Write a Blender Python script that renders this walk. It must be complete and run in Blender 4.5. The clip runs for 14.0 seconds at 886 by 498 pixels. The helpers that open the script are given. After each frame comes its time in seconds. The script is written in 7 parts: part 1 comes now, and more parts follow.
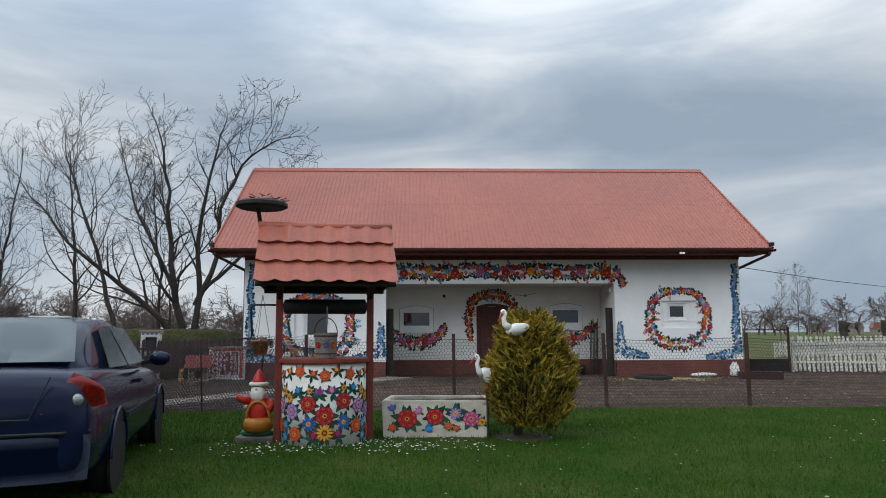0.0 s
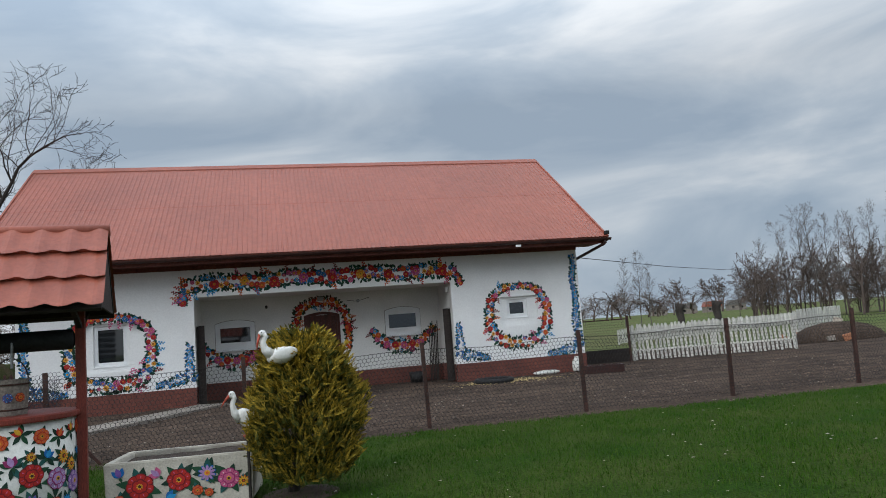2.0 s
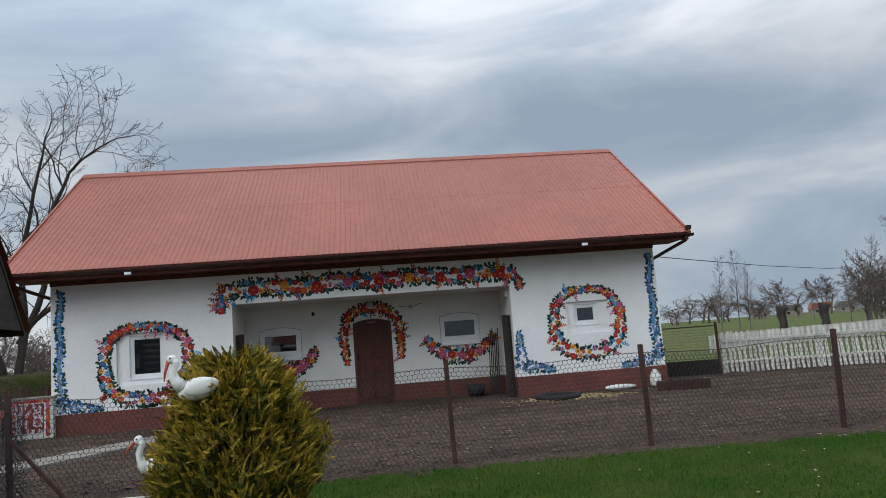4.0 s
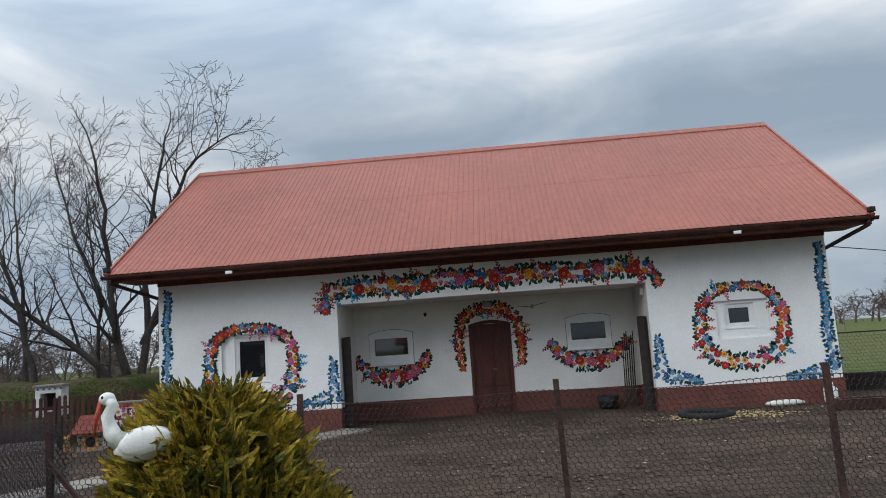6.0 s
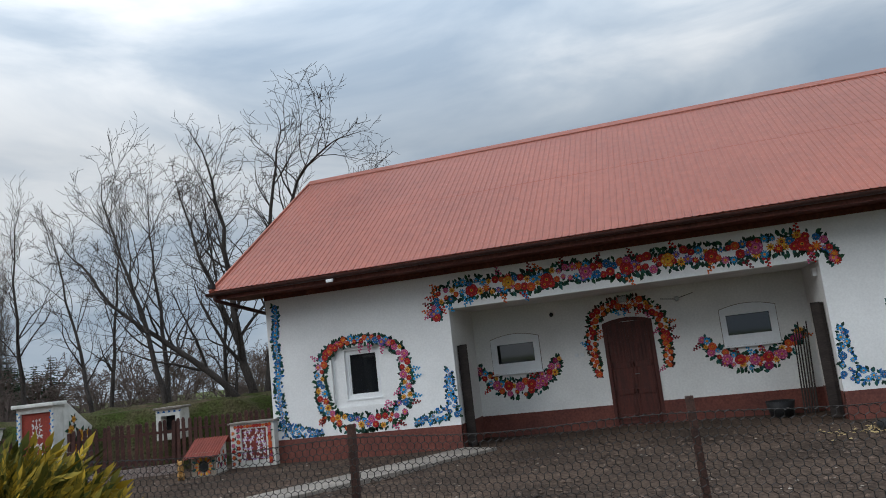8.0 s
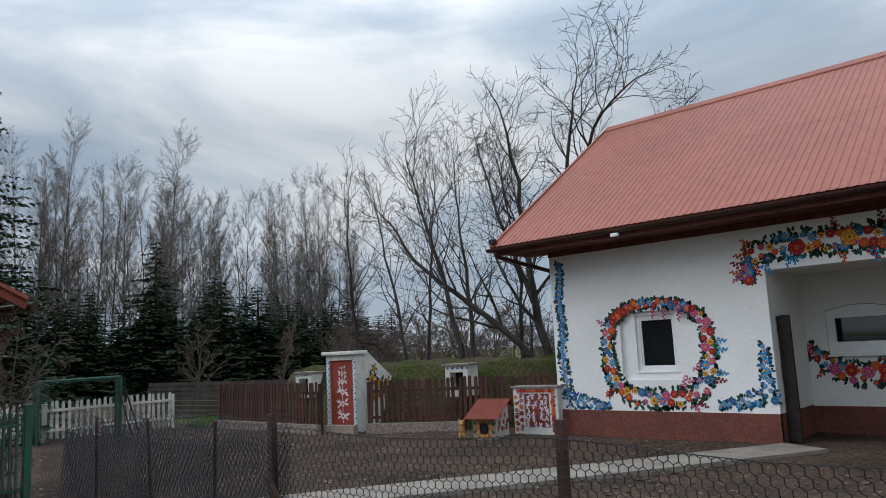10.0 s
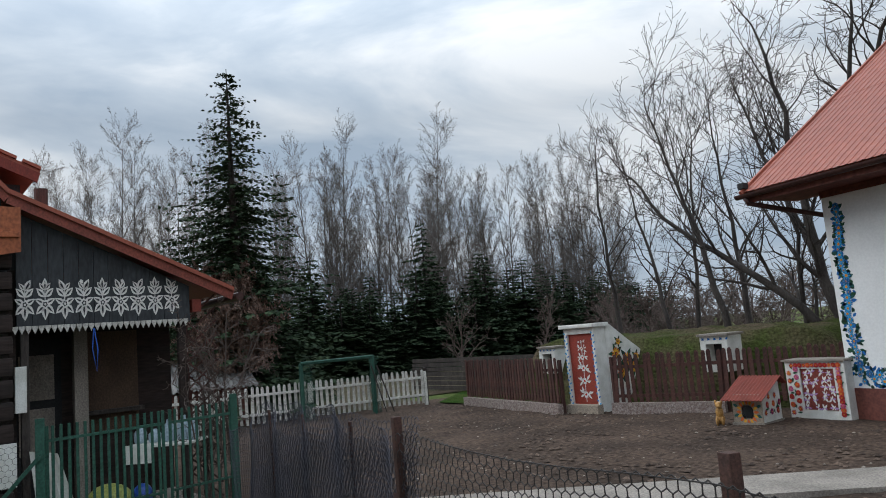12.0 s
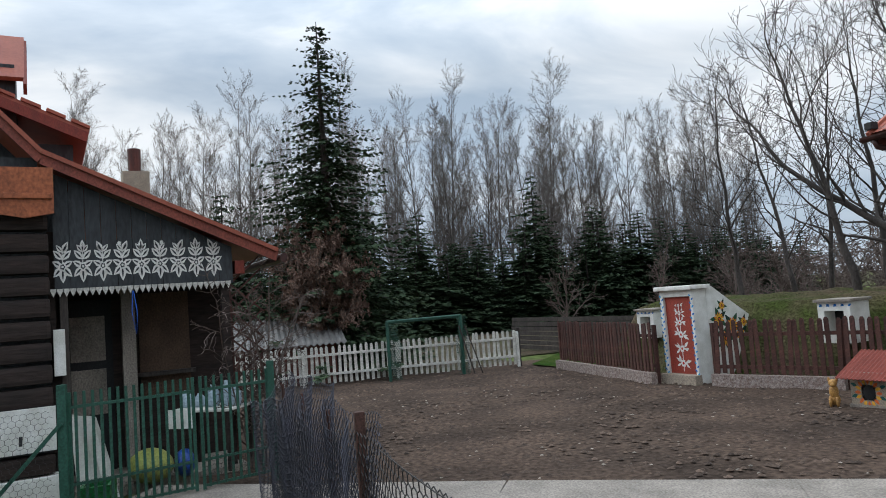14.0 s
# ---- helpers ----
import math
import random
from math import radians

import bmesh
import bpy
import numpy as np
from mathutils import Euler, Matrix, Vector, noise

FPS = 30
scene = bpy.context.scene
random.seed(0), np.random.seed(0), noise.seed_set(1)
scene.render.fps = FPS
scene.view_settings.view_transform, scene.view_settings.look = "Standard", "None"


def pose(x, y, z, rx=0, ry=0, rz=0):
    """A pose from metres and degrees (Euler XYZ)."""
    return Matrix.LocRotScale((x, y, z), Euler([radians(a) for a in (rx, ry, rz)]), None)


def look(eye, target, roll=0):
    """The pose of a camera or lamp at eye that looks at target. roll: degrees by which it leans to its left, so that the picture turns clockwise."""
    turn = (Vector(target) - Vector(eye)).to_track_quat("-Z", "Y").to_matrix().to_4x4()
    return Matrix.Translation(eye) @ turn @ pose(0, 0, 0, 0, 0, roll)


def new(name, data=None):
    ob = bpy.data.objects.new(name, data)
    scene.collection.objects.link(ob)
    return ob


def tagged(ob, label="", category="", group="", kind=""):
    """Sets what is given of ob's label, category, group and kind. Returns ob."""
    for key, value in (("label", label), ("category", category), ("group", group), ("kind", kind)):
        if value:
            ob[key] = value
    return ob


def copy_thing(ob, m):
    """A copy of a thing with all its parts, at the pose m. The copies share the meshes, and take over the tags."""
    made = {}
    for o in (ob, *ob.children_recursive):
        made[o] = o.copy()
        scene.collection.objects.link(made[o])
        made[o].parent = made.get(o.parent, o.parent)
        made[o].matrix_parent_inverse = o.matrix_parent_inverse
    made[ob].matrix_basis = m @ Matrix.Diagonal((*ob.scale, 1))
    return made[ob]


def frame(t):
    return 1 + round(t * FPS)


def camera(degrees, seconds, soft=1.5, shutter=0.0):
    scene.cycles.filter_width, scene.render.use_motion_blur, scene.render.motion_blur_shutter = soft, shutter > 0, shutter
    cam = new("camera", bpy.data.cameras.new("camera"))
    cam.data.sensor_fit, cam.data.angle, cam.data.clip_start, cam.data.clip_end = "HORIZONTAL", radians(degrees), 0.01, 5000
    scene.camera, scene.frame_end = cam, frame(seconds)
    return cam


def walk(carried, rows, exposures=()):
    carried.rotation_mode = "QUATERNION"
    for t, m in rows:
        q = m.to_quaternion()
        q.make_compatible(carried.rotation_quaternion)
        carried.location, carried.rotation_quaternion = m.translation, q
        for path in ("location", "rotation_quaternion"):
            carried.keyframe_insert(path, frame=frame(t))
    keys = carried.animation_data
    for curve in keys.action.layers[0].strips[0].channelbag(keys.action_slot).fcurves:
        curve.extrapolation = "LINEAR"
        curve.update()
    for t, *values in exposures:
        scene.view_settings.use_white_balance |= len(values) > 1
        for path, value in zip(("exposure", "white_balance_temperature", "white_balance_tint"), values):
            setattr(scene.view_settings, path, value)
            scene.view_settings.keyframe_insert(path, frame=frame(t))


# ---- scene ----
cam = camera(63.3, 14.0, 0.95)
PATH = [
    (0, (-0.045, 0.254, 1.275), (0.03, 2.239, 1.507), -0.3),
    (0.5, (0.218, 0.814, 1.295), (0.647, 2.754, 1.52), -2.2),
    (1, (0.532, 1.261, 1.327), (0.962, 3.201, 1.551), -2.3),
    (1.5, (0.807, 1.707, 1.354), (1.218, 3.652, 1.579), -2.7),
    (2, (1.122, 2.077, 1.434), (1.58, 4.011, 1.655), -4.4),
    (2.5, (1.468, 2.464, 1.448), (1.896, 4.404, 1.679), -2.6),
    (3, (1.731, 2.966, 1.467), (2.065, 4.924, 1.699), -2.8),
    (3.5, (1.998, 3.338, 1.528), (2.298, 5.301, 1.764), -4.6),
    (4, (2.305, 3.747, 1.516), (2.521, 5.72, 1.764), -4.4),
    (4.2, (2.358, 3.935, 1.517), (2.495, 5.914, 1.772), -4.2),
    (6.3, (2.901, 5.92, 1.66), (2.722, 7.894, 1.927), -3.6),
    (6.5, (2.981, 6.125, 1.654), (2.785, 8.097, 1.925), -3.4),
    (7, (3.11, 6.574, 1.636), (2.825, 8.534, 1.914), -4.8),
    (7.2, (3.14, 6.742, 1.645), (2.788, 8.69, 1.927), -5.1),
    (9.3, (3.147, 8.887, 1.664), (2.107, 10.561, 2.003), -4.4),
    (9.5, (3.142, 9.034, 1.669), (1.981, 10.631, 1.986), -3.3),
    (10, (3.057, 9.387, 1.692), (1.718, 10.846, 1.971), -2.8),
    (10.5, (2.944, 9.798, 1.71), (1.407, 11.047, 1.988), -3.7),
    (11, (2.843, 10.262, 1.707), (1.122, 11.249, 1.961), -3.8),
    (11.5, (2.675, 10.65, 1.714), (0.906, 11.552, 1.949), -3.3),
    (12, (2.567, 11.024, 1.743), (0.774, 11.874, 1.987), -4.9),
    (12.5, (2.514, 11.45, 1.771), (0.704, 12.264, 2.015), -3.9),
    (13, (2.306, 11.738, 1.774), (0.477, 12.511, 2.009), -3.8),
    (13.5, (2.144, 11.979, 1.806), (0.263, 12.63, 2.008), -4.3),
    (14, (2.041, 12.173, 1.827), (0.116, 12.696, 1.97), -4.2),
]
walk(cam, [(t, look(eye, target, roll)) for t, eye, target, roll in PATH], ((0, 0.0), (4.2, -0.05), (6.3, 0.0), (7.2, -0.03), (9.3, -0.13), (10.5, -0.02), (12.0, 0.05), (13.0, 0.12), (14.0, 0.28)))

# ---- world and light ----
world = bpy.data.worlds.new("overcast_sky")
scene.world = world
world.use_nodes = True
wn, wl = world.node_tree.nodes, world.node_tree.links
wn.clear()


def wnode(kind, **inputs):
    n = wn.new(kind)
    for key, value in inputs.items():
        n.inputs[key.replace("_", " ")].default_value = value
    return n


w_out, w_bg = wn.new("ShaderNodeOutputWorld"), wn.new("ShaderNodeBackground")
w_sky = wn.new("ShaderNodeTexSky")
w_sky.sky_type, w_sky.sun_disc = "NISHITA", False
w_sky.sun_elevation, w_sky.sun_rotation = radians(34), radians(250)
w_tc = wn.new("ShaderNodeTexCoord")
w_map = wn.new("ShaderNodeMapping")
w_map.inputs["Scale"].default_value = (1.0, 1.0, 3.4)
w_map.inputs["Location"].default_value = (3.1, 0.4, 0.2)
w_n1 = wnode("ShaderNodeTexNoise", Scale=2.3, Detail=7.0, Roughness=0.52, Distortion=0.5)
w_ramp = wn.new("ShaderNodeValToRGB")
w_ramp.color_ramp.elements[0].position, w_ramp.color_ramp.elements[0].color = 0.36, (0.36, 0.45, 0.56, 1)
w_ramp.color_ramp.elements[1].position, w_ramp.color_ramp.elements[1].color = 0.66, (0.78, 0.82, 0.86, 1)
mid = w_ramp.color_ramp.elements.new(0.5)
mid.color = (0.50, 0.58, 0.67, 1)
w_sep = wn.new("ShaderNodeSeparateXYZ")
# an overcast sky is about twice as bright overhead as at the horizon
w_el = wn.new("ShaderNodeMapRange")
w_el.inputs["From Min"].default_value, w_el.inputs["From Max"].default_value = 0.30, 0.95
w_el.inputs["To Min"].default_value, w_el.inputs["To Max"].default_value = 0.90, 3.1
w_mul = wn.new("ShaderNodeMixRGB")
w_mul.blend_type = "MULTIPLY"
w_mul.inputs["Fac"].default_value = 1.0
w_dim = wn.new("ShaderNodeMixRGB")
w_dim.blend_type = "MULTIPLY"
w_dim.inputs["Fac"].default_value = 1.0
w_dim.inputs["Color2"].default_value = (0.06, 0.06, 0.06, 1)
w_mix = wn.new("ShaderNodeMixRGB")
w_mix.inputs["Fac"].default_value = 0.93
wl.new(w_tc.outputs["Generated"], w_map.inputs["Vector"])
wl.new(w_map.outputs["Vector"], w_n1.inputs["Vector"])
wl.new(w_n1.outputs["Fac"], w_ramp.inputs["Fac"])
wl.new(w_tc.outputs["Generated"], w_sep.inputs["Vector"])
wl.new(w_sep.outputs["Z"], w_el.inputs["Value"])
wl.new(w_ramp.outputs["Color"], w_mul.inputs["Color1"])
wl.new(w_el.outputs["Result"], w_mul.inputs["Color2"])
# the hidden sun makes the western half of the cloud cover brighter
w_dot = wn.new("ShaderNodeVectorMath")
w_dot.operation = "DOT_PRODUCT"
w_dot.inputs[1].default_value = (-0.93, 0.30, 0.20)
w_side = wn.new("ShaderNodeMapRange")
w_side.inputs["From Min"].default_value, w_side.inputs["From Max"].default_value = 0.1, 1.0
w_side.inputs["To Min"].default_value, w_side.inputs["To Max"].default_value = 1.0, 1.08
w_west = wn.new("ShaderNodeMixRGB")
w_west.blend_type = "MULTIPLY"
w_west.inputs["Fac"].default_value = 1.0
wl.new(w_tc.outputs["Generated"], w_dot.inputs[0])
wl.new(w_dot.outputs["Value"], w_side.inputs["Value"])
wl.new(w_mul.outputs["Color"], w_west.inputs["Color1"])
wl.new(w_side.outputs["Result"], w_west.inputs["Color2"])
wl.new(w_sky.outputs["Color"], w_dim.inputs["Color1"])
wl.new(w_dim.outputs["Color"], w_mix.inputs["Color1"])
wl.new(w_west.outputs["Color"], w_mix.inputs["Color2"])
wl.new(w_mix.outputs["Color"], w_bg.inputs["Color"])
wl.new(w_bg.outputs["Background"], w_out.inputs["Surface"])
w_bg.inputs["Strength"].default_value = 1.0

sun = new("sun", bpy.data.lights.new("sun", "SUN"))
sun.data.energy, sun.data.angle, sun.data.color = 1.3, radians(40), (0.96, 0.985, 1.0)
sun.matrix_world = look((-17, -15, 16), (0, 0, 0))


# ---- materials ----
def mat(name, a, b=None, rough=0.75, metal=0.0, scale=3.0, fine=40.0, bump=0.25, dist=0.01, spec=0.35, grain=0.35, coords="Object", stretch=(1, 1, 1), vary=0.0, island=False):
    """A surface of two shades in broad patches, with a fine grain in shade and relief."""
    b = b or tuple(0.72 * c for c in a)
    m = bpy.data.materials.new(name)
    m.use_nodes = True
    n, l = m.node_tree.nodes, m.node_tree.links
    p = n["Principled BSDF"]
    p.inputs["Roughness"].default_value, p.inputs["Metallic"].default_value = rough, metal
    p.inputs["Specular IOR Level"].default_value = spec
    tc, mp = n.new("ShaderNodeTexCoord"), n.new("ShaderNodeMapping")
    mp.inputs["Scale"].default_value = stretch
    l.new(tc.outputs[coords], mp.inputs["Vector"])
    n1, n2 = n.new("ShaderNodeTexNoise"), n.new("ShaderNodeTexNoise")
    n1.inputs["Scale"].default_value, n1.inputs["Detail"].default_value = scale, 4
    n2.inputs["Scale"].default_value, n2.inputs["Detail"].default_value = fine, 5
    for t in (n1, n2):
        l.new(mp.outputs["Vector"], t.inputs["Vector"])
    r = n.new("ShaderNodeValToRGB")
    r.color_ramp.elements[0].position, r.color_ramp.elements[1].position = 0.35, 0.65
    r.color_ramp.elements[0].color, r.color_ramp.elements[1].color = (*a, 1), (*b, 1)
    l.new(n1.outputs["Fac"], r.inputs["Fac"])
    g = n.new("ShaderNodeMapRange")
    g.inputs["From Min"].default_value, g.inputs["From Max"].default_value = 0.3, 0.7
    g.inputs["To Min"].default_value, g.inputs["To Max"].default_value = 1 - grain, 1 + grain
    l.new(n2.outputs["Fac"], g.inputs["Value"])
    x = n.new("ShaderNodeMixRGB")
    x.blend_type, x.inputs["Fac"].default_value = "MULTIPLY", 1.0
    l.new(r.outputs["Color"], x.inputs["Color1"])
    l.new(g.outputs["Result"], x.inputs["Color2"])
    colour = x.outputs["Color"]
    if vary:
        if island:
            rnd = n.new("ShaderNodeNewGeometry").outputs["Random Per Island"]
        else:
            rnd = n.new("ShaderNodeObjectInfo").outputs["Random"]
        v = n.new("ShaderNodeMapRange")
        v.inputs["To Min"].default_value, v.inputs["To Max"].default_value = 1 - vary, 1 + vary
        l.new(rnd, v.inputs["Value"])
        y = n.new("ShaderNodeMixRGB")
        y.blend_type, y.inputs["Fac"].default_value = "MULTIPLY", 1.0
        l.new(colour, y.inputs["Color1"])
        l.new(v.outputs["Result"], y.inputs["Color2"])
        colour = y.outputs["Color"]
    l.new(colour, p.inputs["Base Color"])
    if bump:
        bp = n.new("ShaderNodeBump")
        bp.inputs["Strength"].default_value, bp.inputs["Distance"].default_value = bump, dist
        l.new(n2.outputs["Fac"], bp.inputs["Height"])
        l.new(bp.outputs["Normal"], p.inputs["Normal"])
    return m


def two_tone(name, a, b, c, rough=0.8):
    """Leaves whose shade runs over three colours from one piece to the next."""
    m = mat(name, a, rough=rough, bump=0.0, grain=0.2, spec=0.08)
    n, l = m.node_tree.nodes, m.node_tree.links
    p = n["Principled BSDF"]
    r = n.new("ShaderNodeValToRGB")
    r.color_ramp.elements[0].color, r.color_ramp.elements[1].color = (*a, 1), (*c, 1)
    e = r.color_ramp.elements.new(0.5)
    e.color = (*b, 1)
    l.new(n.new("ShaderNodeNewGeometry").outputs["Random Per Island"], r.inputs["Fac"])
    l.new(r.outputs["Color"], p.inputs["Base Color"])
    return m


def glass_pane(name, tint, rough=0.04):
    m = bpy.data.materials.new(name)
    m.use_nodes = True
    p = m.node_tree.nodes["Principled BSDF"]
    p.inputs["Base Color"].default_value = (*tint, 1)
    p.inputs["Roughness"].default_value = rough
    p.inputs["Specular IOR Level"].default_value = 0.9
    return m


M_WALL = mat("white_lime_paint", (0.80, 0.80, 0.79), (0.73, 0.73, 0.72), rough=0.9, scale=0.8, fine=30, bump=0.12, grain=0.05)
M_RECESS = mat("white_plaster_worn", (0.78, 0.77, 0.74), (0.68, 0.67, 0.64), rough=0.9, scale=1.1, fine=25, bump=0.15, grain=0.07)
M_PLINTH = mat("oxblood_plinth_paint", (0.17, 0.055, 0.04), (0.12, 0.042, 0.033), rough=0.85, scale=1.5, fine=25, grain=0.25)
M_ROOF = mat("brick_red_roof_sheet", (0.32, 0.094, 0.060), (0.27, 0.080, 0.052), rough=0.5, scale=0.35, fine=6, bump=0.05, grain=0.12, spec=0.33)
M_TRIM = mat("dark_brown_metal", (0.055, 0.022, 0.018), (0.04, 0.018, 0.015), rough=0.4, fine=20, bump=0.05)
M_FASCIA = mat("oxide_red_board", (0.15, 0.045, 0.032), rough=0.7, fine=20)
M_WHITE_PVC = mat("white_window_plastic", (0.78, 0.79, 0.79), (0.72, 0.73, 0.73), rough=0.35, fine=30, bump=0.03, grain=0.04)
M_GLASS = glass_pane("dark_window_glass", (0.012, 0.014, 0.016))
M_DOOR = mat("dark_red_brown_door_paint", (0.10, 0.026, 0.018), (0.065, 0.02, 0.015), rough=0.55, scale=3, fine=30, stretch=(6, 6, 0.7))
M_BLACK = mat("black_rubber", (0.016, 0.016, 0.017), rough=0.7)
M_DARKWOOD = mat("tarred_dark_wood", (0.022, 0.016, 0.014), (0.035, 0.026, 0.022), rough=0.8, stretch=(1, 1, 5), fine=18, bump=0.5)
M_RUST = mat("rusty_steel_post", (0.075, 0.035, 0.026), (0.045, 0.024, 0.02), rough=0.85, scale=12, fine=90)
M_WIRE = mat("dark_fence_wire", (0.026, 0.021, 0.019), rough=0.6, bump=0)
M_NET = mat("blue_grey_wire_net", (0.040, 0.040, 0.056), (0.028, 0.028, 0.036), rough=0.6, bump=0)
M_TILE = mat("terracotta_metal_tile", (0.33, 0.088, 0.052), (0.27, 0.072, 0.044), rough=0.5, scale=2.5, fine=25, bump=0.08, grain=0.12)
M_REDWOOD = mat("oxide_red_painted_wood", (0.20, 0.035, 0.022), (0.15, 0.03, 0.02), rough=0.6, scale=4, fine=40, stretch=(4, 4, 0.8))
M_CONCRETE = mat("weathered_concrete", (0.27, 0.235, 0.20), (0.19, 0.165, 0.14), rough=0.95, scale=2.5, fine=50, bump=0.4)
M_LIMEPOT = mat("limewashed_concrete", (0.72, 0.71, 0.67), (0.58, 0.57, 0.52), rough=0.9, scale=5, fine=60, bump=0.3, grain=0.1)
M_TROUGH = mat("stained_trough_concrete", (0.58, 0.54, 0.46), (0.40, 0.36, 0.30), rough=0.95, scale=4, fine=50, bump=0.4, grain=0.15)
M_LITTER = mat("brown_wood_litter", (0.075, 0.055, 0.040), (0.050, 0.048, 0.026), rough=1.0, spec=0.05, scale=0.8, fine=12, bump=0.9, dist=0.05, grain=0.5)
M_SOIL = mat("dark_soil", (0.05, 0.036, 0.028), (0.085, 0.062, 0.048), rough=1.0, scale=14, fine=70, bump=0.9, dist=0.03)
M_DIRT = mat("trodden_yard_dirt", (0.088, 0.061, 0.046), (0.050, 0.036, 0.028), rough=1.0, spec=0.06, scale=0.7, fine=15, bump=0.85, dist=0.05, grain=0.5)
M_FIELD = mat("spring_field_grass", (0.075, 0.105, 0.030), (0.105, 0.10, 0.045), rough=1.0, spec=0.05, scale=0.06, fine=3.0, grain=0.4)
M_LAWN = mat("mown_lawn", (0.022, 0.052, 0.007), (0.050, 0.068, 0.015), rough=1.0, spec=0.05, scale=0.9, fine=45, bump=0.9, dist=0.04, grain=0.5)
M_BLADE = two_tone("grass_blade", (0.020, 0.064, 0.004), (0.036, 0.096, 0.008), (0.066, 0.11, 0.017), rough=0.9)
M_BARK = mat("dark_tree_bark", (0.058, 0.048, 0.042), (0.034, 0.028, 0.025), rough=0.95, scale=3, fine=30, bump=0.6, stretch=(1, 1, 0.4))
M_BIRCH = mat("pale_grey_bark", (0.15, 0.13, 0.115), (0.075, 0.064, 0.058), rough=0.95, scale=3, fine=20)
M_TWIG = mat("brown_twigs", (0.125, 0.092, 0.078), (0.095, 0.072, 0.062), rough=0.95)
M_WOODTWIG = mat("grey_brown_twigs", (0.165, 0.138, 0.122), (0.12, 0.10, 0.09), rough=0.95)
M_SPRUCE = two_tone("spruce_needles", (0.030, 0.048, 0.030), (0.046, 0.070, 0.039), (0.064, 0.090, 0.047), rough=0.9)
M_THUJA = two_tone("green_thuja_leaf", (0.034, 0.046, 0.012), (0.080, 0.082, 0.018), (0.18, 0.14, 0.024), rough=0.7)
M_THUJA_TIP = two_tone("golden_thuja_tip", (0.11, 0.10, 0.02), (0.27, 0.19, 0.026), (0.48, 0.31, 0.034), rough=0.7)
M_THUJA_IN = two_tone("inner_thuja_leaf", (0.030, 0.048, 0.014), (0.065, 0.085, 0.020), (0.13, 0.11, 0.022), rough=0.8)
M_STATUE = mat("white_statue_plaster", (0.76, 0.75, 0.71), (0.66, 0.64, 0.6), rough=0.7, fine=60, grain=0.08)
M_GREEN = mat("green_gate_paint", (0.022, 0.075, 0.052), (0.03, 0.095, 0.068), rough=0.5, scale=6, fine=50)
M_PICKET_W = mat("chalky_white_picket", (0.58, 0.56, 0.51), (0.44, 0.42, 0.38), rough=0.9, scale=5, fine=40, vary=0.15)
M_PICKET_B = mat("brown_stained_picket", (0.085, 0.034, 0.026), (0.058, 0.026, 0.021), rough=0.8, scale=4, fine=40, vary=0.25)
M_LOG = mat("tarred_log_wall", (0.020, 0.014, 0.012), (0.034, 0.022, 0.018), rough=0.85, fine=14, stretch=(1, 0.4, 3), bump=0.5)
M_BOARD = mat("charcoal_gable_board", (0.030, 0.033, 0.036), (0.042, 0.046, 0.05), rough=0.75, scale=3, fine=25, stretch=(1, 1, 0.4))
M_ORANGE = mat("orange_brown_eave_board", (0.34, 0.10, 0.04), (0.27, 0.08, 0.034), rough=0.6, fine=25)
M_CARPAINT = mat("dark_blue_car_paint", (0.004, 0.008, 0.032), (0.0035, 0.007, 0.026), rough=0.16, scale=1, fine=160, bump=0.01, spec=0.28, grain=0.12)
# base colour is pale grey-blue to stand in for the sky's reflection
M_CARGLASS = glass_pane("sky_tinted_car_glass", (0.17, 0.21, 0.22), 0.12)
M_LAMPRED = mat("red_tail_lamp", (0.32, 0.012, 0.010), (0.24, 0.01, 0.009), rough=0.15, spec=0.7, bump=0.0)
M_STEEL = mat("grey_steel", (0.35, 0.35, 0.34), rough=0.4, metal=0.6)
M_ASBESTOS = mat("grey_fibre_cement", (0.20, 0.19, 0.18), (0.14, 0.135, 0.13), rough=0.95)
M_MOSS = mat("mossy_mound_turf", (0.045, 0.058, 0.016), (0.095, 0.072, 0.046), rough=1.0, spec=0.05, scale=1.2, fine=20, bump=1.0, dist=0.08, grain=0.5)
M_CHIMNEY = mat("buff_chimney_brick", (0.33, 0.27, 0.21), (0.26, 0.215, 0.17), rough=0.9, scale=6)
M_STONE = mat("pale_pebble", (0.26, 0.22, 0.18), (0.18, 0.155, 0.13), rough=0.9, vary=0.4, island=True)
M_STRAW = mat("straw", (0.42, 0.31, 0.14), (0.34, 0.25, 0.12), rough=0.9, vary=0.25, island=True)
M_POT = mat("terracotta_pot", (0.42, 0.17, 0.085), rough=0.8)
M_TREEHAZE = mat("far_wood", (0.10, 0.085, 0.075), (0.08, 0.08, 0.06), rough=1.0, scale=0.3, fine=2)

PAINTS = {}


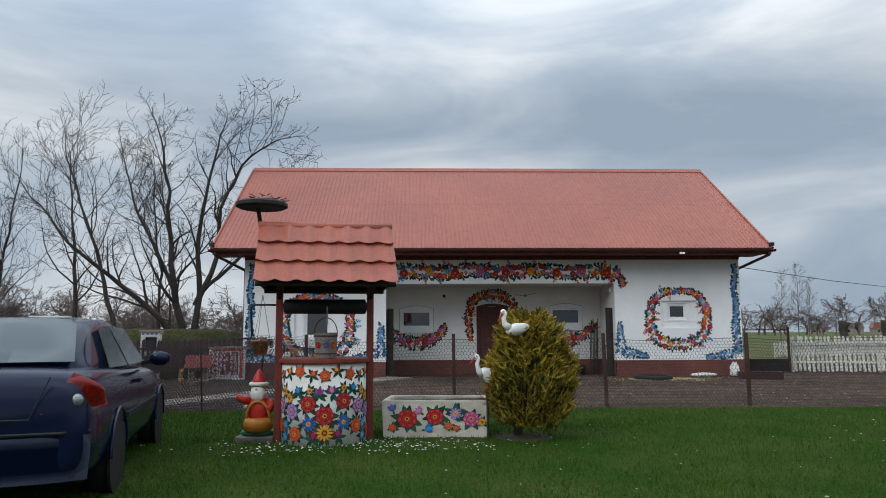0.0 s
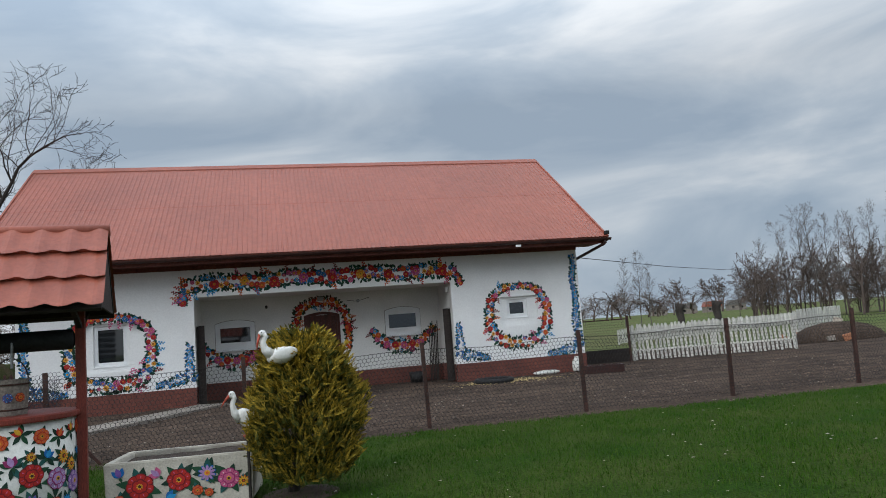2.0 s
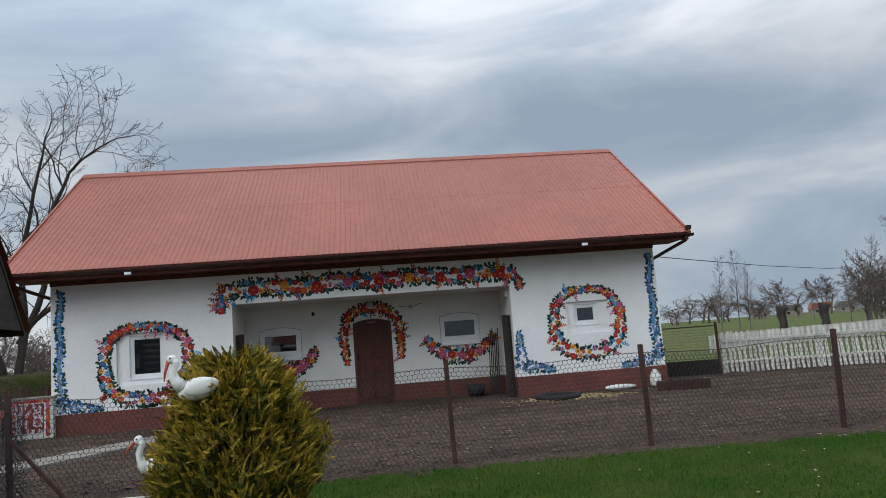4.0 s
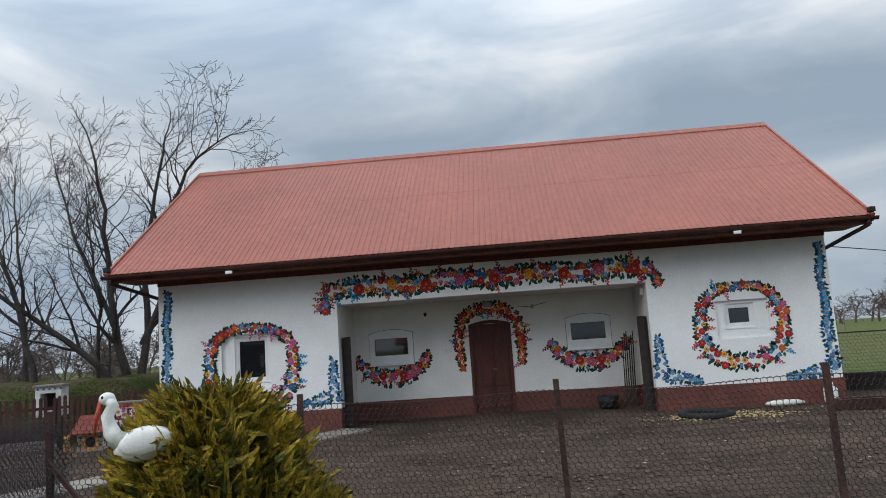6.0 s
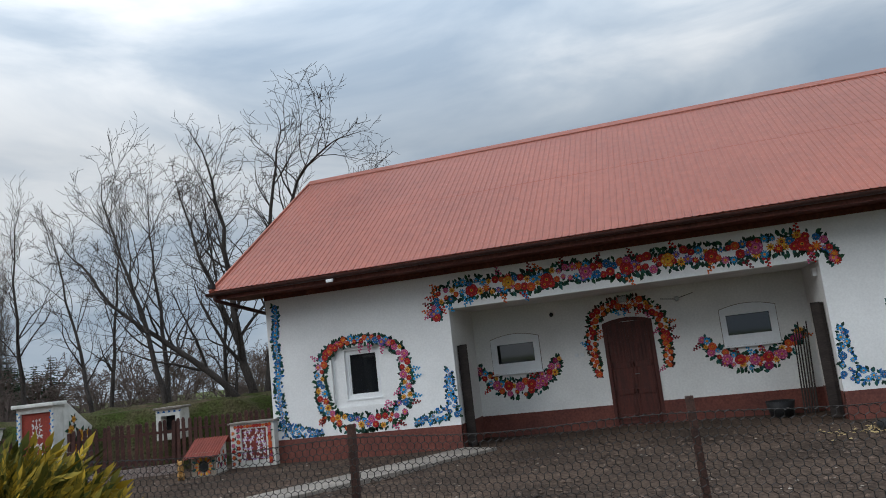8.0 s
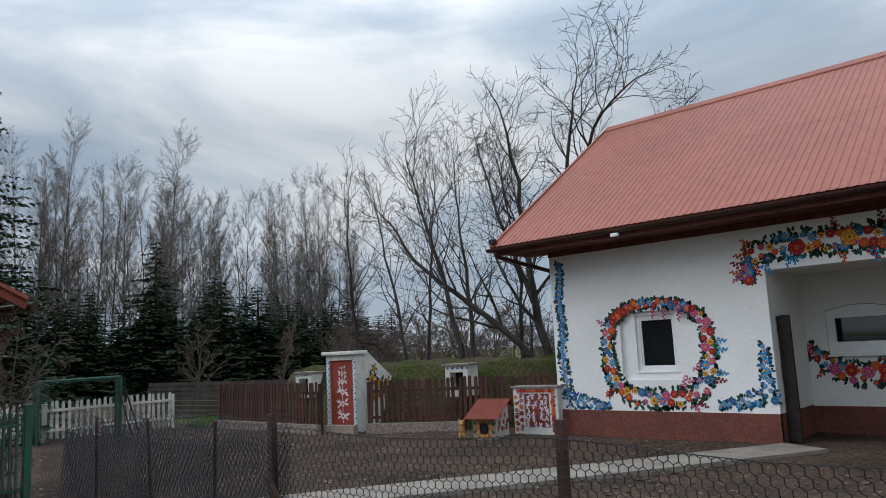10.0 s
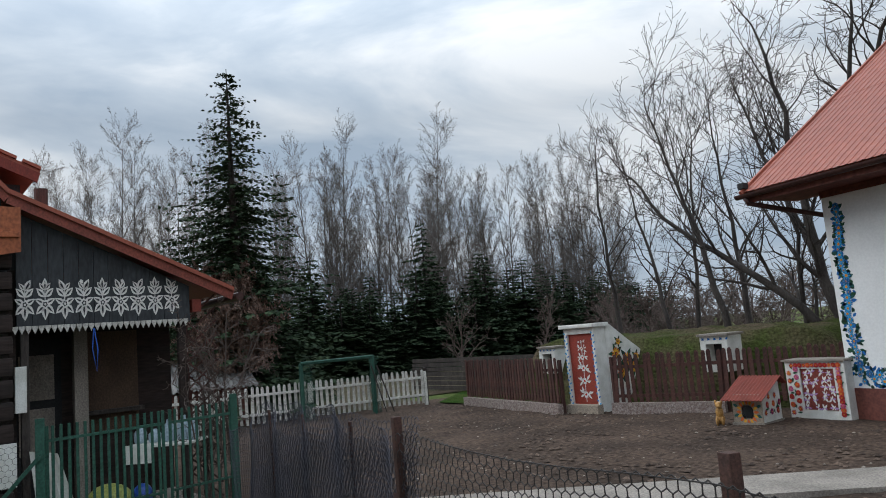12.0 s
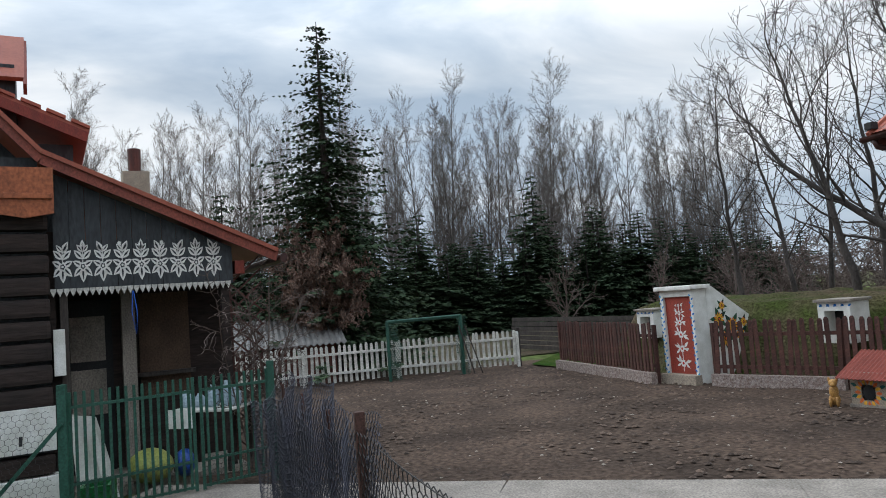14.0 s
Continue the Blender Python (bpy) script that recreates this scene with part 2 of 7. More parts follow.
def paint(name):
    """Flat mural paints, each a little uneven as brushed colour is."""
    table = {
        "red": (0.48, 0.025, 0.018), "dark_red": (0.20, 0.012, 0.018), "orange": (0.66, 0.13, 0.025), "yellow": (0.74, 0.38, 0.03), "blue": (0.015, 0.14, 0.42),
        "sky_blue": (0.025, 0.30, 0.60), "pink": (0.58, 0.11, 0.24), "magenta": (0.30, 0.03, 0.13), "purple": (0.20, 0.10, 0.36), "green": (0.018, 0.075, 0.035),
        "teal": (0.018, 0.095, 0.085), "dark_green": (0.012, 0.04, 0.024), "white": (0.74, 0.72, 0.68), "brown": (0.06, 0.025, 0.015), "lilac": (0.42, 0.25, 0.50), "slate": (0.034, 0.037, 0.041),
    }
    if name not in PAINTS:
        c = table[name]
        PAINTS[name] = mat("mural_" + name, c, tuple(v * 0.8 for v in c), rough=0.8, scale=18, fine=90, bump=0.0, grain=0.12)
    return PAINTS[name]

# ---- building helpers ----
def mesh_of(name, bm, material, smooth=False):
    me = bpy.data.meshes.new(name)
    if isinstance(bm, tuple):
        me.from_pydata(bm[0], [], bm[1])
    else:
        bmesh.ops.recalc_face_normals(bm, faces=bm.faces)
        bm.to_mesh(me)
        bm.free()
    for m in material if isinstance(material, (list, tuple)) else [material]:
        me.materials.append(m)
    if smooth:
        me.polygons.foreach_set("use_smooth", [True] * len(me.polygons))
    me.update()
    return me


def thing(name, m, label, category, group="", kind=""):
    ob = new(name)
    ob.empty_display_size = 0.2
    ob.matrix_basis = m
    return tagged(ob, label, category, group, kind)


def part(name, bm, material, parent, label="", smooth=False):
    ob = new(name, mesh_of(name, bm, material, smooth))
    ob.parent = parent
    return tagged(ob, label)


def solo(name, bm, material, label, category, group="", kind="", m=None, smooth=False):
    ob = new(name, mesh_of(name, bm, material, smooth))
    if m is not None:
        ob.matrix_basis = m
    return tagged(ob, label, category, group, kind)


def piece(name, me, parent, m):
    ob = new(name, me)
    ob.parent = parent
    ob.matrix_basis = m
    return ob


def box(x0, y0, z0, x1, y1, z1, bev=0.0, bm=None):
    b = bmesh.new()
    bmesh.ops.create_cube(b, size=1)
    for v in b.verts:
        v.co = Vector(((x0 + x1) / 2 + v.co.x * (x1 - x0), (y0 + y1) / 2 + v.co.y * (y1 - y0), (z0 + z1) / 2 + v.co.z * (z1 - z0)))
    if bev:
        bmesh.ops.bevel(b, geom=b.edges[:], offset=bev, segments=2, affect="EDGES", profile=0.7)
    return merge(bm, b)


def merge(bm, b):
    """Adds the mesh b to bm."""
    if bm is None:
        return b
    me = bpy.data.meshes.new("tmp")
    b.to_mesh(me)
    b.free()
    bm.from_mesh(me)
    bpy.data.meshes.remove(me)
    return bm


def beam(p, q, w, h, bm=None, bev=0.0):
    """A squared bar from p to q."""
    p, q = Vector(p), Vector(q)
    d = q - p
    b = box(-w / 2, -h / 2, 0, w / 2, h / 2, d.length, bev)
    b.transform(Matrix.Translation(p) @ d.to_track_quat("Z", "Y").to_matrix().to_4x4())
    return merge(bm, b)


def ring_tube(pts, radii, n=8, caps=True, closed=False):
    """A round tube through pts, as vertices and faces."""
    vs, fs = [], []
    pts = [Vector(p) for p in pts]
    k = len(pts)
    ref = Vector((0.31, 0.17, 0.93))
    for i, p in enumerate(pts):
        d = (pts[(i + 1) % k] - pts[i - 1]) if closed else pts[min(i + 1, k - 1)] - pts[max(i - 1, 0)]
        d.normalize()
        u = d.cross(ref)
        if u.length < 0.05:
            u = d.cross(Vector((1, 0, 0)))
        u.normalize()
        w = d.cross(u)
        r = radii[i] if isinstance(radii, (list, tuple)) else radii
        for j in range(n):
            a = 2 * math.pi * j / n
            vs.append(p + r * (u * math.cos(a) + w * math.sin(a)))
    for i in range(k if closed else k - 1):
        for j in range(n):
            a, b = i * n + j, i * n + (j + 1) % n
            e = ((i + 1) % k) * n
            fs.append((a, b, e + (j + 1) % n, e + j))
    if caps and not closed:
        fs += [tuple(range(n))[::-1], tuple(range((k - 1) * n, k * n))]
    return [tuple(v) for v in vs], fs


def tube(pts, radii, n=8, bm=None, closed=False):
    bm = bm or bmesh.new()
    vs, fs = ring_tube(pts, radii, n, True, closed)
    bv = [bm.verts.new(v) for v in vs]
    for f in fs:
        bm.faces.new([bv[i] for i in f])
    return bm


def lathe(profile, n=32, bm=None, centre=(0, 0), caps=True):
    """A turned body from (radius, height) pairs."""
    b = bmesh.new()
    rows = [[b.verts.new((centre[0] + r * math.cos(2 * math.pi * j / n), centre[1] + r * math.sin(2 * math.pi * j / n), z)) for j in range(n)] for r, z in profile]
    for a, c in zip(rows, rows[1:]):
        for j in range(n):
            b.faces.new((a[j], a[(j + 1) % n], c[(j + 1) % n], c[j]))
    if caps:
        b.faces.new(rows[0][::-1])
        b.faces.new(rows[-1])
    return merge(bm, b)


def blob(c, r, bm=None, seg=14, turn=(0, 0, 0)):
    b = bmesh.new()
    bmesh.ops.create_uvsphere(b, u_segments=seg, v_segments=max(6, seg * 2 // 3), radius=1)
    b.transform(pose(*c, *turn) @ Matrix.Diagonal((*r, 1)))
    return merge(bm, b)


def prism(poly, y0, y1, bm=None):
    """An outline in x and z made solid between y0 and y1."""
    b = bmesh.new()
    f, k = [b.verts.new((x, y0, z)) for x, z in poly], [b.verts.new((x, y1, z)) for x, z in poly]
    b.faces.new(f)
    b.faces.new(k[::-1])
    for i in range(len(poly)):
        j = (i + 1) % len(poly)
        b.faces.new((f[i], k[i], k[j], f[j]))
    return merge(bm, b)


def ring(outer, inner, y0, y1, bm=None):
    """A frame between two outlines of as many points."""
    b = bmesh.new()
    n = len(outer)
    v = [[b.verts.new((x, y, z)) for x, z in o] for o in (outer, inner) for y in (y0, y1)]
    for i in range(n):
        j = (i + 1) % n
        b.faces.new((v[0][i], v[0][j], v[2][j], v[2][i]))
        b.faces.new((v[1][i], v[3][i], v[3][j], v[1][j]))
        b.faces.new((v[0][i], v[1][i], v[1][j], v[0][j]))
        b.faces.new((v[2][i], v[2][j], v[3][j], v[3][i]))
    return merge(bm, b)


def rect(x0, z0, x1, z1, arch=0.0, n=8):
    top = [(x1 + (x0 - x1) * i / n, z1 + arch * (1 - (2 * i / n - 1) ** 2)) for i in range(n + 1)]
    return [(x0, z0), (x1, z0)] + top


def grid_wall(xs, zs, holes, y0, y1):
    """A wall in x and z between y0 and y1 with rectangular holes (x0, z0, x1, z1) through it."""
    b = bmesh.new()
    xs = sorted(set(xs) | {h[i] for h in holes for i in (0, 2)})
    zs = sorted(set(zs) | {h[i] for h in holes for i in (1, 3)})

    def solid(i, j):
        if not (0 <= i < len(xs) - 1 and 0 <= j < len(zs) - 1):
            return False
        x, z = (xs[i] + xs[i + 1]) / 2, (zs[j] + zs[j + 1]) / 2
        return not any(h[0] < x < h[2] and h[1] < z < h[3] for h in holes)

    cache = {}

    def v(i, j, y):
        if (i, j, y) not in cache:
            cache[i, j, y] = b.verts.new((xs[i], y, zs[j]))
        return cache[i, j, y]

    for i in range(len(xs) - 1):
        for j in range(len(zs) - 1):
            if not solid(i, j):
                continue
            for y in (y0, y1):
                b.faces.new((v(i, j, y), v(i + 1, j, y), v(i + 1, j + 1, y), v(i, j + 1, y)))
            for di, dj, e in ((-1, 0, ((i, j), (i, j + 1))), (1, 0, ((i + 1, j), (i + 1, j + 1))), (0, -1, ((i, j), (i + 1, j))), (0, 1, ((i, j + 1), (i + 1, j + 1)))):
                if not solid(i + di, j + dj):
                    b.faces.new((v(*e[0], y0), v(*e[1], y0), v(*e[1], y1), v(*e[0], y1)))
    return b


# ---- mural painting ----
class Mural:
    """Painted flowers and leaves: thin flat shapes on a surface given by place(u, v, height)."""

    def __init__(self, place, seed):
        self.place, self.rnd, self.sheets = place, random.Random(seed), {}

    def shape(self, colour, pts, level):
        vs, fs = self.sheets.setdefault(colour, ([], []))
        fs.append(tuple(range(len(vs), len(vs) + len(pts))))
        vs += [tuple(self.place(u, v, 0.003 + 0.0022 * level)) for u, v in pts]

    def petals(self, colour, u, v, r, n, depth, level, turn=0.0, sharp=1.0):
        k = n * 6
        pts = []
        for i in range(k):
            a = 2 * math.pi * i / k
            w = abs(math.cos(n * a / 2)) ** sharp
            q = r * (1 - depth + depth * w)
            pts.append((u + q * math.cos(a + turn), v + q * math.sin(a + turn)))
        self.shape(colour, pts, level)

    def leaf(self, u, v, angle, length, colour, width=0.36, level=0):
        c, s = math.cos(angle), math.sin(angle)
        pts = [(0, 0), (0.25, width * 0.75), (0.5, width), (0.78, width * 0.55), (1, 0), (0.78, -width * 0.55), (0.5, -width), (0.25, -width * 0.75)]
        self.shape(colour, [(u + length * (x * c - y * 0.5 * s), v + length * (x * s + y * 0.5 * c)) for x, y in pts], level)

    def stem(self, u0, v0, u1, v1, w, colour="dark_green"):
        d = math.hypot(u1 - u0, v1 - v0) or 1
        nx, ny = -(v1 - v0) / d * w / 2, (u1 - u0) / d * w / 2
        self.shape(colour, [(u0 + nx, v0 + ny), (u0 - nx, v0 - ny), (u1 - nx, v1 - ny), (u1 + nx, v1 + ny)], 0)

    def rose(self, u, v, r, a="red", b="dark_red", lift=0):
        t = self.rnd.random() * 6
        self.petals(b, u, v, r, 7, 0.10, 2 + lift, t, 0.7)
        self.petals(a, u, v, r * 0.93, 7, 0.14, 3 + lift, t, 0.6)
        self.petals(b, u, v, r * 0.60, 6, 0.12, 4 + lift, t + 0.4, 0.6)
        self.petals(a, u, v, r * 0.50, 6, 0.16, 5 + lift, t + 0.4, 0.6)
        for k in range(7):
            a2 = t + (k + 0.5) * 0.8976
            self.leaf(u + r * 0.55 * math.cos(a2), v + r * 0.55 * math.sin(a2), a2, r * 0.38, b, 0.22, 3.6 + lift)
            self.leaf(u + r * 0.62 * math.cos(a2 + 0.45), v + r * 0.62 * math.sin(a2 + 0.45), a2 + 0.45, r * 0.24, "pink" if a in ("red", "orange", "magenta") else "white", 0.34, 3.6 + lift)
        self.petals("yellow", u, v, r * 0.24, 8, 0.4, 6 + lift, t)
        self.petals("brown", u, v, r * 0.13, 5, 0.2, 7 + lift, t)

    def daisy(self, u, v, r, a="yellow", b="orange", n=10, lift=0):
        t = self.rnd.random() * 6
        self.petals(b, u, v, r, n, 0.55, 2 + lift, t, 0.8)
        self.petals(a, u, v, r * 0.86, n, 0.5, 3 + lift, t, 0.8)
        self.petals("brown" if a == "yellow" else "yellow", u, v, r * 0.33, 7, 0.15, 4 + lift, t)
        self.petals("orange", u, v, r * 0.18, 6, 0.15, 5 + lift, t)

    def bud(self, u, v, r, angle, a="pink", b="magenta", lift=0):
        for k in (-0.55, 0.55, 0):
            self.leaf(u, v, angle + k, r * 2.0, b if k else a, 0.55, (2 if k else 3) + lift)
        self.leaf(u, v, angle + math.pi, r * 0.9, "green", 0.7, 3 + lift)

    def spray(self, u, v, angle, length, colour="pink"):
        """A thin stalk of small berries or florets."""
        c, s = math.cos(angle), math.sin(angle)
        self.stem(u, v, u + c * length, v + s * length, 0.012)
        for i in range(6):
            q = length * (0.35 + 0.13 * i)
            side = 0.16 * length * (1 - i / 7) * (1 if i % 2 else -1)
            self.petals(colour, u + c * q - s * side, v + s * q + c * side, 0.085 * length * (1.2 - 0.1 * i) + 0.004, 5, 0.3, 2)

    def any_flower(self, u, v, r, colours):
        kind = self.rnd.choice(colours)
        pairs = {"red": "dark_red", "orange": "red", "yellow": "orange", "blue": "teal", "sky_blue": "blue", "pink": "magenta", "magenta": "dark_red", "purple": "blue", "lilac": "purple", "white": "lilac"}
        lift = self.rnd.randrange(3) * 0.6
        if kind in ("yellow", "purple", "sky_blue") or self.rnd.random() < 0.3:
            self.daisy(u, v, r, kind, pairs[kind], self.rnd.choice((8, 9, 11)), lift)
        else:
            self.rose(u, v, r, kind, pairs[kind], lift)

    def garland(self, line, width, size, colours, leaves=("dark_green", "dark_green", "green", "teal"), density=1.0, sprays=True, closed=False):
        """Flowers along a line of (u, v); leaves stick out past them on both sides. width(s): half width at the share s of the line."""
        pts = [Vector(p) for p in line] + ([Vector(line[0])] if closed else [])
        lengths = [(b - a).length for a, b in zip(pts, pts[1:])]
        total = sum(lengths)

        def at(s):
            d = s * total
            for a, b, q in zip(pts, pts[1:], lengths):
                if d <= q:
                    return a.lerp(b, d / q), (b - a).normalized()
                d -= q
            return pts[-1], (pts[-1] - pts[-2]).normalized()

        count = int(total / size * 1.9 * density)
        for i in range(count * 7):
            s = (i + self.rnd.random()) / (count * 7)
            p, d = at(s)
            w, side = width(s), self.rnd.choice((-1, 1))
            nrm = Vector((-d.y, d.x)) * side
            q = p + nrm * w * self.rnd.uniform(0.2, 1.0)
            a = math.atan2(nrm.y, nrm.x) + self.rnd.uniform(-1.25, 1.25)
            self.leaf(q.x, q.y, a, size * self.rnd.uniform(0.5, 0.85), self.rnd.choice(leaves), 0.56, self.rnd.choice((0, 0.5, 1)))
        for i in range(int(count * 0.22) if sprays else 0):
            s = self.rnd.random()
            p, d = at(s)
            w, side = width(s), self.rnd.choice((-1, 1))
            nrm = Vector((-d.y, d.x)) * side
            q = p + nrm * w * 0.6
            self.spray(q.x, q.y, math.atan2(nrm.y, nrm.x) + self.rnd.uniform(-0.7, 0.7), size * 1.7, self.rnd.choice(("pink", "red", "orange", "sky_blue", "dark_red")))
        rows = 2 if max(width(0.1), width(0.5), width(0.9)) > size * 0.9 else 1
        for i in range(count):
            s = (i + 0.5) / count
            p, d = at(s)
            nrm = Vector((-d.y, d.x))
            w = width(s)
            off = (self.rnd.uniform(0.15, 0.75) * (1 if i % 2 else -1)) if rows == 2 else self.rnd.uniform(-0.35, 0.35)
            q = p + nrm * w * off
            self.any_flower(q.x, q.y, size * self.rnd.uniform(0.34, 0.62), colours)

    def finish(self, parent):
        for colour, sheet in self.sheets.items():
            part(f"{colour}_paint", sheet, paint(colour), parent)["kind"] = "stuff"


def mural(name, label, place, seed, base, m=None):
    ob = thing(name, m or Matrix.Translation(base), label, "mural", "painted flowers")
    b = Vector((0, 0, 0)) if m else Vector(base)
    return ob, Mural(lambda u, v, h: Vector(place(u, v, h)) - b, seed)


# ---- ground ----
def rough_sheet(x0, x1, y0, y1, step, height, inside, seed, base=0.0):
    """A piece of ground with uneven height."""
    nx, ny = int((x1 - x0) / step), int((y1 - y0) / step)
    vs, fs, index = [], [], {}
    for j in range(ny + 1):
        for i in range(nx + 1):
            x, y = x0 + i * step, y0 + j * step
            h = height * (noise.noise((x * 0.9, y * 0.9, seed)) + 0.5 * noise.noise((x * 2.7, y * 2.7, seed + 3)) + 0.35 * noise.noise((x * 7.0, y * 7.0, seed + 5)))
            vs.append((x, y, base + h))
    for j in range(ny):
        for i in range(nx):
            if inside(x0 + (i + 0.5) * step, y0 + (j + 0.5) * step):
                a = j * (nx + 1) + i
                fs.append((a, a + 1, a + nx + 2, a + nx + 1))
    return vs, fs


def lawn_edge(x):
    return 12.35 + 0.10 * noise.noise((x * 0.8, 3.1, 0)) + 0.05 * noise.noise((x * 3.3, 1.7, 0)) - (0.06 * max(0, x - 3))


solo("ground", ([(-900, -900, -0.06), (900, -900, -0.06), (900, 900, -0.06), (-900, 900, -0.06)], [(0, 1, 2, 3)]), M_FIELD, "flat spring field grass reaching the horizon", "ground", kind="structure")
solo("yard_ground", rough_sheet(-17, 24, 11.5, 31, 0.11, 0.026, lambda x, y: y < 30 - max(0, x - 10) * 0.3, 1.5, -0.012), M_DIRT, "trodden brown dirt of the farm yard", "ground", kind="structure", smooth=True)
solo("lawn_ground", rough_sheet(-14, 22, -8, 13.2, 0.2, 0.012, lambda x, y: y < lawn_edge(x) and x > -4.6 - 0.2 * (12 - y), 7.5, 0.012), M_LAWN, "short green mown lawn", "lawn", kind="structure", smooth=True)


solo("wood_floor", rough_sheet(-58, -15.95, -24, 44, 0.8, 0.03, lambda x, y: x < -19 or y < 19 or y > 22, 4.5, -0.02), M_LITTER, "brown leaf litter and withered grass before the wood", "ground", kind="structure", smooth=True)


def grass_tufts(count, seed):
    """Short blades over the lawn, thicker where the walk passes near."""
    rs = np.random.RandomState(seed)
    x, y = rs.uniform(-5, 13, count), 2.0 + 10.4 * rs.uniform(0, 1, count)
    keep = np.array([b < lawn_edge(a) + 0.06 and not ((a + 1.15) ** 2 + (b - 9.35) ** 2 < 0.3) for a, b in zip(x, y)])
    x, y = x[keep], y[keep]
    n = len(x)
    h, w, a = rs.uniform(0.018, 0.05, n), rs.uniform(0.003, 0.006, n), rs.uniform(0, 6.28, n)
    lean = rs.uniform(-0.03, 0.03, (n, 2))
    v = np.zeros((n, 3, 3))
    v[:, 0] = np.c_[x - w * np.cos(a), y - w * np.sin(a), np.zeros(n)]
    v[:, 1] = np.c_[x + w * np.cos(a), y + w * np.sin(a), np.zeros(n)]
    v[:, 2] = np.c_[x + lean[:, 0], y + lean[:, 1], h + 0.015]
    return [tuple(p) for p in v.reshape(-1, 3).tolist()], [(i, i + 1, i + 2) for i in range(0, 3 * n, 3)]


solo("grass", grass_tufts(190000, 4), M_BLADE, "short green grass blades of the lawn", "grass", kind="stuff")

# concrete footpath across the yard to the recess
PATH_LINE = [(-6.2, 10.9), (-5.3, 12.5), (-4.35, 14.28), (-3.05, 16.48), (-1.8, 18.6), (-0.5, 20.95)]
bm = bmesh.new()
for (x0, y0), (x1, y1) in zip(PATH_LINE, PATH_LINE[1:]):
    d = Vector((x1 - x0, y1 - y0))
    n = Vector((-d.y, d.x)).normalized() * 0.42
    d = d.normalized() * 0.002
    b = bmesh.new()
    quad = [(x0 + d.x + n.x, y0 + d.y + n.y), (x0 + d.x - n.x, y0 + d.y - n.y), (x1 - d.x - n.x, y1 - d.y - n.y), (x1 - d.x + n.x, y1 - d.y + n.y)]
    lo, hi = [b.verts.new((*q, -0.05)) for q in quad], [b.verts.new((*q, 0.045)) for q in quad]
    b.faces.new(hi)
    for i in range(4):
        b.faces.new((lo[i], lo[(i + 1) % 4], hi[(i + 1) % 4], hi[i]))
    merge(bm, b)
solo("footpath", bm, M_CONCRETE, "pale concrete footpath crossing the dirt yard", "path", kind="structure")


def scatter(count, seed, where, size, flat=0.5):
    rs = random.Random(seed)
    vs, fs = [], []
    for _ in range(count):
        x, y, z = where(rs)
        r = rs.uniform(*size)
        a = rs.uniform(0, 6.3)
        k = len(vs)
        for i in range(5):
            q = r * rs.uniform(0.7, 1.2)
            vs.append((x + q * math.cos(a + i * 1.257), y + q * math.sin(a + i * 1.257), z))
        vs.append((x + rs.uniform(-0.2, 0.2) * r, y, z + r * flat))
        fs += [(k + i, k + (i + 1) % 5, k + 5) for i in range(5)]
    return vs, fs


solo("pebbles", scatter(700, 3, lambda r: (r.uniform(-13, 16), r.uniform(13.2, 21), -0.005), (0.008, 0.03)), M_STONE, "small stones and crumbs scattered on the yard dirt", "stones", kind="stuff")
solo("clods", scatter(9000, 5, lambda r: (r.uniform(-15.5, 14), r.uniform(12.8, 21), -0.008), (0.012, 0.055), 0.5), mat("dirt_clod", (0.10, 0.068, 0.050), (0.062, 0.043, 0.033), rough=1.0, vary=0.45, island=True), "small clods of dry earth on the yard", "earth", kind="stuff")
solo("white_petals", scatter(300, 6, lambda r: (r.gauss(-0.7, 0.95), r.gauss(8.6, 0.28), 0.025), (0.008, 0.02), 0.5), mat("white_chips", (0.55, 0.54, 0.45), rough=0.8, vary=0.25, island=True), "white flower heads scattered in the grass by the well", "flowers", kind="stuff")
solo("lawn_leaves", scatter(160, 8, lambda r: (r.uniform(0, 11), r.uniform(5, 12.3), 0.035), (0.008, 0.02), 0.4), mat("pale_leaf", (0.4, 0.36, 0.26), rough=0.8, vary=0.3, island=True), "pale dry leaves lying on the lawn", "leaves", kind="stuff")

# ---- painted farm house ----
HX0, HX1, HY, HY2, HTOP = -5.02, 9.58, 21.29, 29.4, 3.62
RX0, RX1, RTOP, RY = -0.92, 5.81, 2.71, 23.0
house = thing("farm_house", Matrix.Translation((0, 0, 0)), "white farm house painted with flower garlands under a red metal roof", "house")
wl_hole, wr_hole = (-3.58, 1.0, -2.20, 2.21), (7.19, 1.39, 8.28, 2.19)
wl_in, wr_in = (-3.30, 1.15, -2.53, 2.14), (7.39, 1.62, 7.99, 2.12)
part("front_wall", grid_wall([HX0, HX1], [0.46, HTOP], [(RX0, 0.0, RX1, RTOP), wl_hole, wr_hole], HY, HY + 0.06), M_WALL, house)
part("window_reveal", grid_wall([HX0 + 0.3, RX0 - 0.3], [0.6, 3.0], [wl_in], HY + 0.062, HY + 0.4), M_WALL, house)
part("window_reveal", grid_wall([RX1 + 0.3, HX1 - 0.3], [0.6, 3.0], [wr_in], HY + 0.062, HY + 0.4), M_WALL, house)
part("lintel", box(RX0 - 0.4, HY + 0.06, RTOP, RX1 + 0.4, HY + 0.4, HTOP), M_WALL, house)
part("plinth", box(HX0 - 0.02, HY - 0.025, -0.1, RX0, HY + 0.35, 0.457), M_PLINTH, house)
part("plinth", box(RX1, HY - 0.025, -0.1, HX1 + 0.02, HY + 0.35, 0.457), M_PLINTH, house)
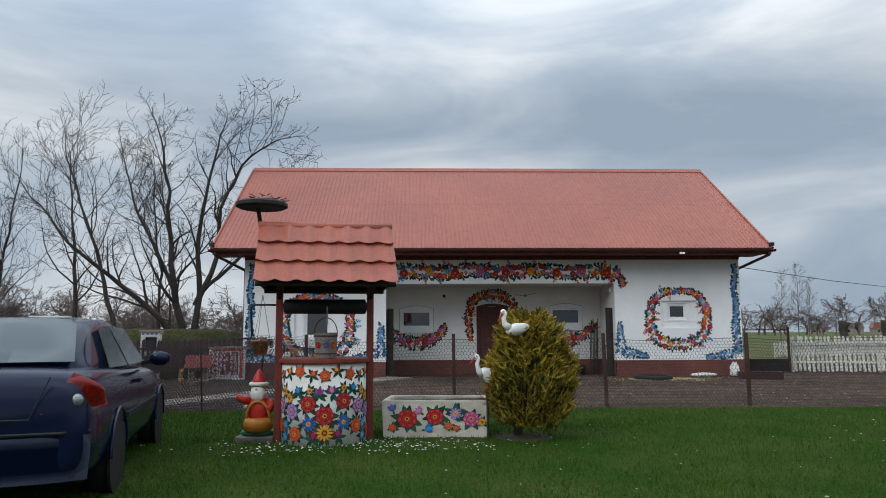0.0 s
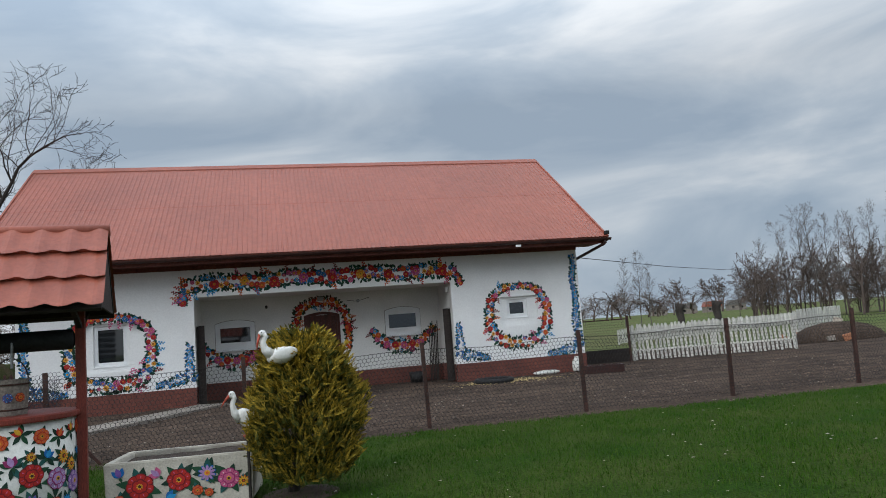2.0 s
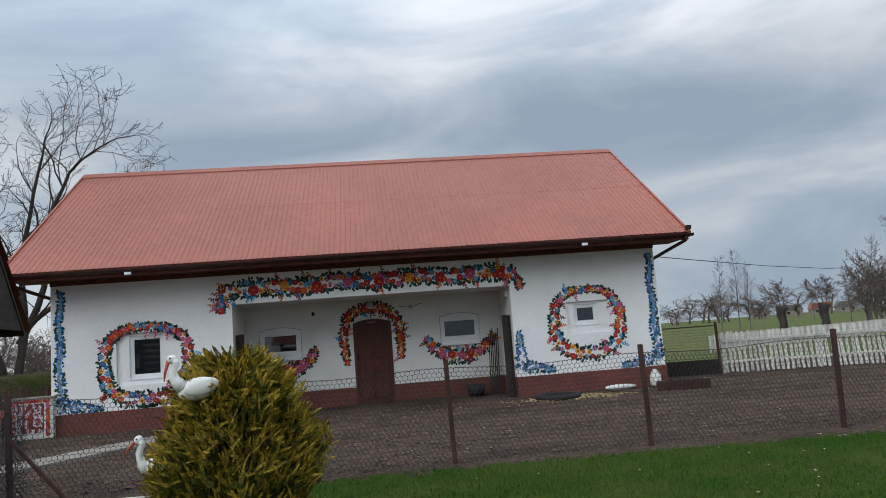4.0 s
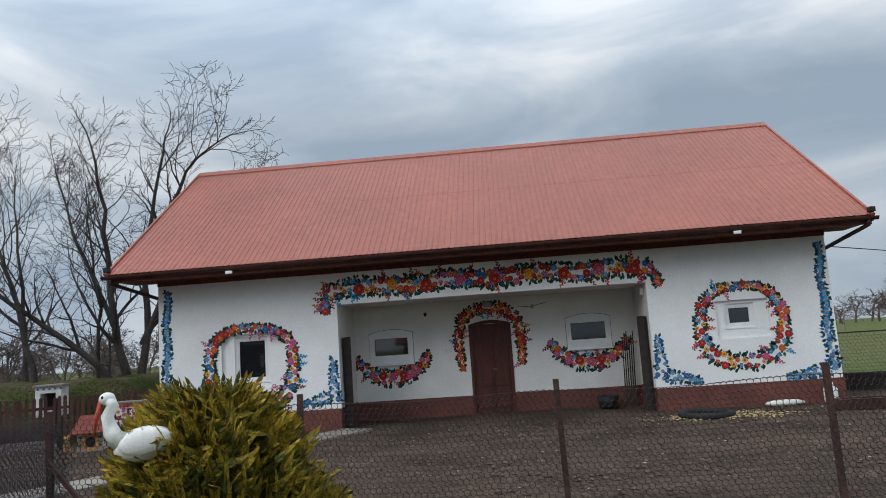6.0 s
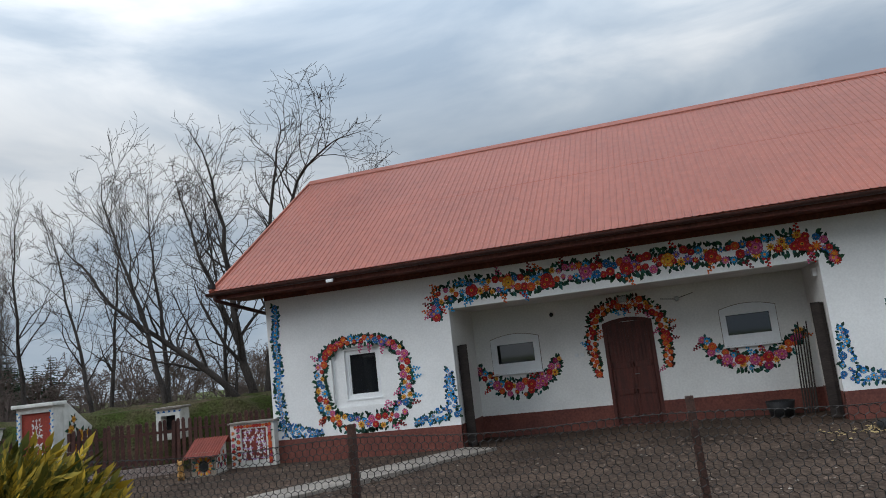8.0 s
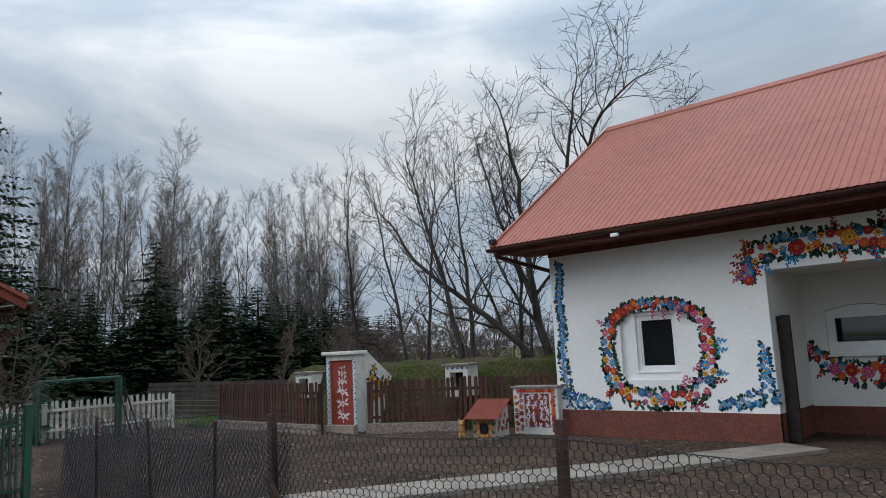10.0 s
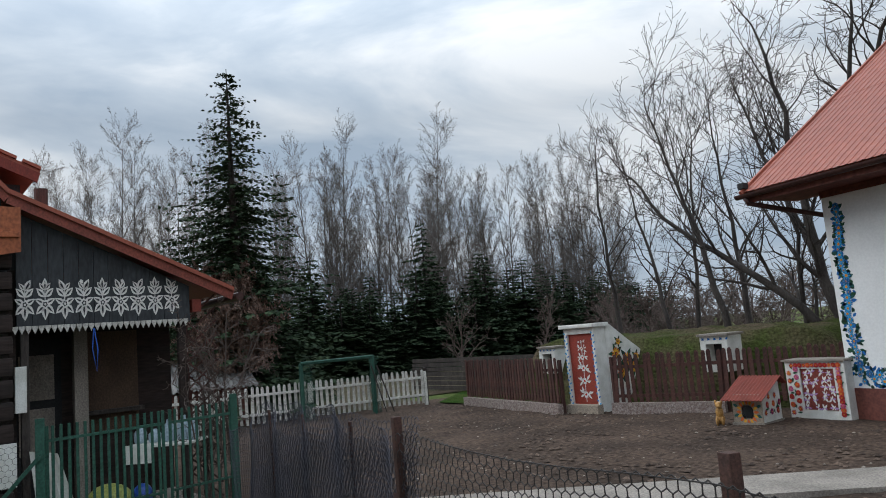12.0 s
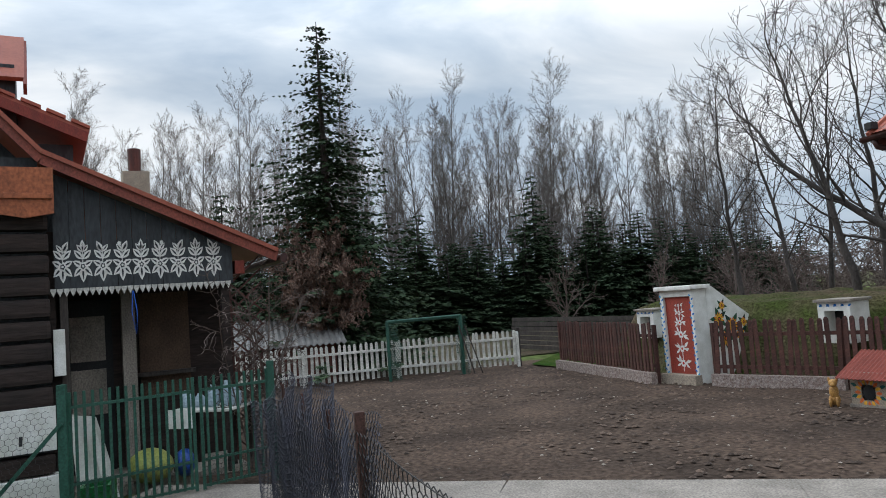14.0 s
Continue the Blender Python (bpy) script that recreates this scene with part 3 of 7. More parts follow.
part("end_wall", box(HX0, HY + 0.06, 0.457, HX0 + 0.35, HY2, HTOP), M_WALL, house)
part("end_wall", box(HX1 - 0.35, HY + 0.06, 0.457, HX1, HY2, HTOP), M_WALL, house)
part("end_plinth", box(HX0 - 0.02, HY + 0.35, -0.1, HX0 + 0.35, HY2, 0.457), M_PLINTH, house)
part("end_plinth", box(HX1 - 0.35, HY + 0.35, -0.1, HX1 + 0.02, HY2, 0.457), M_PLINTH, house)
part("back_wall", box(HX0 + 0.35, HY2 - 0.35, -0.1, HX1 - 0.35, HY2, HTOP), M_WALL, house)
# the recess: side walls, back wall with door and two windows, ceiling, floor step
part("recess_side", box(RX0 - 0.3, HY + 0.06, 0.457, RX0, RY, RTOP), M_RECESS, house)
part("recess_side", box(RX1, HY + 0.06, 0.457, RX1 + 0.3, RY, RTOP), M_RECESS, house)
part("recess_plinth", box(RX0 - 0.3, HY + 0.35, -0.1, RX0 + 0.003, RY, 0.457), M_PLINTH, house)
part("recess_plinth", box(RX1 - 0.003, HY + 0.35, -0.1, RX1 + 0.3, RY, 0.457), M_PLINTH, house)
rec_l, rec_r = (-0.56, 1.27, 0.50, 2.06), (4.18, 1.34, 5.22, 2.12)
DX0, DX1, DTOP = 1.86, 2.87, 2.10
part("recess_back", grid_wall([RX0 - 0.3, RX1 + 0.3], [0.44, RTOP], [rec_l, rec_r, (DX0, 0.0, DX1, DTOP)], RY, RY + 0.3), M_RECESS, house)
part("recess_back_plinth", box(RX0 - 0.3, RY - 0.012, -0.1, DX0, RY + 0.3, 0.437), M_PLINTH, house)
part("recess_back_plinth", box(DX1, RY - 0.012, -0.1, RX1 + 0.3, RY + 0.3, 0.437), M_PLINTH, house)
part("recess_ceiling", box(RX0 - 0.3, HY + 0.4, RTOP, RX1 + 0.3, RY + 0.3, RTOP + 0.12), M_RECESS, house)
part("loft_floor", box(HX0 + 0.35, RY + 0.31, 2.9, HX1 - 0.35, HY2 - 0.35, 3.0), M_DARKWOOD, house)


def window(name, outer, y, arch=0.0, border=0.085, opening=None):
    """A white plastic window with sash and pane in an opening (x0, z0, x1, z1), the frame's face at y."""
    x0, z0, x1, z1 = outer
    a, b2 = opening or (x0 + border, z0 + border, x1 - border, z1 - border), min(border, 0.085) * 0.45
    frame_ob = part(name, ring(rect(x0, z0, x1, z1, arch), rect(*a), y, y + 0.07), M_WHITE_PVC, house, "white plastic window with a dark pane")
    # grey ring that draws the soft shadow line round the frame's outer edge
    part("edge_shade", ring(rect(x0 - 0.012, z0 - 0.004, x1 + 0.012, z1 + 0.012, arch), rect(x0, z0, x1, z1, arch), y + 0.022, y + 0.034), M_CONCRETE, frame_ob)
    part("sash", ring(rect(*a), rect(a[0] + b2, a[1] + b2, a[2] - b2, a[3] - b2), y + 0.015, y + 0.06), M_WHITE_PVC, frame_ob)
    part("bead", ring(rect(a[0] + b2, a[1] + b2, a[2] - b2, a[3] - b2), rect(a[0] + b2 + 0.008, a[1] + b2 + 0.008, a[2] - b2 - 0.008, a[3] - b2 - 0.008), y + 0.035, y + 0.056), M_BLACK, frame_ob)
    part("pane", prism(rect(a[0] + b2, a[1] + b2, a[2] - b2, a[3] - b2), y + 0.045, y + 0.05), M_GLASS, frame_ob, "dark glass pane")
    part("sill", box(x0 - 0.02, y - 0.05, z0 - 0.035, x1 + 0.02, y + 0.07, z0 - 0.003, 0.006), M_WHITE_PVC, frame_ob)
    return frame_ob


window("window", wl_in, HY + 0.10, 0.0, 0.065)
window("window", wr_in, HY + 0.10, 0.0, 0.065)
window("window", (-0.56, 1.30, 0.50, 2.03), RY - 0.03, 0.09, 0.10, (-0.47, 1.47, 0.41, 1.95))
window("window", (4.18, 1.37, 5.22, 2.09), RY - 0.03, 0.09, 0.10, (4.25, 1.54, 5.13, 2.01))

# plank double door with an arched head and slatted upper panels
door = part("door", prism(rect(DX0 + 0.06, 0.03, DX1 - 0.06, DTOP - 0.05, 0.07), RY + 0.03, RY + 0.07), M_DOOR, house, "dark red-brown double plank door with arched head")
part("door_frame", ring(rect(DX0, 0.0, DX1, DTOP, 0.09), rect(DX0 + 0.07, 0.02, DX1 - 0.07, DTOP - 0.06, 0.07), RY - 0.02, RY + 0.1), M_DOOR, door)
for k in range(2):
    xa = DX0 + 0.08 + k * 0.425
    for i in range(5):
        part("slat", box(xa + 0.035 + i * 0.072, RY + 0.012, 1.28, xa + 0.078 + i * 0.072, RY + 0.03, 1.98, 0.004), M_DOOR, door)
    for z0, z1 in ((0.12, 0.22), (0.62, 0.72), (1.16, 1.28)):
        part("rail", box(xa + 0.01, RY + 0.008, z0, xa + 0.405, RY + 0.03, z1, 0.006), M_DOOR, door)
    part("stile", box(xa, RY + 0.008, 0.05, xa + 0.05, RY + 0.03, 1.98, 0.006), M_DOOR, door)
    part("stile", box(xa + 0.37, RY + 0.008, 0.05, xa + 0.418, RY + 0.03, 1.98, 0.006), M_DOOR, door)
part("handle", tube([(2.40, RY + 0.01, 1.02), (2.40, RY - 0.05, 1.02), (2.48, RY - 0.05, 1.02)], 0.009), M_STEEL, door)

# ribbed sheet roof
RIDGE_Y, RIDGE_Z, EAVE_Y, EAVE_Z, GX0, GX1 = 25.38, 7.04, 20.42, 3.66, -5.76, 10.2


def ribbed_slope(y0, z0, y1, z1, x0, x1, pitch=0.125, rib=0.011):
    vs, fs = [], []
    run = Vector((0, y1 - y0, z1 - z0))
    up = Vector((0, -run.z, run.y)).normalized()
    if up.z < 0:
        up = -up
    prof, x = [], x0
    while x < x1 - pitch:
        prof += [(x, 0), (x + pitch * 0.62, 0), (x + pitch * 0.70, rib), (x + pitch * 0.92, rib)]
        x += pitch
    prof += [(x, 0), (x1, 0)]
    stations = [(0.0, 0.0), (0.5, 0.0), (0.502, 0.006), (1.0, 0.006)]
    for s, lift in stations:
        p = Vector((0, y0, z0)) + run * (1 - s)
        vs += [tuple(Vector((px, p.y, p.z)) + up * (h + 0.006 - lift)) for px, h in prof]
    n = len(prof)
    for k in range(len(stations) - 1):
        fs += [(k * n + i, k * n + i + 1, (k + 1) * n + i + 1, (k + 1) * n + i) for i in range(n - 1)]
    under = len(vs)
    for s in (0, 1):
        p = Vector((0, y0, z0)) + run * (1 - s)
        vs += [tuple(Vector((px, p.y, p.z)) - up * 0.03) for px in (x0, x1)]
    fs += [(under, under + 1, under + 3, under + 2)]
    return vs, fs


part("roof_slope", ribbed_slope(EAVE_Y, EAVE_Z, RIDGE_Y, RIDGE_Z, GX0, GX1), M_ROOF, house, "brick-red ribbed metal roof sheets")
part("roof_slope", ribbed_slope(2 * RIDGE_Y - EAVE_Y, EAVE_Z, RIDGE_Y, RIDGE_Z, GX0, GX1), M_ROOF, house)
part("ridge_cap", prism([(-0.16, -0.11), (0, 0.02), (0.16, -0.11), (0.16, -0.085), (0, 0.05), (-0.16, -0.085)], 0, GX1 - GX0), M_ROOF, house).matrix_basis = Matrix.Translation((GX1, RIDGE_Y, RIDGE_Z + 0.02)) @ pose(0, 0, 0, 0, 0, 90)
for gx in (GX0, GX1):
    for ye in (EAVE_Y, 2 * RIDGE_Y - EAVE_Y):
        part("verge_board", beam((gx, ye, EAVE_Z - 0.055), (gx, RIDGE_Y, RIDGE_Z - 0.055), 0.05, 0.17), M_ROOF, house)
for gx in (HX0, HX1 - 0.3):
    part("gable", prism([(HY + 0.1, HTOP + 0.001), (HY2 - 0.1, HTOP + 0.001), (RIDGE_Y, RIDGE_Z - 0.3)], gx, gx + 0.3), M_WALL, house).matrix_basis = Matrix(((0, 1, 0, 0), (1, 0, 0, 0), (0, 0, 1, 0), (0, 0, 0, 1)))
part("soffit", box(GX0 + 0.04, EAVE_Y + 0.05, EAVE_Z - 0.14, GX1 - 0.04, HY + 0.35, EAVE_Z - 0.10), M_FASCIA, house)
part("wall_plate_board", box(HX0 - 0.01, HY - 0.022, EAVE_Z - 0.25, HX1 + 0.01, HY - 0.002, EAVE_Z - 0.142, 0.004), M_FASCIA, house)
part("fascia", box(GX0 + 0.03, EAVE_Y + 0.02, EAVE_Z - 0.19, GX1 - 0.03, EAVE_Y + 0.05, EAVE_Z - 0.02), M_FASCIA, house)
gut = [(EAVE_Y - 0.07 + 0.07 * math.cos(a), EAVE_Z - 0.05 + 0.07 * math.sin(a)) for a in [math.pi * (1 + i / 8) for i in range(9)]]
vs = [(x, y, z) for x in (GX0 - 0.05, GX1 + 0.05) for y, z in gut] + [(x, EAVE_Y - 0.07 + 0.85 * (y - EAVE_Y + 0.07), EAVE_Z - 0.05 + 0.85 * (z - EAVE_Z + 0.05)) for x in (GX0 - 0.05, GX1 + 0.05) for y, z in gut]
fs = [(i, i + 1, i + 10, i + 9) for i in range(8)] + [(18 + i, 27 + i, 28 + i, 19 + i) for i in range(8)] + [(0, 9, 27, 18), (8, 26, 35, 17), tuple(range(9)), tuple(range(17, 8, -1))]
part("gutter", (vs, fs), M_TRIM, house, "dark brown rain gutter")
for sx, ex, wx in ((GX0 + 0.12, GX0, HX0), (GX1 - 0.12, GX1, HX1)):
    part("downpipe", tube([(sx, EAVE_Y - 0.06, EAVE_Z - 0.10), (sx, EAVE_Y - 0.02, EAVE_Z - 0.2), (sx + (wx - sx) * 0.2, EAVE_Y + 0.2, EAVE_Z - 0.27), (wx + (0.07 if wx > 0 else -0.07), HY + 0.32, EAVE_Z - 0.52), (wx + (0.07 if wx > 0 else -0.07), HY + 0.40, EAVE_Z - 0.62), (wx + (0.07 if wx > 0 else -0.07), HY + 0.40, 0.1)], 0.042, 10), M_TRIM, house, "dark brown rain pipe", True)
    part("eave_camera", box(ex - 0.06, EAVE_Y - 0.02, EAVE_Z + 0.06, ex + 0.06, EAVE_Y + 0.1, EAVE_Z + 0.16, 0.012), M_BLACK, house)
for lx in (-2.95, 7.5):
    lamp = part("floodlight", box(lx - 0.07, EAVE_Y - 0.20, EAVE_Z - 0.20, lx + 0.07, EAVE_Y - 0.15, EAVE_Z - 0.14, 0.012), M_WHITE_PVC, house, "small white floodlight under the eave")
    part("bracket", beam((lx, EAVE_Y - 0.145, EAVE_Z - 0.16), (lx, EAVE_Y + 0.03, EAVE_Z - 0.12), 0.03, 0.03), M_TRIM, lamp)
part("wall_lamp", box(2.26, RY - 0.08, 2.50, 2.44, RY + 0.01, 2.62, 0.02), M_STEEL, house)
part("vent_pipe", tube([(3.42, RY + 0.02, 2.44), (3.42, RY - 0.07, 2.44)], 0.05, 10), M_STEEL, house)
part("cable", tube([(3.1, RY - 0.012, 2.47), (3.4, RY - 0.02, 2.43), (3.75, RY - 0.012, 2.52)], 0.007, 5), M_BLACK, house)
part("wall_hook", blob((0.84, RY - 0.02, 2.43), (0.04, 0.03, 0.05)), M_BLACK, house)
part("socket", box(1.22, RY - 0.03, 1.48, 1.30, RY + 0.005, 1.56, 0.006), M_WHITE_PVC, house)
part("socket", box(1.34, RY - 0.03, 1.48, 1.42, RY + 0.005, 1.56, 0.006), M_WHITE_PVC, house)
part("junction_box", box(RX1 - 0.07, HY + 0.35, 2.46, RX1 + 0.01, HY + 0.5, 2.6, 0.01), M_WHITE_PVC, house)
for sx, sgn in ((RX0, 1), (RX1, -1)):
    leaf = part("gate_leaf", box(sx + sgn * 0.02, HY + 0.25, 0.02, sx + sgn * 0.07, HY + 0.75, 1.98, 0.006), M_DARKWOOD, house, "dark folded wooden gate leaf")
    part("gate_leaf_edge", box(sx + sgn * 0.075, HY + 0.22, 0.02, sx + sgn * 0.21, HY + 0.28, 1.99, 0.006), M_DARKWOOD, leaf)

# ---- flower murals of the house ----
ALL = ["red", "red", "orange", "yellow", "pink", "sky_blue", "blue", "purple", "red", "pink", "yellow", "sky_blue"]
BLUES = ["sky_blue", "sky_blue", "sky_blue", "blue"]


def front(u, v, h):
    return (u, HY - h, v)


def back(u, v, h):
    return (u, RY - 0.001 - h, v)


def loop(cx, cz, rx, rz, power=0.62, n=48):
    pts = []
    for i in range(n):
        a = 2 * math.pi * i / n + math.pi / 2
        c, s = math.cos(a), math.sin(a)
        pts.append((cx + rx * math.copysign(abs(c) ** power, c), cz + rz * math.copysign(abs(s) ** power, s)))
    return pts


def heavy_below(lo, hi):
    return lambda s: lo + (hi - lo) * max(0.0, math.sin(math.pi * s)) ** 1.5


ob, mu = mural("wreath_mural", "multicoloured painted flower wreath around a small window", front, 11, (-2.95, HY, 1.5))
mu.garland(loop(-2.90, 1.50, 0.95, 0.84, 0.72), heavy_below(0.055, 0.16), 0.14, ALL, density=0.95, closed=True)
mu.finish(ob)
ob, mu = mural("wreath_mural", "round painted flower wreath around a tiny window", front, 12, (7.70, HY, 1.5))
mu.garland(loop(7.70, 1.69, 0.86, 0.79, 0.8), heavy_below(0.055, 0.155), 0.135, ALL, density=0.95, closed=True)
mu.finish(ob)
ob, mu = mural("garland_mural", "long painted flower garland above the recess", front, 13, (2.4, HY, 3.0))
line = [(-1.2, 2.55), (-1.17, 2.85), (-0.95, 3.02)] + [(-0.8 + 0.4 * i, 3.06 + 0.03 * math.sin(i * 1.3)) for i in range(1, 16)] + [(5.75, 3.04), (6.02, 2.88), (6.08, 2.62)]
mu.garland(line, lambda s: 0.06 if s < 0.05 or s > 0.95 else 0.185, 0.15, ALL, density=1.25)
for i in range(9):
    mu.rose(-0.4 + 0.75 * i, 3.02 + 0.05 * (i % 2), 0.13, *(("red", "dark_red"), ("yellow", "orange"), ("red", "dark_red"), ("pink", "magenta"))[i % 4], lift=2)
mu.finish(ob)
ob, mu = mural("arch_mural", "painted flower garland arched over the door", back, 14, (2.35, RY, 1.9))
mu.garland([(1.66, 1.05), (1.62, 1.5), (1.60, 1.9), (1.72, 2.25), (2.0, 2.45), (2.35, 2.50), (2.7, 2.45), (3.0, 2.25), (3.10, 1.9), (3.10, 1.5), (3.08, 1.1)], lambda s: 0.04 + 0.08 * math.sin(math.pi * s) ** 0.6, 0.12, ["orange", "red", "orange", "yellow", "red"], leaves=("green", "dark_green", "brown"), density=1.0)
mu.finish(ob)
for x, z, seed in ((-0.02, 1.28, 15), (4.69, 1.34, 16)):
    ob, mu = mural("swag_mural", "painted flower swag hanging under a recess window", back, seed, (x, RY, z))
    mu.garland([(x - 0.92, z + 0.25), (x - 0.72, z - 0.05), (x - 0.35, z - 0.28), (x, z - 0.34), (x + 0.35, z - 0.28), (x + 0.72, z - 0.05), (x + 0.92, z + 0.25)], lambda s: 0.04 + 0.14 * math.sin(math.pi * s), 0.14, ["red", "pink", "yellow", "magenta", "orange", "sky_blue"], density=1.0)
    for k in range(5):
        mu.rose(x - 0.5 + 0.25 * k, z - 0.22 - 0.06 * (1 - abs(k - 2) / 2), 0.105, *(("pink", "magenta"), ("red", "dark_red"))[k % 2], lift=2)
    mu.finish(ob)
for x, sgn, seed, name in ((HX0 + 0.2, 1, 17, "corner"), (HX1 - 0.16, -1, 18, "corner")):
    ob, mu = mural("vine_mural", "blue painted flower vine climbing the house corner", front, seed, (x, HY, 1.9))
    mu.garland([(x + 0.03 * math.sin(i * 1.1), 0.62 + i * 0.19) for i in range(15)], lambda s: 0.10 - 0.06 * s, 0.125, BLUES, leaves=("teal", "green", "dark_green", "blue"), density=0.8, sprays=False)
    mu.garland([(x + sgn * 0.05, 0.66), (x + sgn * 0.35, 0.60), (x + sgn * 0.7, 0.55), (x + sgn * 0.95, 0.53)], lambda s: 0.13 * (1 - s) + 0.02, 0.115, BLUES, leaves=("teal", "dark_green", "blue"), density=0.8, sprays=False)
    mu.finish(ob)
for x, sgn, seed in ((RX0 - 0.12, -1, 19), (RX1 + 0.12, 1, 20)):
    ob, mu = mural("spray_mural", "blue painted flower spray beside the recess", front, seed, (x, HY, 0.9))
    mu.garland([(x, 0.62), (x + sgn * 0.03, 1.0), (x + sgn * 0.02, 1.55)], lambda s: 0.12 * (1 - s) + 0.03, 0.115, BLUES, leaves=("teal", "dark_green", "blue"), density=0.8, sprays=False)
    mu.garland([(x + sgn * 0.1, 0.72), (x + sgn * 0.45, 0.64), (x + sgn * 0.85, 0.56)], lambda s: 0.13 * (1 - s) + 0.02, 0.115, BLUES, leaves=("teal", "dark_green", "blue"), density=0.8, sprays=False)
    mu.finish(ob)

# ---- trees ----
def grow(rs, segs, p, d, length, r, level, spec):
    steps = spec["steps"][level]
    seg = length / steps
    for i in range(steps):
        wob = spec["wobble"][level]
        d = (d + Vector((rs.gauss(0, wob), rs.gauss(0, wob), rs.gauss(0, wob * 0.7) + spec["lift"][level]))).normalized()
        q = p + d * seg
        r1 = max(spec["least"], r * (1 - spec["taper"][level] * (i + 1) / steps)) if i or level else r * 0.93
        ra = max(spec["least"], r * (1 - spec["taper"][level] * i / steps))
        segs.append((p, q, ra, r1, level))
        if level + 1 < len(spec["steps"]) and (i + 1) / steps > spec["bare"][level]:
            for _ in range(spec["kids"][level] if rs.random() < 0.8 else max(0, spec["kids"][level] - 1)):
                side = d.cross(Vector((rs.gauss(0, 1), rs.gauss(0, 1), rs.gauss(0, 1)))).normalized()
                a = radians(rs.uniform(*spec["angle"][level]))
                cd = d * math.cos(a) + side * math.sin(a)
                f = 1 - spec["shrink"][level] * (i + 1) / steps
                grow(rs, segs, q, cd, length * spec["ratio"][level] * f * rs.uniform(0.7, 1.2), r1 * rs.uniform(0.5, 0.72), level + 1, spec)
        p = q


def segs_mesh(segs, thick_sides=6):
    vs, fs = [], []
    for p, q, r0, r1, level in segs:
        n = thick_sides if level < 2 else 3
        d = (q - p).normalized()
        u = d.cross(Vector((0.3, 0.5, 0.81)))
        if u.length < 0.05:
            u = d.cross(Vector((1, 0, 0)))
        u.normalize()
        w = d.cross(u)
        k = len(vs)
        for c, r in ((p, r0), (q, r1)):
            vs += [tuple(c + r * (u * math.cos(6.2832 * j / n) + w * math.sin(6.2832 * j / n))) for j in range(n)]
        fs += [(k + j, k + (j + 1) % n, k + n + (j + 1) % n, k + n + j) for j in range(n)]
    return vs, fs


BIRCH = dict(steps=(13, 6, 5, 3), wobble=(0.03, 0.09, 0.13, 0.16), lift=(0.03, 0.09, 0.06, 0.02), taper=(0.92, 0.8, 0.7, 0.6), bare=(0.30, 0.15, 0.1), kids=(3, 2, 2), angle=((30, 58), (25, 55), (25, 55)), shrink=(0.55, 0.5, 0.4), ratio=(0.25, 0.5, 0.5), least=0.0052)
SHRUB = dict(steps=(4, 4, 3, 3), wobble=(0.1, 0.18, 0.2, 0.2), lift=(0.05, 0.05, 0.03, 0.0), taper=(0.5, 0.7, 0.7, 0.6), bare=(0.1, 0.1, 0.1), kids=(3, 2, 2), angle=((25, 60), (25, 60), (25, 60)), shrink=(0.3, 0.4, 0.4), ratio=(0.6, 0.55, 0.5), least=0.009)


def split_tree(name, segs, m, label, bark, twig, group=""):
    ob = thing(name, m, label, "tree", group)
    part("trunk", segs_mesh([s for s in segs if s[4] < 2], 7), bark, ob, "", True)
    part("crown", segs_mesh([s for s in segs if s[4] >= 2]), twig, ob)
    return ob


def bare_tree(name, seed, height, radius, spec, m, label, bark, twig, lean=(0, 0), group=""):
    rs, segs = random.Random(seed), []
    grow(rs, segs, Vector((0, 0, -0.1)), Vector((lean[0], lean[1], 1)).normalized(), height, radius, 0, spec)
    return split_tree(name, segs, m, label, bark, twig, group)


BOUGH = dict(steps=(1, 8, 6, 4), wobble=(0.1, 0.15, 0.17, 0.16), lift=(0.0, 0.03, 0.03, 0.03), taper=(0.5, 0.80, 0.75, 0.5), bare=(0.0, 0.14, 0.2), kids=(1, 1, 1), angle=((30, 60), (35, 70), (30, 60)), shrink=(0.3, 0.35, 0.35), ratio=(0.5, 0.52, 0.58), least=0.0062)


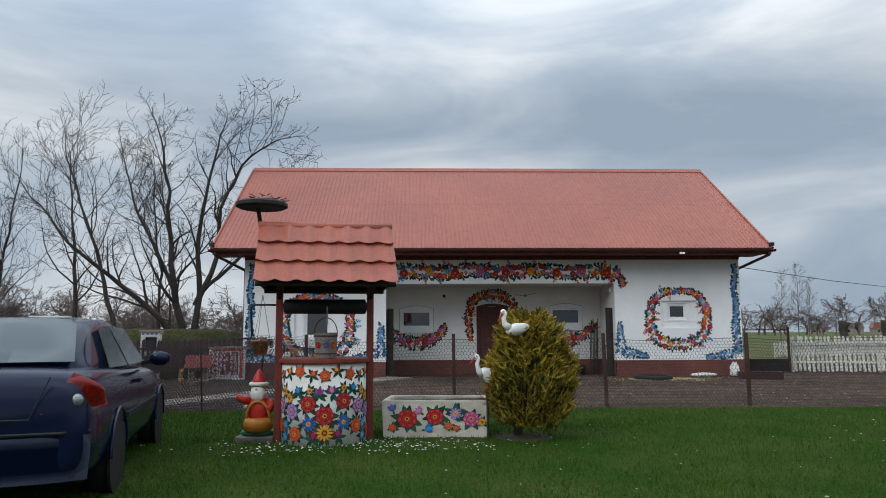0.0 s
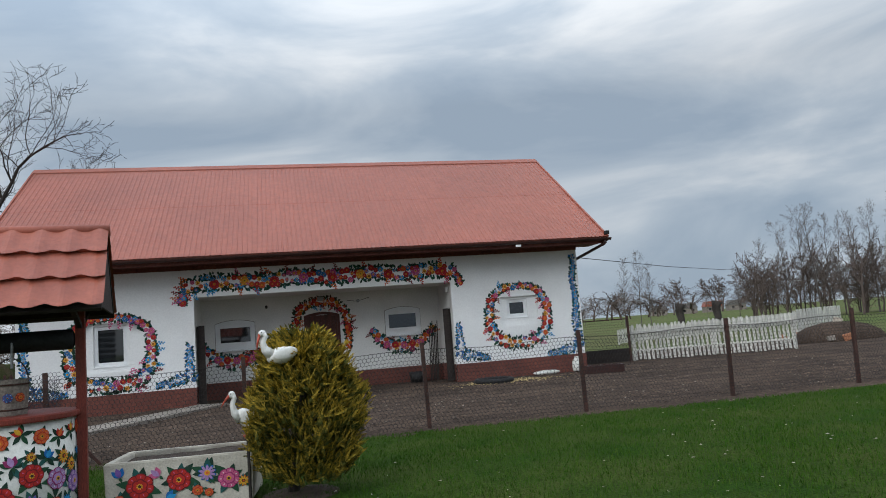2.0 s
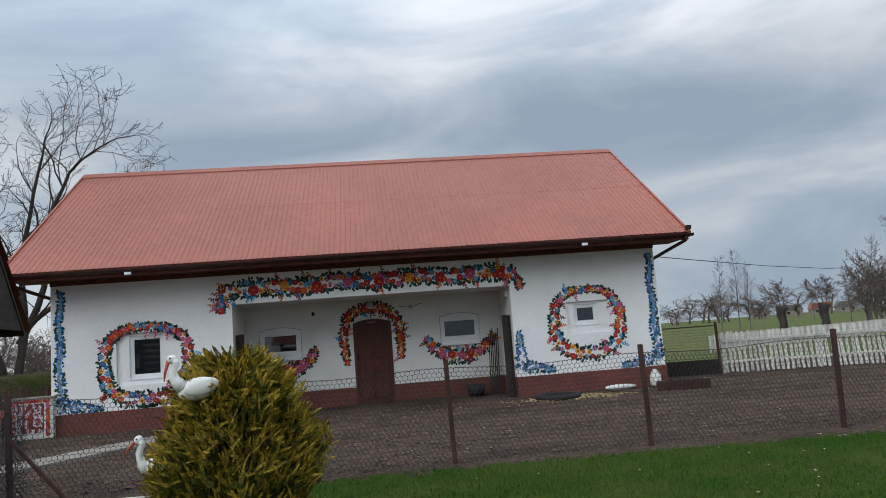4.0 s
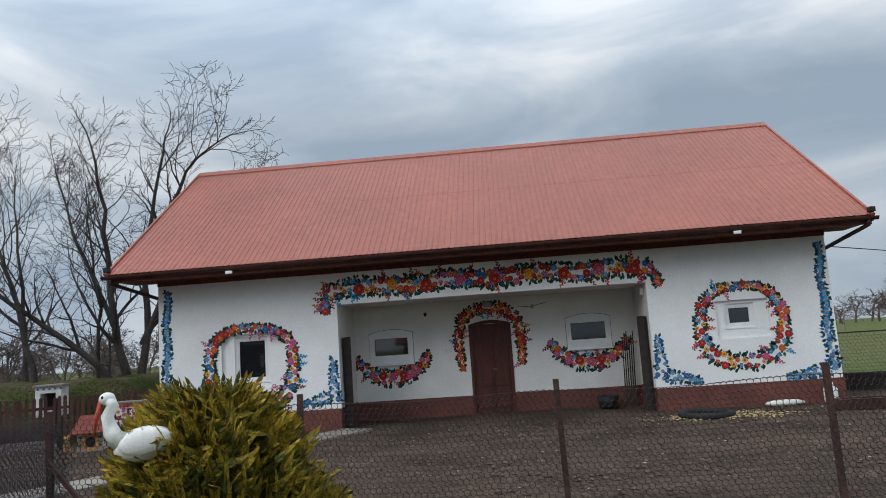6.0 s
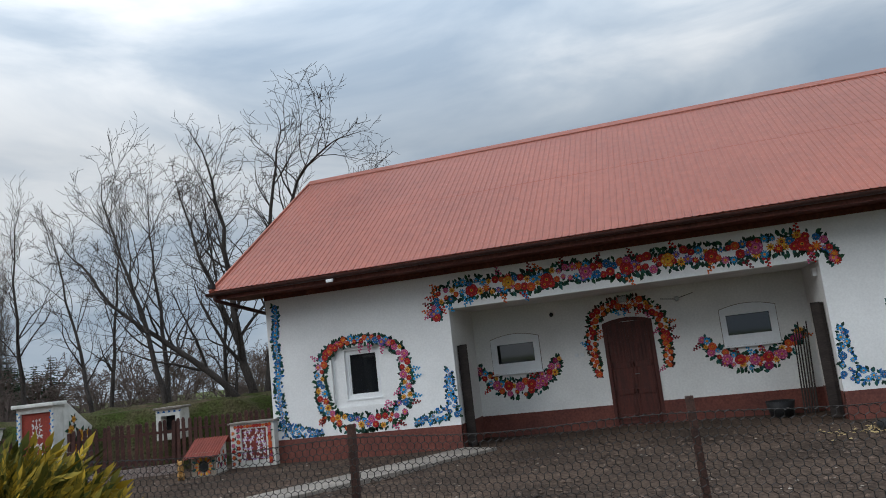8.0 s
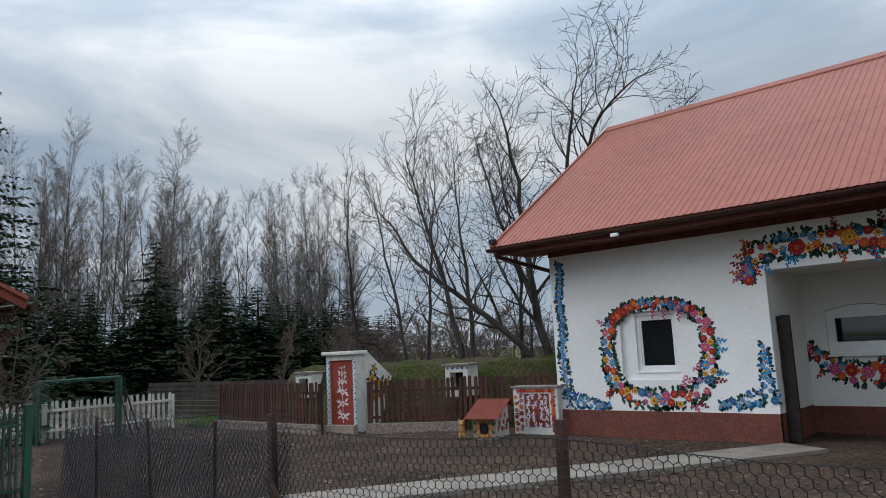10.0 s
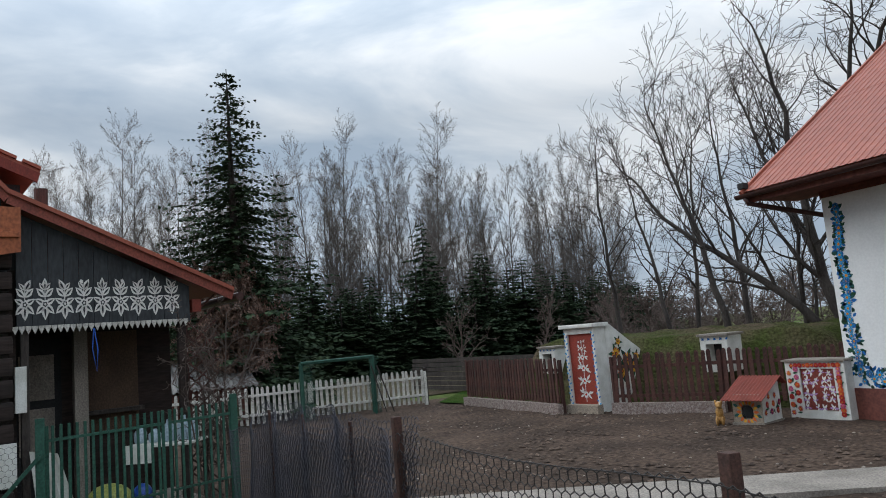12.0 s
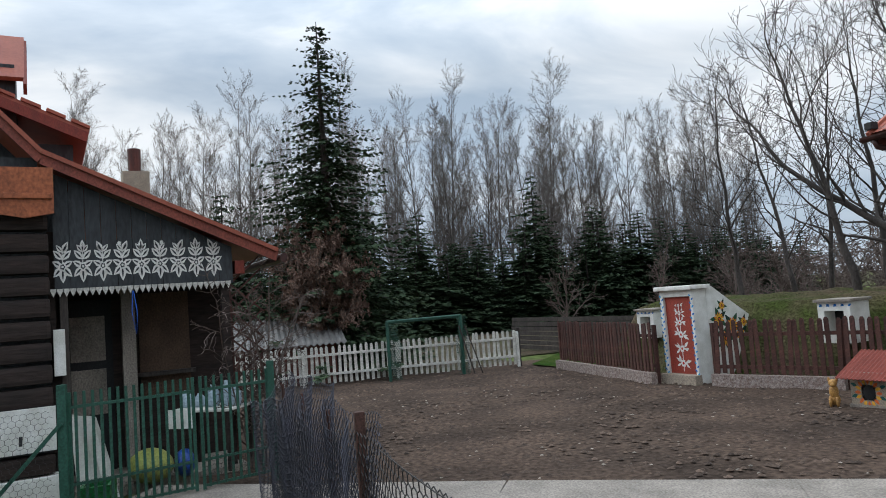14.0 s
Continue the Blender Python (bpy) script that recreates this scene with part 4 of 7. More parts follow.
def limb(rs, segs, stops, r0, r1, reach, spec=BOUGH, bare=0.25):
    """A sinuous main limb through a few stops, with side boughs along it."""
    pts = [Vector(q) for q in stops]
    fine = []
    for k in range(len(pts) - 1):
        a, b = pts[max(0, k - 1)], pts[min(len(pts) - 1, k + 2)]
        for f in (0.0, 0.34, 0.67):
            m0, m1 = (pts[k + 1] - a) * 0.5, (b - pts[k]) * 0.5
            h = 2 * f ** 3 - 3 * f ** 2 + 1
            fine.append(pts[k] * h + m0 * (f ** 3 - 2 * f ** 2 + f) + pts[k + 1] * (1 - h) + m1 * (f ** 3 - f ** 2) + Vector((rs.gauss(0, 0.03), rs.gauss(0, 0.03), 0)))
    fine.append(pts[-1])
    n = len(fine) - 1
    for k in range(n):
        f0, f1 = k / n, (k + 1) / n
        ra, rb = r0 + (r1 - r0) * f0 ** 0.8, r0 + (r1 - r0) * f1 ** 0.8
        segs.append((fine[k], fine[k + 1], ra, rb, 0))
        if f1 < bare:
            continue
        d = (fine[k + 1] - fine[k]).normalized()
        for _ in range(rs.choice((1, 2, 2))):
            side = d.cross(Vector((rs.gauss(0, 1), rs.gauss(0, 1), rs.gauss(0, 1)))).normalized()
            cd = (d * 0.7 + side * rs.uniform(0.5, 0.9) + Vector((0, 0, 0.15))).normalized()
            grow(rs, segs, fine[k + 1], cd, reach * rs.uniform(0.7, 1.9) * (1.15 - 0.45 * f1), max(0.012, rb * rs.uniform(0.35, 0.55)), 1, spec)
    grow(rs, segs, fine[-1], (fine[-1] - fine[-2]).normalized(), reach * 0.8, r1, 1, spec)


# the big spreading tree behind the house: several stems from one foot
rs, segs = random.Random(21), []
limb(rs, segs, [(0, 0, -0.1), (-0.15, -0.1, 1.0), (-1.1, -0.6, 2.3), (-2.3, -1.2, 3.4), (-3.5, -1.6, 4.5), (-4.5, -1.6, 5.8)], 0.155, 0.028, 1.7)
limb(rs, segs, [(0.1, 0.1, 0.2), (-0.3, 0.1, 2.4), (-0.7, 0.2, 4.6), (-0.8, 0.1, 6.6), (-1.1, 0.0, 8.6)], 0.17, 0.03, 1.9)
limb(rs, segs, [(-0.45, 0.1, 3.0), (-1.5, 0.5, 4.8), (-2.3, 0.9, 6.4), (-2.7, 0.8, 7.9)], 0.09, 0.022, 1.6)
limb(rs, segs, [(0.12, 0.1, 0.3), (0.3, 0.6, 2.8), (0.15, 0.9, 5.0), (0.4, 1.0, 7.2), (0.8, 0.9, 8.9)], 0.15, 0.028, 1.8)
limb(rs, segs, [(0.22, 0.5, 2.4), (0.9, 0.6, 4.2), (1.1, 0.3, 6.0), (1.9, 0.1, 7.6), (2.9, 0.0, 8.4)], 0.12, 0.024, 1.8)
limb(rs, segs, [(0.3, 0.6, 2.8), (1.4, 1.6, 4.2), (2.5, 2.2, 5.7), (3.3, 2.3, 6.9)], 0.09, 0.022, 1.7)
split_tree("bare_tree", segs, pose(-8.0, 25.4, 0) @ Matrix.Diagonal((0.96, 0.96, 0.95, 1)), "large leafless spreading tree behind the white house", M_BARK, M_BARK)


def slim_tree(seed, m, label, height, lean, radius, reach):
    rs, segs = random.Random(seed), []
    stops = [(lean * height * f ** 1.2 + rs.uniform(-0.15, 0.15) * f, rs.uniform(-0.2, 0.2) * f, height * f - 0.1) for f in (0, 0.25, 0.5, 0.75, 1.0)]
    limb(rs, segs, stops, radius, 0.018, reach, dict(BOUGH, angle=((20, 45), (28, 55), (25, 50)), lift=(0, 0.06, 0.05, 0.04), least=0.0058), 0.3)
    return split_tree("bare_tree", segs, m, label, M_BARK, M_BARK)


slim_tree(23, pose(-12.9, 28.2, 0), "tall leafless tree standing behind the cellar mound", 7.8, -0.06, 0.13, 2.0)
slim_tree(24, pose(-9.6, 23.9, 0.9), "leaning leafless tree growing on the cellar mound", 6.3, -0.30, 0.10, 1.9)
slim_tree(25, pose(-8.9, 25.5, 0.5), "thin leafless tree behind the cellar mound", 6.0, -0.04, 0.08, 1.5)
slim_tree(26, pose(-17.5, 30.5, 0), "thin leafless tree at the edge of the field", 8.4, 0.10, 0.11, 1.9)
slim_tree(27, pose(-15.0, 27.2, 0), "forked leafless tree beside the cellar mound", 7.0, -0.22, 0.10, 1.8)
slim_tree(28, pose(-20.0, 29.0, 0), "slender leafless tree in the field behind the yard", 8.8, -0.05, 0.12, 2.0)


def spruce_sheet(seed, height, radius, tiers, per, bulk=1.0):
    """Needle sprays along drooping branches, and the branches' wood."""
    rs = random.Random(seed)
    vs, fs, segs = [], [], []
    for t in range(tiers):
        s = t / tiers
        z = height * (0.06 + 0.94 * s)
        reach = radius * (1 - s) ** 0.72 * rs.uniform(0.62, 1.12) + 0.08
        for b in range(max(5, int(per * (1 - 0.6 * s)))):
            a = rs.uniform(0, 6.283)
            ln = reach * rs.uniform(0.4, 1.3)
            k = max(3, int(ln / 0.16))
            last = Vector((0, 0, z))
            for i in range(1, k + 1):
                f = i / k
                droop = -0.42 * ln * f * (1 - 0.55 * f) + rs.gauss(0, 0.02)
                p = Vector((math.cos(a) * ln * f, math.sin(a) * ln * f, z + droop))
                if f < 0.75 and i % 2:
                    segs.append((last, p, 0.012, 0.010, 3))
                last = p
                for side in (-1, 1, 0, -0.6, 0.6):
                    ang = a + side * rs.uniform(0.5, 1.1)
                    size = rs.uniform(0.14, 0.29) * (1.1 - 0.25 * f) * bulk * (1 - 0.55 * s)
                    d = Vector((math.cos(ang), math.sin(ang), rs.uniform(-0.7, 0.15))).normalized()
                    w = d.cross(Vector((rs.gauss(0, 0.4), rs.gauss(0, 0.4), 1))).normalized() * size * 0.30
                    n = len(vs)
                    vs += [tuple(p), tuple(p + d * size * 0.5 + w), tuple(p + d * size), tuple(p + d * size * 0.5 - w)]
                    fs.append((n, n + 1, n + 2, n + 3))
    segs.append((Vector((0, 0, -0.1)), Vector((0, 0, height * 0.5)), radius * 0.075, radius * 0.045, 0))
    segs.append((Vector((0, 0, height * 0.5)), Vector((0, 0, height)), radius * 0.045, 0.01, 0))
    return (vs, fs), segs


def spruce(seed, height, radius, tiers, per, m, label, group="", bulk=1.0):
    sheet, segs = spruce_sheet(seed, height, radius, tiers, per, bulk)
    ob = thing("spruce", m, label, "tree", group)
    part("trunk", tube([(0, 0, -0.1), (0, 0, height * 0.5), (0, 0, height)], [radius * 0.07, radius * 0.04, 0.01], 7), M_BARK, ob)
    part("branch_wood", segs_mesh(segs[:-2]), M_BARK, ob)["kind"] = "stuff"
    part("crown", sheet, M_SPRUCE, ob)["kind"] = "stuff"
    return ob


spruce(31, 10.3, 3.0, 62, 18, pose(-18.8, 14.45, 0), "tall dark green spruce standing behind the white picket fence")
kinds = [spruce(32 + i, 7.4 + i * 0.7, 2.2 + 0.15 * i, 30, 12, pose(-34 - i, -6 + 17 * i, 0), "dark spruce at the edge of the wood", "spruces of the wood", 1.6) for i in range(3)]
rs = random.Random(5)
for i in range(270):
    y = -16 + i * 0.233 + rs.uniform(-0.5, 0.5)
    x = -34.0 - rs.uniform(0, 5) - 0.12 * max(0, y - 25)
    s = rs.uniform(0.42, 0.66) + (0.22 if rs.random() < 0.12 else 0.0)
    ob = copy_thing(kinds[i % 3], pose(x, y, 0, 0, 0, rs.uniform(0, 360)))
    ob.scale = (s * 1.35, s * 1.35, s * rs.uniform(0.85, 1.1))
birches = [bare_tree("birch_tree", 41 + i, 14.0 + 0.8 * i, 0.12, BIRCH, pose(-40 - i, -10 + 14 * i, 0), "tall leafless birch in the edge of the wood", M_BIRCH, M_WOODTWIG, group="birches of the wood") for i in range(4)]
for i in range(190):
    y = -18 + i * 0.345 + rs.uniform(-0.6, 0.6)
    x = -38 - rs.uniform(0, 10)
    s = rs.uniform(0.60, 0.90) * min(1.0, 0.88 + 0.006 * (y + 5)) * (1.12 if rs.random() < 0.12 else 1.0)
    ob = copy_thing(birches[i % 4], pose(x, y, 0, 0, 0, rs.uniform(0, 360)))
    ob.scale = (s * 0.78, s * 0.78, s)
shrubs = [bare_tree("bare_shrub", 51 + i, 2.4, 0.05, SHRUB, pose(-24, 24 + 4 * i, 0), "leafless brown shrub at the field edge", M_TWIG, M_TWIG, group="field shrubs") for i in range(3)]
for i in range(44):
    y = 36 + i * 0.9
    ob = copy_thing(shrubs[i % 3], pose(-31 + rs.uniform(-3, 3) + 0.3 * max(0, y - 40), y, 0, 0, 0, rs.uniform(0, 360)))
    s = rs.uniform(0.9, 1.6)
    ob.scale = (s * 1.3, s * 1.3, s)
for i in range(20):
    ob = copy_thing(shrubs[i % 3], pose(rs.uniform(-22, -7.5), rs.uniform(29, 34), 0, 0, 0, rs.uniform(0, 360)))
    s = rs.uniform(0.5, 1.0)
    ob.scale = (s * 1.3, s * 1.3, s)


def bearing(deg, dist):
    return 1.0 + dist * math.sin(radians(deg)), 1.8 + dist * math.cos(radians(deg))


# far trees and woods across the field
for deg, dist, s in ((27.0, 92, 0.78), (28.2, 95, 0.86), (28.9, 93, 0.72), (24.0, 120, 0.42), (35.2, 85, 0.55), (37.2, 84, 0.82), (38.6, 82, 0.9), (39.5, 84, 0.95), (40.5, 80, 1.05), (41.4, 82, 0.9), (42.0, 79, 0.9), (42.9, 82, 0.95), (44, 78, 1.0), (45.4, 80, 1.0), (47, 76, 1.1), (49, 80, 1.0), (33.0, 110, 0.45)):
    x, y = bearing(deg, dist)
    ob = copy_thing(birches[int(deg * 10) % 4], pose(x, y, 0, 0, 0, deg * 40))
    ob.scale = (s * 0.72, s * 0.72, s * 0.66)
for i in range(46):
    x, y = bearing(rs.uniform(35.5, 49), rs.uniform(74, 84))
    ob = copy_thing(shrubs[i % 3], pose(x, y, 0, 0, 0, rs.uniform(0, 360)))
    s = rs.uniform(1.2, 2.2)
    ob.scale = (s, s, s)
for i in range(90):
    x, y = bearing(rs.uniform(-32, 60), rs.uniform(240, 330))
    ob = copy_thing(shrubs[i % 3], pose(x, y, 0, 0, 0, rs.uniform(0, 360)))
    s = rs.uniform(2.2, 4.2)
    ob.scale = (s * 2.2, s * 2.2, s * 0.8)


def far_house(m, w, d, h, roof, wall, label):
    ob = thing("far_house", m, label, "house", "village houses")
    part("wall", box(-w / 2, -d / 2, 0, w / 2, d / 2, h), wall, ob)
    part("roof", prism([(-w / 2 - 0.3, h), (w / 2 + 0.3, h), (w / 2 - 0.8, h + 2.2), (-w / 2 + 0.8, h + 2.2)], -d / 2 - 0.3, d / 2 + 0.3), roof, ob)
    for k in (-0.25, 0.25):
        part("window", box(k * w - 0.5, -d / 2 - 0.04, h * 0.35, k * w + 0.5, -d / 2 + 0.05, h * 0.75), M_GLASS, ob)
    part("chimney", box(w * 0.2, -0.3, h + 1.2, w * 0.2 + 0.5, 0.3, h + 2.8), M_CHIMNEY, ob)


for deg, dist, roof, label in ((31.6, 340, M_ASBESTOS, "far grey-roofed cottage across the field"), (33.4, 330, M_TILE, "far red-roofed cottage across the field"), (29.5, 360, M_ASBESTOS, "far pale cottage among trees"), (35.0, 350, M_ASBESTOS, "far low cottage at the field's end")):
    x, y = bearing(deg, dist)
    far_house(pose(x, y, -0.06, 0, 0, -20), 7.5, 6, 2.4, roof, M_CONCRETE, label)
for deg, dist in ((31.0, 62), (33.6, 62)):
    x, y = bearing(deg, dist)
    rs2, segs = random.Random(int(deg)), []
    base = thing("pollard_willow", pose(x, y, -0.06), "stubby pollarded willow standing in the field", "tree")
    part("trunk", tube([(0, 0, -0.1), (0.1, 0, 0.8), (0.05, 0.1, 1.5), (0.2, 0.1, 2.0)], [0.34, 0.28, 0.34, 0.48], 9), M_BARK, base, "", True)
    for k in range(3):
        grow(rs2, segs, Vector((0.2 * k - 0.1, 0.1, 1.9)), Vector((0.4 * k - 0.4, 0.1, 1)).normalized(), 1.6, 0.03, 0, SHRUB)
    part("crown", segs_mesh(segs), M_TWIG, base)
pts = [(10.2, 22.6, 3.3)] + [(10.2 + 45 * s, 22.6 + 42 * s, 3.3 + 3.6 * s - 1.2 * math.sin(math.pi * s)) for s in (0.15, 0.3, 0.45, 0.6, 0.75, 0.9, 1.0)]
solo("overhead_cable", tube(pts, 0.012, 5), M_BLACK, "black overhead cable sagging across the field", "cable")

# ---- fences ----
def hexnet(place, length, height, cell, wire):
    """Hexagonal wire netting over (u, v) laid out by place(u, v); wires are thin three-sided rods."""
    a = cell / math.sqrt(3)
    vs, fs, seen = [], [], {}
    rows = int(height / (1.5 * a)) + 1
    cols = int(length / cell)

    def rod(p, q):
        p, q = Vector(place(*p)), Vector(place(*q))
        d = q - p
        u = d.cross(Vector((0.0, 0.6, 0.8))).normalized() * wire
        w = d.normalized().cross(u)
        k = len(vs)
        for c in (p, q):
            vs.extend((tuple(c + u), tuple(c - u * 0.5 + w * 0.87), tuple(c - u * 0.5 - w * 0.87)))
        fs.extend(((k, k + 1, k + 4, k + 3), (k + 1, k + 2, k + 5, k + 4), (k + 2, k, k + 3, k + 5)))

    for j in range(rows):
        v = min(j * 1.5 * a, height)
        off = cell / 2 if j % 2 else 0.0
        for i in range(cols):
            u = i * cell + off
            top = (u, v + a)
            left, right = (u - cell / 2, v + a / 2), (u + cell / 2, v + a / 2)
            rod(top, left)
            rod(top, right)
            rod(right, (u + cell / 2, v - a / 2))
    return vs, fs




def fence_y(x):
    keys = [(-6.0, 12.25), (-1.9, 12.68), (0.62, 12.93), (3.24, 12.72), (5.72, 12.66), (8.35, 12.72), (12.3, 12.6)]
    for (xa, ya), (xb, yb) in zip(keys, keys[1:]):
        if x <= xb:
            return ya + (yb - ya) * (x - xa) / (xb - xa)
    return keys[-1][1]


def along(u, v):
    x = 12.3 - u
    sag = 0.02 * math.sin(x * 2.6)
    return (x, fence_y(x) + 0.012 * math.sin(u * 7 + v * 5), 0.02 + v * (1 + sag) + 0.0 * u)


wire_fence = thing("wire_fence", Matrix.Identity(4), "sagging hexagonal wire fence on rusty steel posts along the lawn", "fence")
net = part("netting", hexnet(along, 14.2, 1.13, 0.060, 0.0034), M_WIRE, wire_fence, "dark hexagonal wire netting")
net["kind"] = "stuff"


def fallen(k):
    def place(u, v):
        x = -1.75 - u
        y = fence_y(x) + 0.05 * math.sin(u * 3.1 + k * 2.0) + 0.055 * (k - 2) + 0.12 * v * math.sin(u * 1.7 + k)
        return (x, y, 0.02 + v * (1.0 + 0.10 * math.sin(u * 1.4 + k * 1.3)) + 0.02 * math.sin(u * 9 + k))
    return place


for k in range(5):
    net = part("slack_netting", hexnet(fallen(k), 3.5, 1.10, 0.05, 0.0026), M_NET, wire_fence, "slack blue-grey doubled netting")
    net["kind"] = "stuff"
post_bm = box(-0.028, -0.028, -0.2, 0.028, 0.028, 1.26, 0.006)
post_me = mesh_of("post", post_bm, M_RUST)
for x in (12.2, 10.75, 8.35, 5.72, 3.24, 0.62, -1.9):
    piece("post", post_me, wire_fence, pose(x, fence_y(x) + 0.035, 0, rs.uniform(-1.5, 1.5), rs.uniform(-1.5, 1.5), 0))
thin_me = mesh_of("thin_post", tube([(0, 0, -0.2), (0, 0, 1.2)], 0.015, 6), M_RUST)
for x, tilt in ((-2.7, 5), (-3.6, -2), (-4.6, 3)):
    piece("thin_post", thin_me, wire_fence, pose(x, fence_y(x) + 0.05, 0, 2, tilt, 0))
part("brace", beam((-1.25, fence_y(-1.2) - 0.08, 0), (-1.9, fence_y(-1.9) - 0.03, 0.78), 0.04, 0.04), M_RUST, wire_fence)
part("tension_wire", tube([(x, fence_y(x) - 0.01, 1.14 + 0.02 * math.sin(x * 2.6)) for x in [12.2 - 0.4 * i for i in range(35)]], 0.003, 5), M_WIRE, wire_fence)


def picket_me(name, w, t, h, material):
    b = prism([(-w / 2, 0), (w / 2, 0), (w / 2, h - w * 0.5), (w * 0.22, h), (-w * 0.22, h), (-w / 2, h - w * 0.5)], -t / 2, t / 2)
    return mesh_of(name, b, material)


def picket_fence(label, line, h, w, gap, material, seed, base=0.04, lean=0.0, posts=True):
    """Pickets on two rails along a line of ground points."""
    rs = random.Random(seed)
    ob = thing("picket_fence", Matrix.Translation((*line[0], 0)), label, "fence")
    me = picket_me("picket", w, 0.022, h - base, material)
    o = Vector((*line[0], 0))
    for p, q in zip(line, line[1:]):
        p, q = Vector((*p, 0)) - o, Vector((*q, 0)) - o
        d = q - p
        ang = math.degrees(math.atan2(d.y, d.x))
        n = int(d.length / (w + gap))
        for i in range(n):
            c = p + d * ((i + 0.5) / n)
            piece("picket", me, ob, pose(c.x, c.y, base + rs.uniform(-0.015, 0.02), lean + rs.gauss(0, 0.8), rs.gauss(0, 1.1), ang))
        nrm = Vector((-d.y, d.x, 0)).normalized() * 0.03
        for z in (h * 0.28, h * 0.78):
            part("rail", beam(p + nrm + Vector((0, 0, z)), q + nrm + Vector((0, 0, z)), 0.04, 0.06), material, ob)
        m = max(1, round(d.length / 2.2))
        for i in range(m + 1) if posts else ():
            c = p + d * (i / m) + nrm * 2.3
            part("post", box(c.x - 0.035, c.y - 0.035, -0.1, c.x + 0.035, c.y + 0.035, h - 0.04, 0.006), material, ob)
    return ob


picket_fence("chalky white wooden picket fence at the back of the yard", [(-15.75, 18.8), (-15.75, 15.6), (-15.6, 11.0)], 0.93, 0.07, 0.065, M_PICKET_W, 61)
solo("end_post", box(-15.86, 18.84, -0.1, -15.78, 18.92, 0.98, 0.008), M_DARKWOOD, "dark wooden post ending the white fence", "post")
picket_fence("dark brown picket fence beside the cellar door", [(-14.3, 19.35), (-10.15, 19.42)], 1.12, 0.072, 0.05, M_PICKET_B, 62, 0.2)
picket_fence("dark brown picket fence between cellar door and house", [(-9.15, 20.02), (-7.3, 21.05), (-5.0, 21.9)], 1.12, 0.072, 0.05, M_PICKET_B, 63, 0.2)
for (xa, ya), (xb, yb) in (((-14.3, 19.3), (-10.1, 19.38)), ((-9.15, 19.97), (-7.25, 21.0))):
    kerb = thing("pebbled_kerb", Matrix.Translation((xa, ya, 0)), "low kerb of rough pinkish pebbled concrete", "kerb")
    part("kerb_stone", beam((0, 0, 0.06), (xb - xa, yb - ya, 0.06), 0.13, 0.26), mat("pinkish_kerb", (0.20, 0.14, 0.12), (0.36, 0.30, 0.27), rough=0.95, scale=22, fine=60, bump=1.0, dist=0.02, grain=0.45), kerb)
picket_fence("leaning white picket fence across the far yard", [(11.9, 22.85), (16.7, 21.5)], 1.12, 0.075, 0.055, M_PICKET_W, 64, 0.02, -7)
picket_fence("white picket fence beside the rubble heap", [(20.6, 26.2), (24.4, 28.2)], 1.15, 0.08, 0.03, M_PICKET_W, 65, 0.02)
picket_fence("low far white picket fence along the field", [(18.0, 36.0), (40.0, 46.0)], 0.75, 0.09, 0.05, M_PICKET_W, 66, 0.02)

# dog run beside the house: posts, a rail and dark netting
run = thing("netted_run", Matrix.Translation((10.1, 23.2, 0)), "dark netted animal run beside the house", "fence")
for x, y in ((0.1, 0), (1.7, -0.3)):
    part("post", box(x - 0.03, y - 0.03, -0.1, x + 0.03, y + 0.03, 1.42, 0.006), M_RUST, run)
part("rail", beam((0.1, 0, 1.32), (1.7, -0.3, 1.32), 0.03, 0.03), M_RUST, run)
part("board", beam((0.1, 0.04, 0.2), (1.7, -0.26, 0.2), 0.03, 0.4), M_DARKWOOD, run)
net = part("netting", hexnet(lambda u, v: (0.1 + u * 0.983, -0.184 * u, 0.02 + v), 1.6, 1.25, 0.09, 0.003), M_WIRE, run)
net["kind"] = "stuff"
tr = thing("feed_trough", pose(9.25, 19.6, 0, 0, 0, -4), "dark metal feed trough on the yard dirt", "trough")
part("basin", ring([(-0.55, -0.18), (0.55, -0.18), (0.55, 0.18), (-0.55, 0.18)], [(-0.5, -0.14), (0.5, -0.14), (0.5, 0.14), (-0.5, 0.14)], 0, 0.2), M_TRIM, tr).matrix_basis = pose(0, 0, 0.2, -90, 0, 0)
part("water", box(-0.51, -0.15, 0.0, 0.51, 0.15, 0.15), M_GLASS, tr)

rs = random.Random(9)
for i in range(34):
    big = rs.random() < 0.4
    w = rs.uniform(0.12, 0.3) if big else rs.uniform(0.08, 0.16)
    x, y = rs.gauss(20.6, 0.9), rs.gauss(24.2, 0.5)
    z = max(0.0, 0.55 - 0.45 * math.hypot(x - 20.6, (y - 24.2) * 1.6))
    b = box(-w, -w * 0.6, -w * 0.3, w, w * 0.6, w * 0.5, w * 0.12)
    solo("rubble_block", b, rs.choice((M_CONCRETE, M_POT, M_CHIMNEY, M_LIMEPOT, M_CONCRETE)), "broken block lying in the rubble heap", "rubble", "rubble heap", m=pose(x, y, z + w * 0.25, rs.uniform(-30, 30), rs.uniform(-30, 30), rs.uniform(0, 360)))
solo("rubble_earth", blob((20.6, 24.2, -0.1), (1.9, 1.1, 0.75)), M_DIRT, "earth heap under the rubble", "heap", smooth=True)

